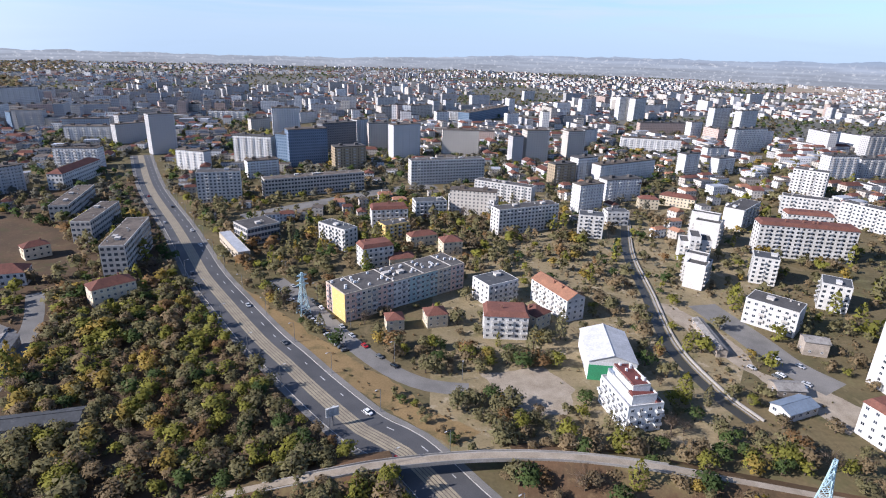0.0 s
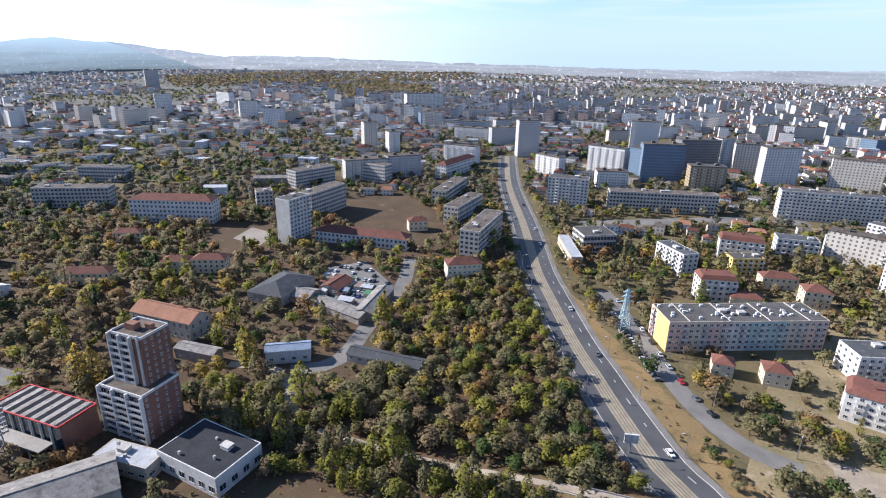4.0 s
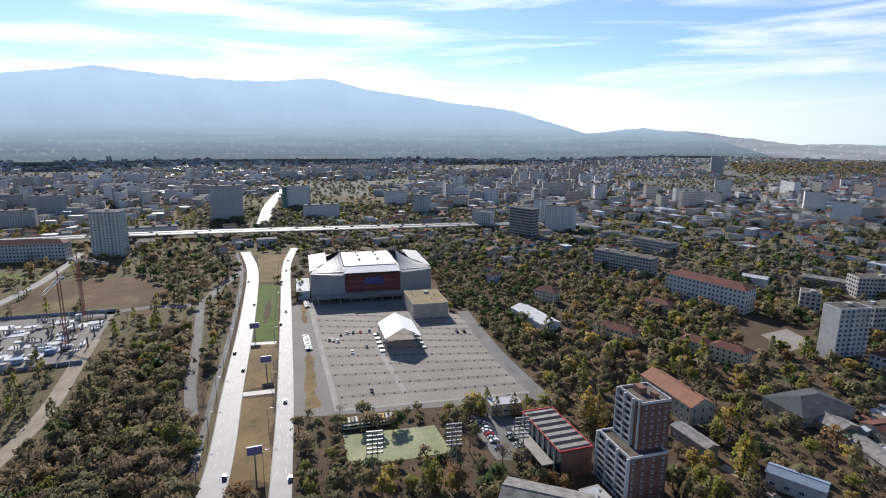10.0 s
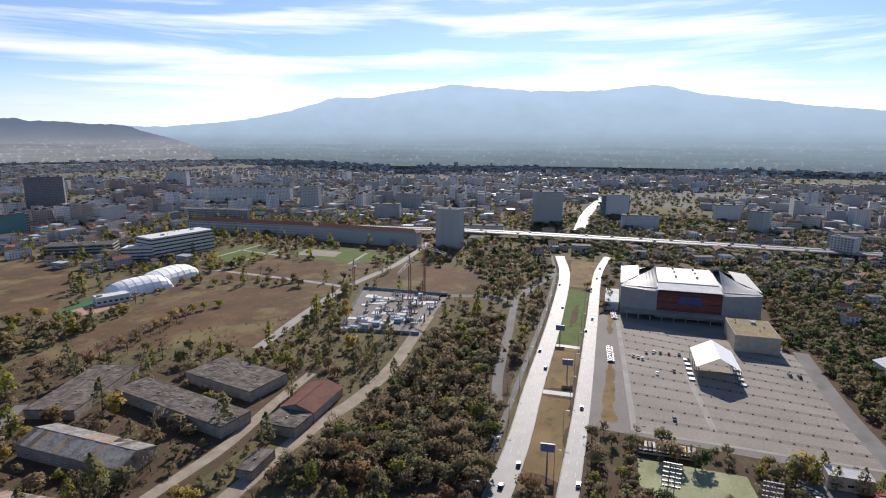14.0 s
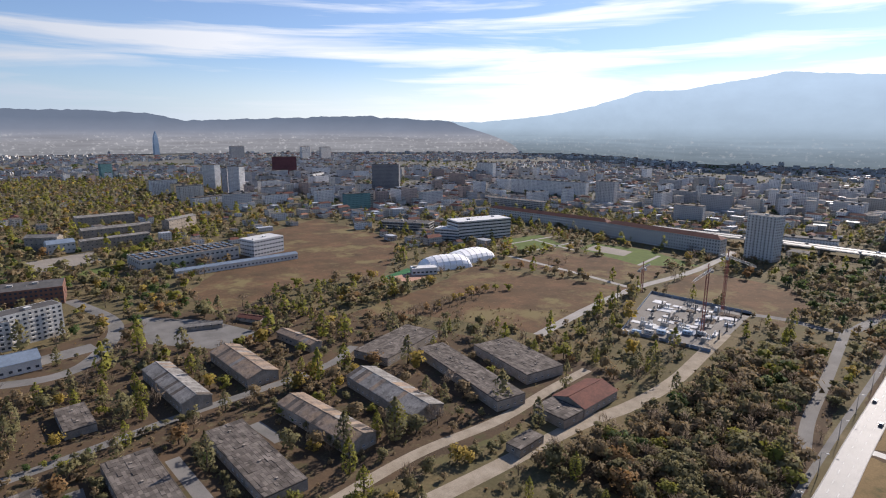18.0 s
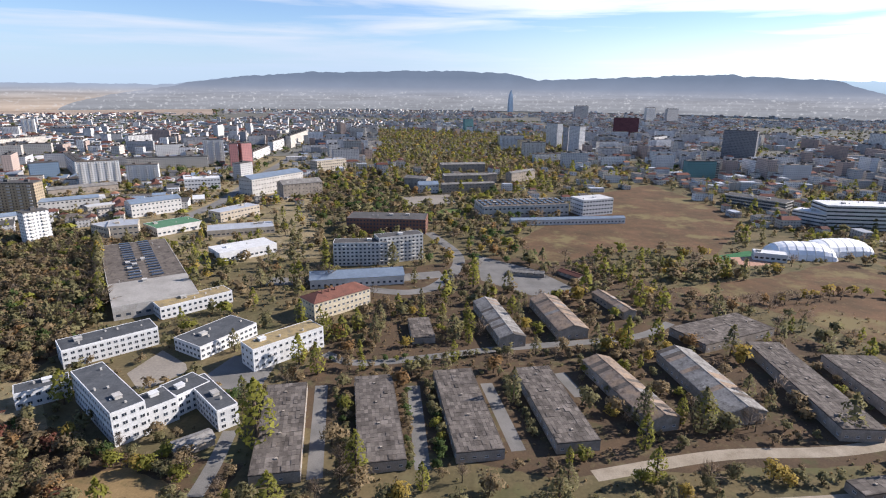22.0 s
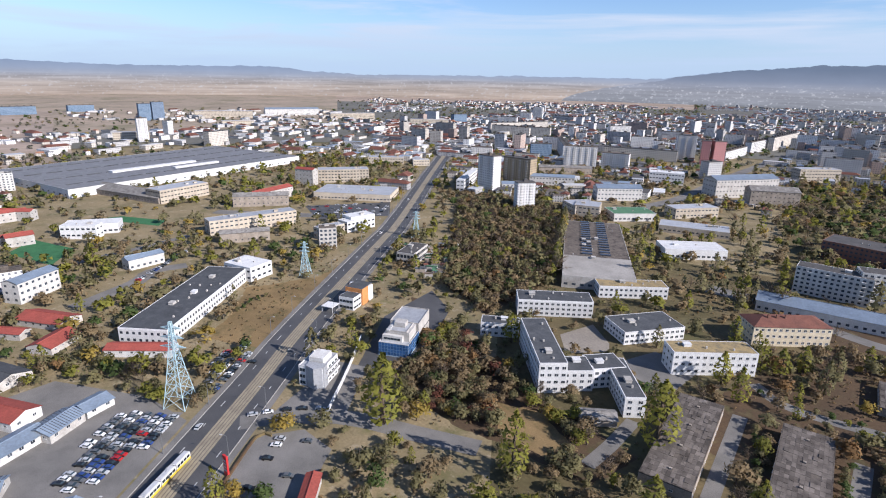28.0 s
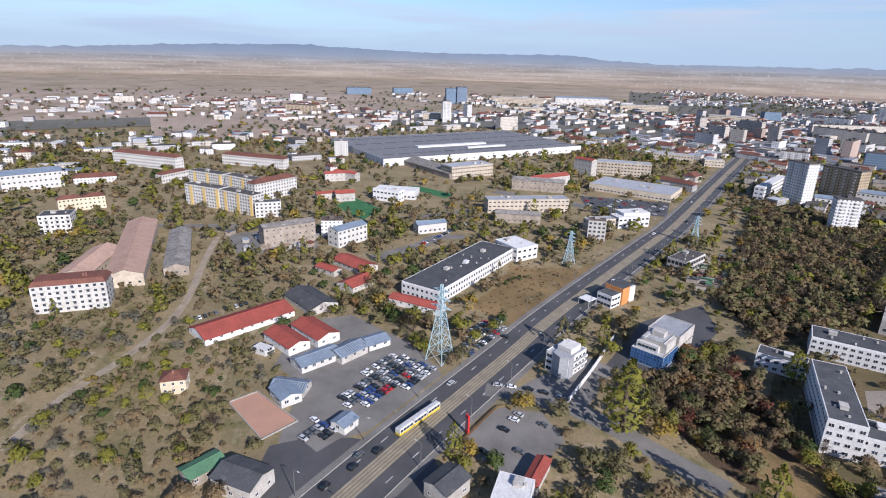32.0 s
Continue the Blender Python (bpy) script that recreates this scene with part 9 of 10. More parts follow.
def scatter():
    rng = np.random.default_rng(7)
    px, py, hh, sp = [], [], [], []
    taken = []
    for poly, gap, table, h0, h1 in ZONES:
        p = np.array(poly, float)
        gx, gy = np.meshgrid(np.arange(p[:, 0].min(), p[:, 0].max(), gap), np.arange(p[:, 1].min(), p[:, 1].max(), gap))
        gx, gy = gx.ravel() + rng.uniform(-0.5, 0.5, gx.size) * gap, gy.ravel() + rng.uniform(-0.5, 0.5, gy.size) * gap
        k = inside(gx, gy, poly)
        gx, gy = gx[k], gy[k]
        k = free(gx, gy, 2.0) & (rng.random(len(gx)) < 0.9)
        for q in taken:
            k &= ~inside(gx, gy, q)
        taken.append(poly)
        gx, gy = gx[k], gy[k]
        px.append(gx), py.append(gy), hh.append(rng.uniform(h0, h1, len(gx)) * 1.22), sp.append(pick(rng, table, len(gx)))
    # loose trees between the houses
    for r0, r1, gap, chance in ((60, 520, 6.7, 0.86), (520, 1000, 9.5, 0.58), (1000, 1900, 14, 0.55), (1900, 3650, 24, 0.5)):
        g = np.arange(-r1, r1, gap)
        gx, gy = np.meshgrid(g, g)
        gx, gy = gx.ravel() + rng.uniform(-0.5, 0.5, gx.size) * gap, gy.ravel() + rng.uniform(-0.5, 0.5, gy.size) * gap
        r = np.hypot(gx, gy)
        a = np.degrees(np.arctan2(-gx, gy)) % 360
        clump = np.sin(gx * 0.021 + 1.3) * np.sin(gy * 0.017 + 0.4) + 0.6 * np.sin(gx * 0.006 - gy * 0.008)
        share = np.where((a > 112) & (a < 204), 0.55, np.where((a >= 204) & (a < 335), 0.62, np.where((a > 44) & (a <= 112), 1.0, 0.85))) if r0 < 100 else np.where((a > 44) & (a < 150) & (r < 1000), 1.35, 1.0)
        k = (r > r0) & (r < r1) & (rng.random(len(gx)) < chance * share * np.clip(0.85 + 0.45 * clump, 0.25, 1.25)) & ~((a > 300) & (a < 316))
        k &= ~((r > 2600) & (a > 52) & (a < 204))
        k &= ~((r > 1150) & (a > 232) & (a < 318) & (rng.random(len(gx)) < 0.75))
        gx, gy = gx[k], gy[k]
        k = free(gx, gy)
        for q in taken:
            k &= ~inside(gx, gy, q)
        gx, gy = gx[k], gy[k]
        t = pick(rng, PARK if r0 < 500 else FAR_MIX, len(gx))
        side = np.degrees(np.arctan2(-gx, gy)) % 360
        if r0 < 600:
            t = np.where((side > 112) & (side < 204), pick(rng, FALLOW, len(gx)), np.where((side > 204) & (side < 335), pick(rng, LOOSE, len(gx)), t))
        px.append(gx), py.append(gy), hh.append(rng.uniform(5, 11.5, len(gx)) * (1.0 if r0 < 900 else 0.85)), sp.append(t)
    # rows and single trees that stand out
    for kind, h, gap, pts in STANDS:
        q = np.array(pts, float)
        if gap:
            q = smooth(pts, gap)[:, :2]
            q = q + rng.normal(0, 0.8, q.shape)
        names = np.array([kind] * len(q) if kind in SPECIES else pick(rng, ROW_MIX[kind], len(q)))
        tall = np.array([{"poplar": 1.6, "fir": 1.2, "bush": 0.6}.get(SPECIES[s][0], 1.0) for s in names])
        px.append(q[:, 0]), py.append(q[:, 1]), hh.append(h * rng.uniform(0.82, 1.15, len(q)) / tall), sp.append(names)
    # low scrub and tufts on open ground
    g = np.arange(-430, 430, 3.9)
    gx, gy = np.meshgrid(g, g)
    gx, gy = gx.ravel() + rng.uniform(-2.6, 2.6, gx.size), gy.ravel() + rng.uniform(-2.6, 2.6, gy.size)
    clump = np.sin(gx * 0.05 + 2.0) * np.sin(gy * 0.043 - 1.0) + 0.5 * np.sin(gx * 0.013 + gy * 0.019)
    k = (np.hypot(gx, gy) < 430) & (np.hypot(gx, gy) > 95) & (rng.random(len(gx)) < np.clip(0.42 + 0.35 * clump, 0.05, 0.9))
    gx, gy = gx[k], gy[k]
    keep = list(CLEAR)
    CLEAR[:] = [q for q in CLEAR if q not in SOFT]
    k = free(gx, gy, 0.8)
    CLEAR[:] = keep
    gx, gy = gx[k], gy[k]
    px.append(gx), py.append(gy), hh.append(rng.uniform(0.9, 2.8, len(gx))), sp.append(pick(rng, (("tuft", 5), ("tuft_brown", 6), ("tuft_dry", 6)), len(gx)))
    return np.concatenate(px), np.concatenate(py), np.concatenate(hh), np.concatenate(sp)


def plant():
    rng = np.random.default_rng(3)
    px, py, hh, sp = scatter()
    r = np.hypot(px, py)
    order = np.argsort(r + rng.uniform(0, 60, len(r)) + 1e5 * np.array([q.startswith("tuft") for q in sp]))
    single = np.zeros(len(r), bool)
    single[order[:285]] = True
    for name, (kind, leaf) in SPECIES.items():
        tall = {"poplar": 1.6, "fir": 1.2, "bush": 0.6}.get(kind, 1.0)
        protos = [(crown(kind, 420 if kind != "bush" else 300, rng), trunk(kind, rng)) for _ in range(3)]
        # trees of their own
        made = []
        for i in np.where(single & (sp == name))[0]:
            k = i % 3
            h = hh[i] * tall
            if k >= len(made) or made[k] is None:
                while len(made) <= k:
                    made.append(None)
                (cw, cn), tk = protos[k]
                top = thing("bush" if kind == "bush" else "tree", TREE_WORDS[name], "bush" if kind == "bush" else "tree", pose(0, 0, 0), group="trees")
                new_c = new("crown", leaf_mesh("crown", cw, cn, ["leaf_" + leaf], np.zeros(len(cw))))
                new_t = new("trunk", leaf_mesh("trunk", tk, flat(tk), ["bark"], np.zeros(len(tk))))
                new_c.parent = new_t.parent = top
                top.matrix_basis = pose(px[i], py[i], 0, rz=rng.uniform(0, 360)) @ Matrix.Diagonal((h, h, h, 1))
                made[k] = top
            else:
                t = copy_thing(made[k], pose(px[i], py[i], 0, rz=rng.uniform(0, 360)))
                w = h * rng.uniform(1.0, 1.4)
                t.scale = (w, w, h)
        # the rest of the wood
        for lo, hi, nq in ((0, 240, 300), (240, 340, 160), (340, 620, 66), (620, 1000, 26), (1000, 1900, 14), (1900, 4700, 8)):
            sel = np.where(~single & (sp == name) & (r >= lo) & (r < hi))[0]
            if not len(sel):
                continue
            parts, idx, bend = [], [], []
            vs = [(crown(kind, int(max(6, nq * (0.1 if name.startswith("tuft") else 0.7 if kind == "bush" else 1))), rng), trunk(kind, rng)) for _ in range(5)]
            for k in range(5):
                mine = sel[k::5]
                if not len(mine):
                    continue
                (cw, cn), tk = vs[k]
                if lo > 600:
                    tk = tk[:0]
                    cw = np.stack([cw[..., 0], cw[..., 1], (cw[..., 2] - cw[..., 2].min() * 0.8) * 1.05], -1)
                elif lo > 200:
                    tk = tk[:10]
                q = np.concatenate([cw, tk])
                mi = np.concatenate([np.zeros(len(cw)), np.ones(len(tk))])
                a = rng.uniform(0, 6.283, len(mine))
                h = hh[mine] * tall
                wd = h * rng.uniform(1.0, 1.45, len(mine)) * (1.0 if lo < 620 else 1.15 if lo < 1900 else 1.4)
                c, s = np.cos(a)[:, None, None], np.sin(a)[:, None, None]
                X, Y, Z = q[None, :, :, 0], q[None, :, :, 1], q[None, :, :, 2]
                out_v = np.stack([(X * c - Y * s) * wd[:, None, None] + px[mine][:, None, None], (X * s + Y * c) * wd[:, None, None] + py[mine][:, None, None], Z * h[:, None, None] + 0 * X], -1)
                parts.append(out_v.reshape(-1, 3, 3))
                idx.append(np.tile(mi, len(mine)))
                N = np.concatenate([cn, flat(tk)]) if len(tk) else cn
                bend.append(np.stack([N[None, :, 0] * c[:, :, 0] - N[None, :, 1] * s[:, :, 0], N[None, :, 0] * s[:, :, 0] + N[None, :, 1] * c[:, :, 0], N[None, :, 2] + 0 * c[:, :, 0]], -1).reshape(-1, 3))
            ob = new("woodland", leaf_mesh("woodland", np.concatenate(parts), np.concatenate(bend), ["leaf_" + leaf, "bark"], np.concatenate(idx)))
            tagged(ob, "autumn woodland, " + TREE_WORDS[name], "woodland", kind="stuff")
    return len(r)


plant()


# ---- vehicles ----
CARS, FAR_CARS = {}, []


def car_proto(paint, m, van=False, small=False):
    top = thing("van" if van else "car", f"parked {paint} {'van' if van else 'car'} with dark windows", "van" if van else "car", m, group="cars")
    s = Shape()
    L, W = (2.5, 0.95) if van else (2.15, 0.88)
    prof = [(-L, 0.35), (-L, 0.8), (-L + 0.15, 0.95), (-1.2, 1.0), (1.0, 0.95), (L - 0.1, 0.78), (L, 0.55), (L, 0.35)]
    if van:
        prof = [(-L, 0.35), (-L, 1.2), (1.4, 1.2), (L - 0.1, 0.95), (L, 0.6), (L, 0.35)]
    n = len(prof)
    for sg in (-1, 1):
        s.poly([(x, sg * W, z) for x, z in (prof if sg > 0 else prof[::-1])][::-1])
    for i in range(n):
        (a, b), (c, d) = prof[i], prof[(i + 1) % n]
        s.poly([(a, -W, b), (a, W, b), (c, W, d), (c, -W, d)])
    roof_z = 2.0 if van else 1.46
    x0, x1 = (-L + 0.1, 1.0) if van else (-1.35, 0.35)
    s.box(x0, x1, -W + 0.14, W - 0.14, roof_z - 0.06, roof_z)
    if small:
        for x in (-L * 0.62, L * 0.63):
            s.box(x - 0.33, x + 0.33, -W - 0.02, W + 0.02, 0, 0.6, 1, True)
    part("body", s, ["car_" + paint, "rubber"], top)
    s = Shape()
    base = 1.2 if van else 0.96
    lo = [(x0 - 0.35 if not van else x0 - 0.05, -W + 0.03), (x1 + (0.75 if not van else 0.4), -W + 0.03), (x1 + (0.75 if not van else 0.4), W - 0.03), (x0 - 0.35 if not van else x0 - 0.05, W - 0.03)]
    hi = [(x0, -W + 0.14), (x1, -W + 0.14), (x1, W - 0.14), (x0, W - 0.14)]
    for i in range(4):
        j = (i + 1) % 4
        s.poly([(*lo[i], base), (*lo[j], base), (*hi[j], roof_z - 0.06), (*hi[i], roof_z - 0.06)])
    part("glazing", s, ["glass_dark"], top)
    for x in () if small else (-L * 0.62, L * 0.63):
        for sg in (-1, 1):
            s = Shape()
            b = len(s.v)
            k = 8
            for y in (sg * (W - 0.22), sg * (W + 0.02)):
                s.v += [(x + 0.33 * math.cos(6.2832 * i / k), y, 0.33 + 0.33 * math.sin(6.2832 * i / k)) for i in range(k)]
            s.f += [(i, (i + 1) % k, k + (i + 1) % k, k + i) for i in range(k)] + [tuple(range(k, 2 * k)), tuple(range(k))[::-1]]
            s.m, s.uv = [0] * len(s.f), [None] * len(s.f)
            part("wheel", s, ["rubber"], top)
    return top


CAR_RND = random.Random(21)
PALETTE = ("white", "white", "black", "black", "silver", "silver", "grey", "grey", "black", "white", "silver", "grey", "blue", "black", "silver", "grey", "red")


def car(x, y, rot, paint="", z=0.06, van=False):
    paint = paint or CAR_RND.choice(PALETTE)
    m = pose(x, y, z, rz=rot)
    if math.hypot(x, y) > 335 and not van:
        FAR_CARS.append((x, y, z, rot, paint))
        return None
    small = math.hypot(x, y) > 150
    key = (paint, van, small)
    if key in CARS:
        return copy_thing(CARS[key], m)
    CARS[key] = car_proto(paint, m, van, small)
    return CARS[key]


def cars_along(pts, off, gap, turn=0.0, lo=0.0, hi=1.0, chance=0.85, z=0.06):
    line = smooth(pts, 1.0)
    n = sides(line)
    k = len(line)
    q = lo * k
    while q < hi * k - 2:
        i = int(q)
        d = math.degrees(math.atan2(n[i, 1], n[i, 0])) - 90
        if CAR_RND.random() < chance:
            car(*(line[i, :2] + n[i] * off), d + turn + CAR_RND.gauss(0, 2), z=z)
        q += gap


def car_lot(poly, rot, row=7.2, gap=2.9, chance=0.7, turn=90):
    p = np.array(poly, float)
    c = p.mean(0)
    u = np.array([math.cos(radians(rot)), math.sin(radians(rot))])
    v = np.array([-u[1], u[0]])
    for a in np.arange(-60, 60, row):
        for b in np.arange(-60, 60, gap):
            q = c + v * a + u * b
            if inside(np.array([q[0]]), np.array([q[1]]), [tuple(c + (w - c) * 0.93) for w in p])[0] and CAR_RND.random() < chance:
                car(q[0], q[1], rot + turn + CAR_RND.gauss(0, 3) + 180 * CAR_RND.randrange(2), z=0.07)


cars_along([(-102, 316), (-68, 275), (-44, 242), (-22, 218), (-4, 207), (13, 205)], -6.0, 3.0, 80, 0.05, 0.62, 0.9, 0.02)
cars_along([(-102, 316), (-68, 275), (-44, 242), (-22, 218), (-4, 207), (13, 205)], 3.4, 6.0, 0, 0.1, 0.8, 0.5)
car_lot([(213, -7), (241, -36), (224, -55), (193, -17), (201, -6)], -48, 5.4, 2.5, 0.85)
car_lot([(186, 11), (195, 3), (182, -8), (174, 3)], -48, 5.2, 2.6, 0.9)
car_lot([(167, -49), (189, -71), (181, -88), (163, -90), (143, -66)], -48, 11, 4.0, 0.34)
car_lot([(-250, 21), (-259, 41), (-213, 53), (-214, 31)], 15, 9, 2.8, 0.5)
car_lot([(239, -65), (261, -79), (273, -104), (247, -96), (224, -68)], -48, 5.6, 2.6, 0.85)
car_lot([(540, -280), (501, -365), (450, -327), (482, -262)], -48, 9, 4.2, 0.42)
car_lot([(-261, 238), (-250, 262), (-208, 242), (-186, 194), (-208, 191)], 20, 8, 3.0, 0.55)
car_lot([(142, 236), (177, 249), (177, 214), (154, 209)], 30, 10, 3.2, 0.4)
cars_along([(202, -70), (191, -92), (172, -109), (150, -121), (127, -134)], 4.0, 6.5, 0, 0.05, 0.5, 0.7)
for t, off, paint in ((0.30, -6.5, "white"), (0.36, 6.0, "black"), (0.43, -7.0, "grey"), (0.47, 7.5, "white"), (0.53, 7.0, "silver"), (0.60, -6.8, "white"), (0.63, -7.6, "black"), (0.69, 7.0, "black"), (0.76, 6.5, "silver"), (0.86, 7.0, "grey"), (0.90, -6, "blue")):
    cars_along(NORTH, off, 9999, 0 if off > 0 else 180, t, 1.0, 2.0)
for t, off, paint in ((0.17, 5.5, "yellow"), (0.20, 8.5, "silver"), (0.145, 6.5, "black"), (0.15, 9.0, "grey"), (0.155, 5.0, "black"), (0.135, 8.0, "black"), (0.34, -7, "white"), (0.45, 7, "white"), (0.5, -6, "black"), (0.58, 6, "white")):
    line = smooth(SOUTH, 1.0)
    n = sides(line)
    i = int(t * len(line))
    car(*(line[i] + n[i] * off), math.degrees(math.atan2(n[i, 1], n[i, 0])) - 90, paint, 0.07)
for line, spots in ((DUAL_L, (0.33, 0.36, 0.52, 0.56, 0.7, 0.8)), (DUAL_R, (0.35, 0.45, 0.62, 0.66, 0.78, 0.84, 0.9))):
    for t in spots:
        cars_along(line, CAR_RND.choice((-3.5, 0, 3.5)), 9999, 0, t, 1.0, 2.0)
cars_along(OV, 7, 34, 0, 0.15, 0.85, 0.7, 8.15)
cars_along(OV, -7, 41, 180, 0.15, 0.85, 0.7, 8.15)
cars_along([(-806, -234), (-1038, -285), (-1305, -324)], 4, 40, 0, 0, 1, 0.8)
for x, y in [(-363, -57), (-366, -53), (-367, -49), (-368, -44), (-370, -38), (-364, -32), (-353, -63), (-352, -60), (-351, -57), (-332, -45), (-341, -37), (-279, -28), (-368, 23), (-368, 28), (-375, -18)]:
    car(x, y, 12 + CAR_RND.gauss(0, 4))
cars_along([(-360, -80), (-333, -72)], 0, 3.0, 90, 0, 1, 0.9)
cars_along([(-444, -98), (-422, -91)], 0, 3.0, 90, 0, 1, 0.9)
cars_along([(293, 68), (313, 38)], 0, 3.0, 80, 0, 1, 0.85)
cars_along([(402, -80), (427, -105), (452, -129)], 0, 3.2, 80, 0, 1, 0.85)


def truck(x, y, rot, k):
    top = thing("lorry", "old yellow-white lorry parked in a row", "lorry", pose(x, y, 0.04, rz=rot), group="parked lorries")
    s = Shape()
    s.box(-3.4, 1.6, -1.2, 1.2, 0.9, 3.1, 0, True)
    part("box_body", s, [k], top)
    s = Shape()
    s.box(1.7, 3.5, -1.15, 1.15, 0.6, 2.5, 0, True)
    part("cab", s, ["wall_cream"], top)
    s = Shape()
    s.box(3.5, 3.56, -1.0, 1.0, 1.5, 2.3, 0, True)
    part("windscreen", s, ["glass_dark"], top)
    for a in (-2.3, 2.5):
        for sg in (-1, 1):
            s = Shape()
            s.box(a - 0.45, a + 0.45, sg * 1.1 - 0.15, sg * 1.1 + 0.15, 0, 0.9, 0, True)
            part("wheel", s, ["rubber"], top)


T0, T1 = [np.array(q, float) for q in [(-242, -37), (-247, -16)]]
for i in range(13):
    p = T0 + (T1 - T0) * i / 12
    truck(p[0], p[1], 14 + CAR_RND.gauss(0, 3), CAR_RND.choice(("wall_cream", "wall_yellow", "wall_white", "wall_block")))


def tram():
    line = smooth(SOUTH, 1.0)
    n = sides(line)
    a, b = [np.array(q, float) for q in [(178, -28), (192, -46)]]
    c, d = (a + b) / 2, (b - a) / np.linalg.norm(b - a)
    top = thing("tram", "white and yellow articulated tram on the boulevard", "tram", pose(c[0], c[1], 0.1, rz=math.degrees(math.atan2(d[1], d[0]))))
    for i in range(3):
        x0, x1 = -12.2 + i * 8.2, -12.2 + i * 8.2 + 7.8
        s = Shape()
        s.box(x0, x1, -1.2, 1.2, 0.35, 1.35, 0, True)
        sec = part("section", s, ["tram_yellow"], top, "yellow lower tram body")
        s = Shape()
        s.box(x0, x1, -1.2, 1.2, 1.35, 3.2)
        part("upper_body", s, ["wall_snow"], sec)
        s = Shape()
        for sg in (-1, 1):
            for k in range(4):
                s.box(x0 + 0.4 + k * 1.8, x0 + 1.9 + k * 1.8, sg * 1.21 - 0.01, sg * 1.21 + 0.01, 1.6, 2.7, 0, True)
        part("glazing", s, ["glass_dark"], sec)
        s = Shape()
        s.box(x0 + 0.3, x1 - 0.3, -0.9, 0.9, 3.2, 3.5)
        part("roof_unit", s, ["tram_grey"], sec)
        if i < 2:
            s = Shape()
            s.box(x1, x1 + 0.4, -1.0, 1.0, 0.5, 3.0, 0, True)
            part("bellows", s, ["black"], top)
    s = Shape()
    s.bar((0, 0, 3.5), (1.2, 0, 4.8), 0.12)
    s.bar((0, 0, 4.8), (1.2, 0, 4.8), 0.12)
    part("pantograph", s, ["steel"], top)


tram()


# ---- lamps, poles, signs, walls ----
LAMPS = []


def street_lamp(x, y, rot, h=10.5):
    m = pose(x, y, 0, rz=rot)
    if LAMPS:
        return copy_thing(LAMPS[0], m)
    top = thing("street_lamp", "grey steel street lamp with a curved arm", "street lamp", m, group="street lamps")
    s = Shape()
    s.tube(0, 0, 0, h, 0.16, 0.09, 6)
    part("pole", s, ["steel"], top)
    s = Shape()
    s.bar((0, 0, h), (1.2, 0, h + 0.5), 0.12)
    s.bar((1.2, 0, h + 0.5), (2.0, 0, h + 0.5), 0.12)
    part("arm", s, ["steel"], top)
    s = Shape()
    s.box(1.7, 2.7, -0.18, 0.18, h + 0.4, h + 0.6, 0, True)
    part("lamp_head", s, ["frame_white"], top)
    LAMPS.append(top)
    return top


def lamps_along(pts, off, gap, lo=0.0, hi=1.0):
    line = smooth(pts, 1.0)
    n = sides(line)
    for i in range(int(lo * len(line)), int(hi * len(line)) - 1, gap):
        street_lamp(*(line[i, :2] + n[i] * off), math.degrees(math.atan2(n[i, 1], n[i, 0])) + (180 if off > 0 else 0))


lamps_along(NORTH, 11.2, 36, 0.1)
lamps_along(NORTH, -11.2, 36, 0.3)
lamps_along(SOUTH, 13.0, 34, 0.1, 0.75)
lamps_along(SOUTH, -13.0, 34, 0.1, 0.75)
lamps_along(DUAL_L, 7.5, 38, 0.25)
lamps_along(DUAL_R, 7.0, 38, 0.25)
lamps_along([(-102, 316), (-68, 275), (-44, 242), (-22, 218), (-4, 207), (13, 205)], 6.5, 40)


def sign_tower(x, y, rot):
    top = thing("sign_tower", "tall red and white petrol price sign", "sign", pose(x, y, 0, rz=rot))
    s = Shape()
    s.box(-1.2, 1.2, -0.35, 0.35, 0, 8.5)
    part("panel", s, ["sign_red"], top)
    for i in range(4):
        s = Shape()
        s.box(-0.8, 0.8, -0.4, 0.4, 2.2 + i * 1.3, 2.9 + i * 1.3, 0, True)
        part("price_bar", s, ["paint"], top)


def clutter(poly, count, seed, rot):
    """Low sheds, stalls and containers packed into a yard."""
    rnd = random.Random(seed)
    p = np.array(poly, float)
    lo, hi = p.min(0), p.max(0)
    k = 0
    while k < count:
        x, y = rnd.uniform(lo[0], hi[0]), rnd.uniform(lo[1], hi[1])
        if not inside(np.array([x]), np.array([y]), poly)[0]:
            continue
        k += 1
        a, b, h = rnd.uniform(1.8, 4.5), rnd.uniform(1.2, 2.4), rnd.uniform(2.2, 3.2)
        tone, words = rnd.choice((("roof_red", "dull red"), ("roof_blue_metal", "blue-grey"), ("roof_white", "white"), ("roof_rust", "rusty brown"), ("roof_metal", "grey"), ("roof_slate", "dark grey"), ("roof_green", "green")))
        top = thing("market_shed", f"low shed with a {words} sheet roof in a yard", "shed", pose(x, y, 0.03, rz=rot + rnd.choice((0, 90)) + rnd.gauss(0, 4)), group="yard sheds")
        s = Shape()
        s.box(-a, a, -b, b, 0, h)
        part("wall", s, ["wall_block" if rnd.random() < 0.5 else "wall_grey"], top)
        s = Shape()
        s.poly([(-a - 0.3, -b - 0.3, h), (a + 0.3, -b - 0.3, h), (a + 0.3, b + 0.3, h + 0.7), (-a - 0.3, b + 0.3, h + 0.7)])
        s.poly([(-a - 0.3, b + 0.3, h + 0.55), (a + 0.3, b + 0.3, h + 0.55), (a + 0.3, -b - 0.3, h - 0.12), (-a - 0.3, -b - 0.3, h - 0.12)])
        part("roof", s, [tone], top)
        RECTS.append((x, y, rot, 2 * a, 2 * b))


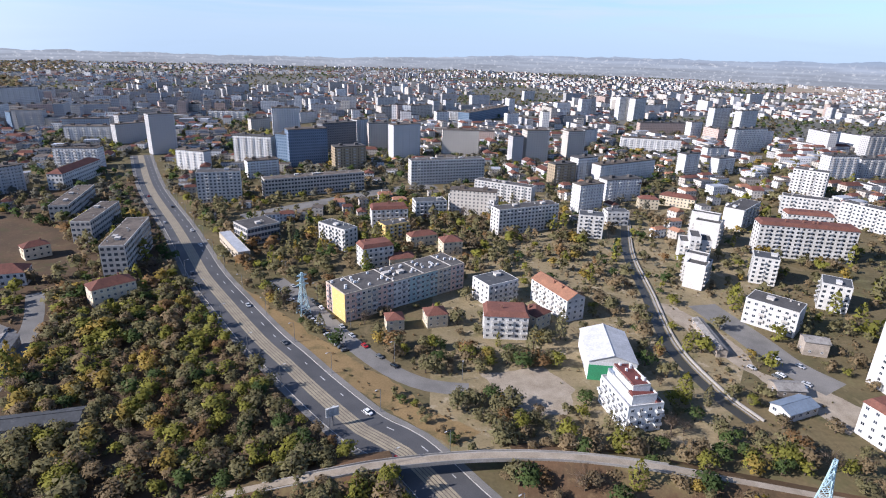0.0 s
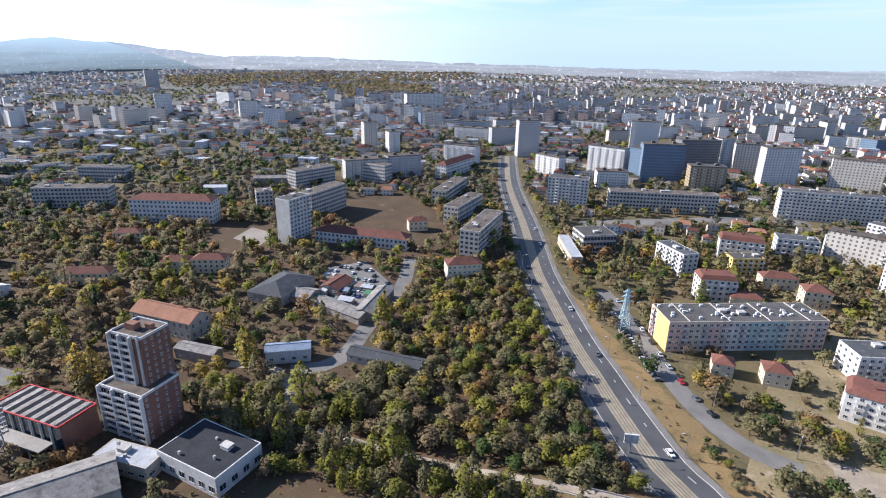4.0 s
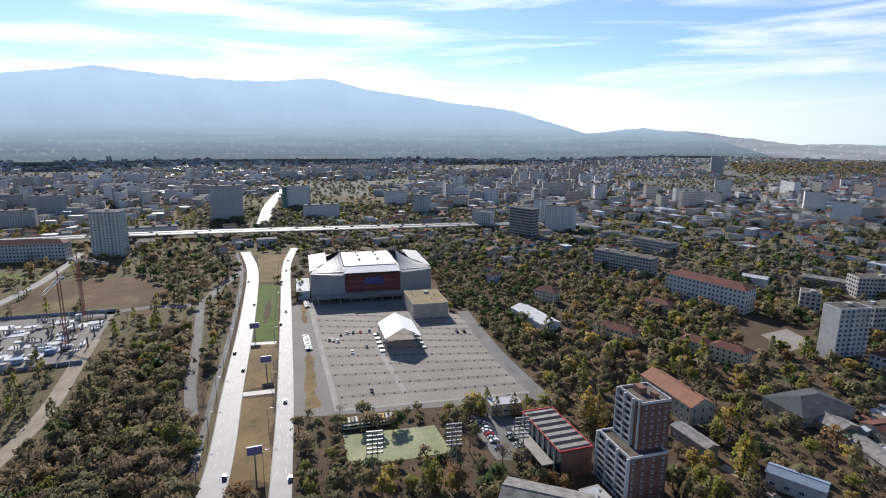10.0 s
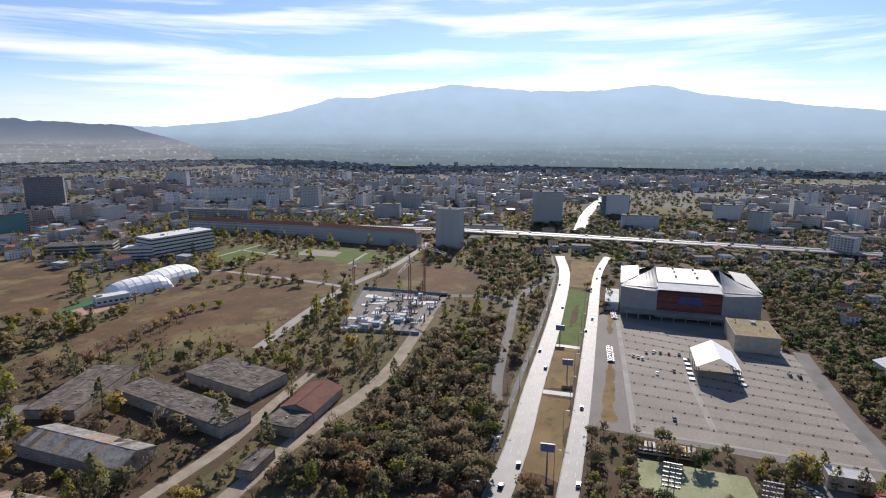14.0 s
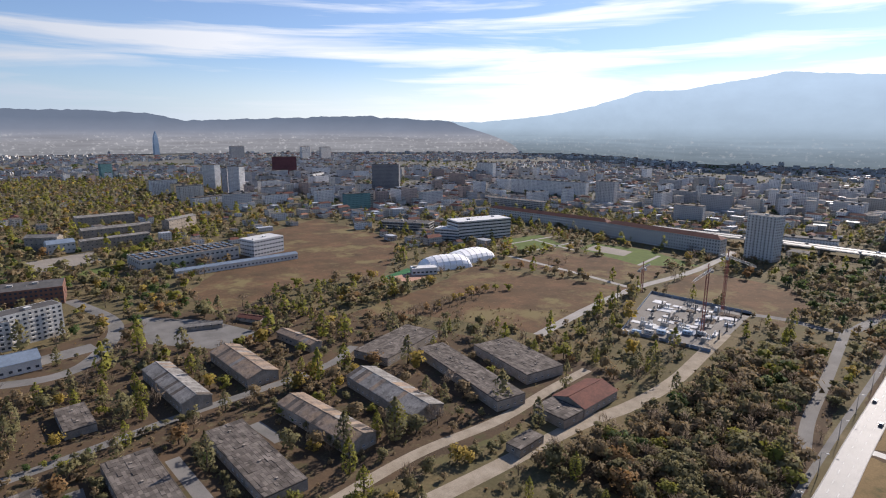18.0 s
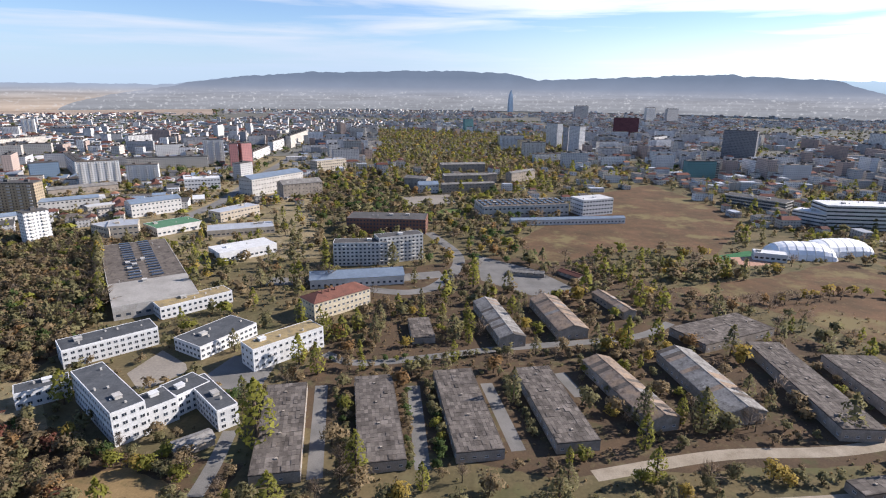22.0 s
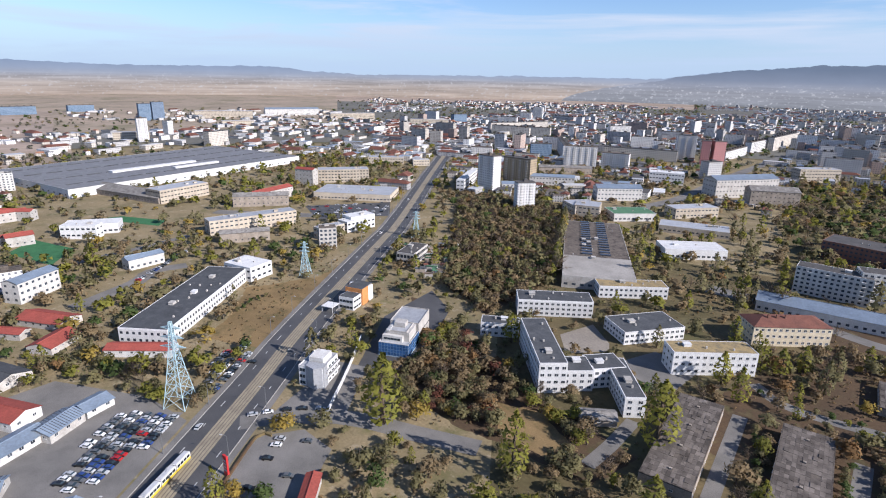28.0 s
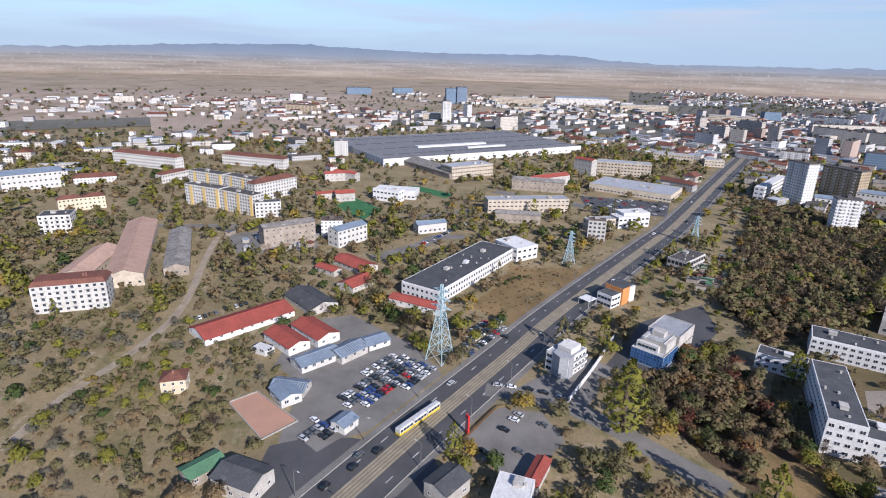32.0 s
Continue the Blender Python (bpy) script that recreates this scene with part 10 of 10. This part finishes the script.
clutter([(450, 68), (464, 1), (405, -3), (398, 54)], 22, 1, -30)
clutter([(-269, 203), (-240, 240), (-204, 226), (-219, 186)], 18, 2, 20)
clutter([(372, -271), (327, -302), (271, -245), (311, -231)], 16, 3, -45)
clutter([(348, -288), (327, -309), (264, -244), (286, -232)], 12, 4, -40)
x, y = [(174, -54)][0]
sign_tower(x, y, 10)


def wall_along(name, pts, h, w, material, label, category="wall"):
    line = smooth(pts, 4.0)
    s = Shape()
    for i in range(len(line) - 1):
        a, b = line[i], line[i + 1]
        d = (b - a) / max(np.linalg.norm(b - a), 1e-6)
        e = np.array([-d[1], d[0]]) * w / 2
        q = [a - e, b - e, b + e, a + e]
        for k in range(4):
            s.poly([(*q[k], 0), (*q[(k + 1) % 4], 0), (*q[(k + 1) % 4], h), (*q[k], h)])
        s.poly([(*c, h) for c in q])
    tagged(part(name, s, [material]), label, category, kind="structure")


wall_along("garden_wall", [(183, -99), (208, -125), (235, -151)], 2.4, 0.4, "wall_snow", "long white boundary wall beside the side street")
COURT = [(212, 38), (218, 27), (194, 10), (185, 23)]
for p, q in zip(COURT, COURT[1:] + COURT[:1]):
    wall_along("court_rim", [p, q], 0.6, 0.4, "concrete", "low concrete rim along the ball court")
wall_along("lot_wall", [(166, -47), (188, -71), (185, -76)], 1.0, 0.8, "dry_grass", "planted strip with a pale rim beside the car park")
wall_along("stream_bank", [(a + 5.5, b + 1) for a, b in [(157, 470), (134, 383), (124, 313), (115, 250), (119, 209), (126, 188)]], 1.0, 0.7, "concrete", "pale concrete stream bank")


def distant_cars():
    """Cars too far off to tell apart, joined by colour."""
    for paint in sorted({q[4] for q in FAR_CARS}):
        s = Shape()
        for x, y, z, rot, _ in [q for q in FAR_CARS if q[4] == paint]:
            c, n = math.cos(radians(rot)), math.sin(radians(rot))
            for x0, x1, w, z0, z1, k in ((-2.1, 2.1, 0.87, 0.25, 0.95, 0), (-1.5, 0.9, 0.8, 0.95, 1.4, 1), (-1.3, 0.4, 0.74, 1.4, 1.46, 0)):
                b = len(s.v)
                s.box(x0, x1, -w, w, z0, z1, k)
                s.v[b:] = [(x + c * p - n * q, y + n * p + c * q, z + h) for p, q, h in s.v[b:]]
        tagged(part("distant_cars", s, ["car_" + paint, "glass_dark"]), f"distant parked and driving {paint} cars", "cars", kind="stuff")


distant_cars()
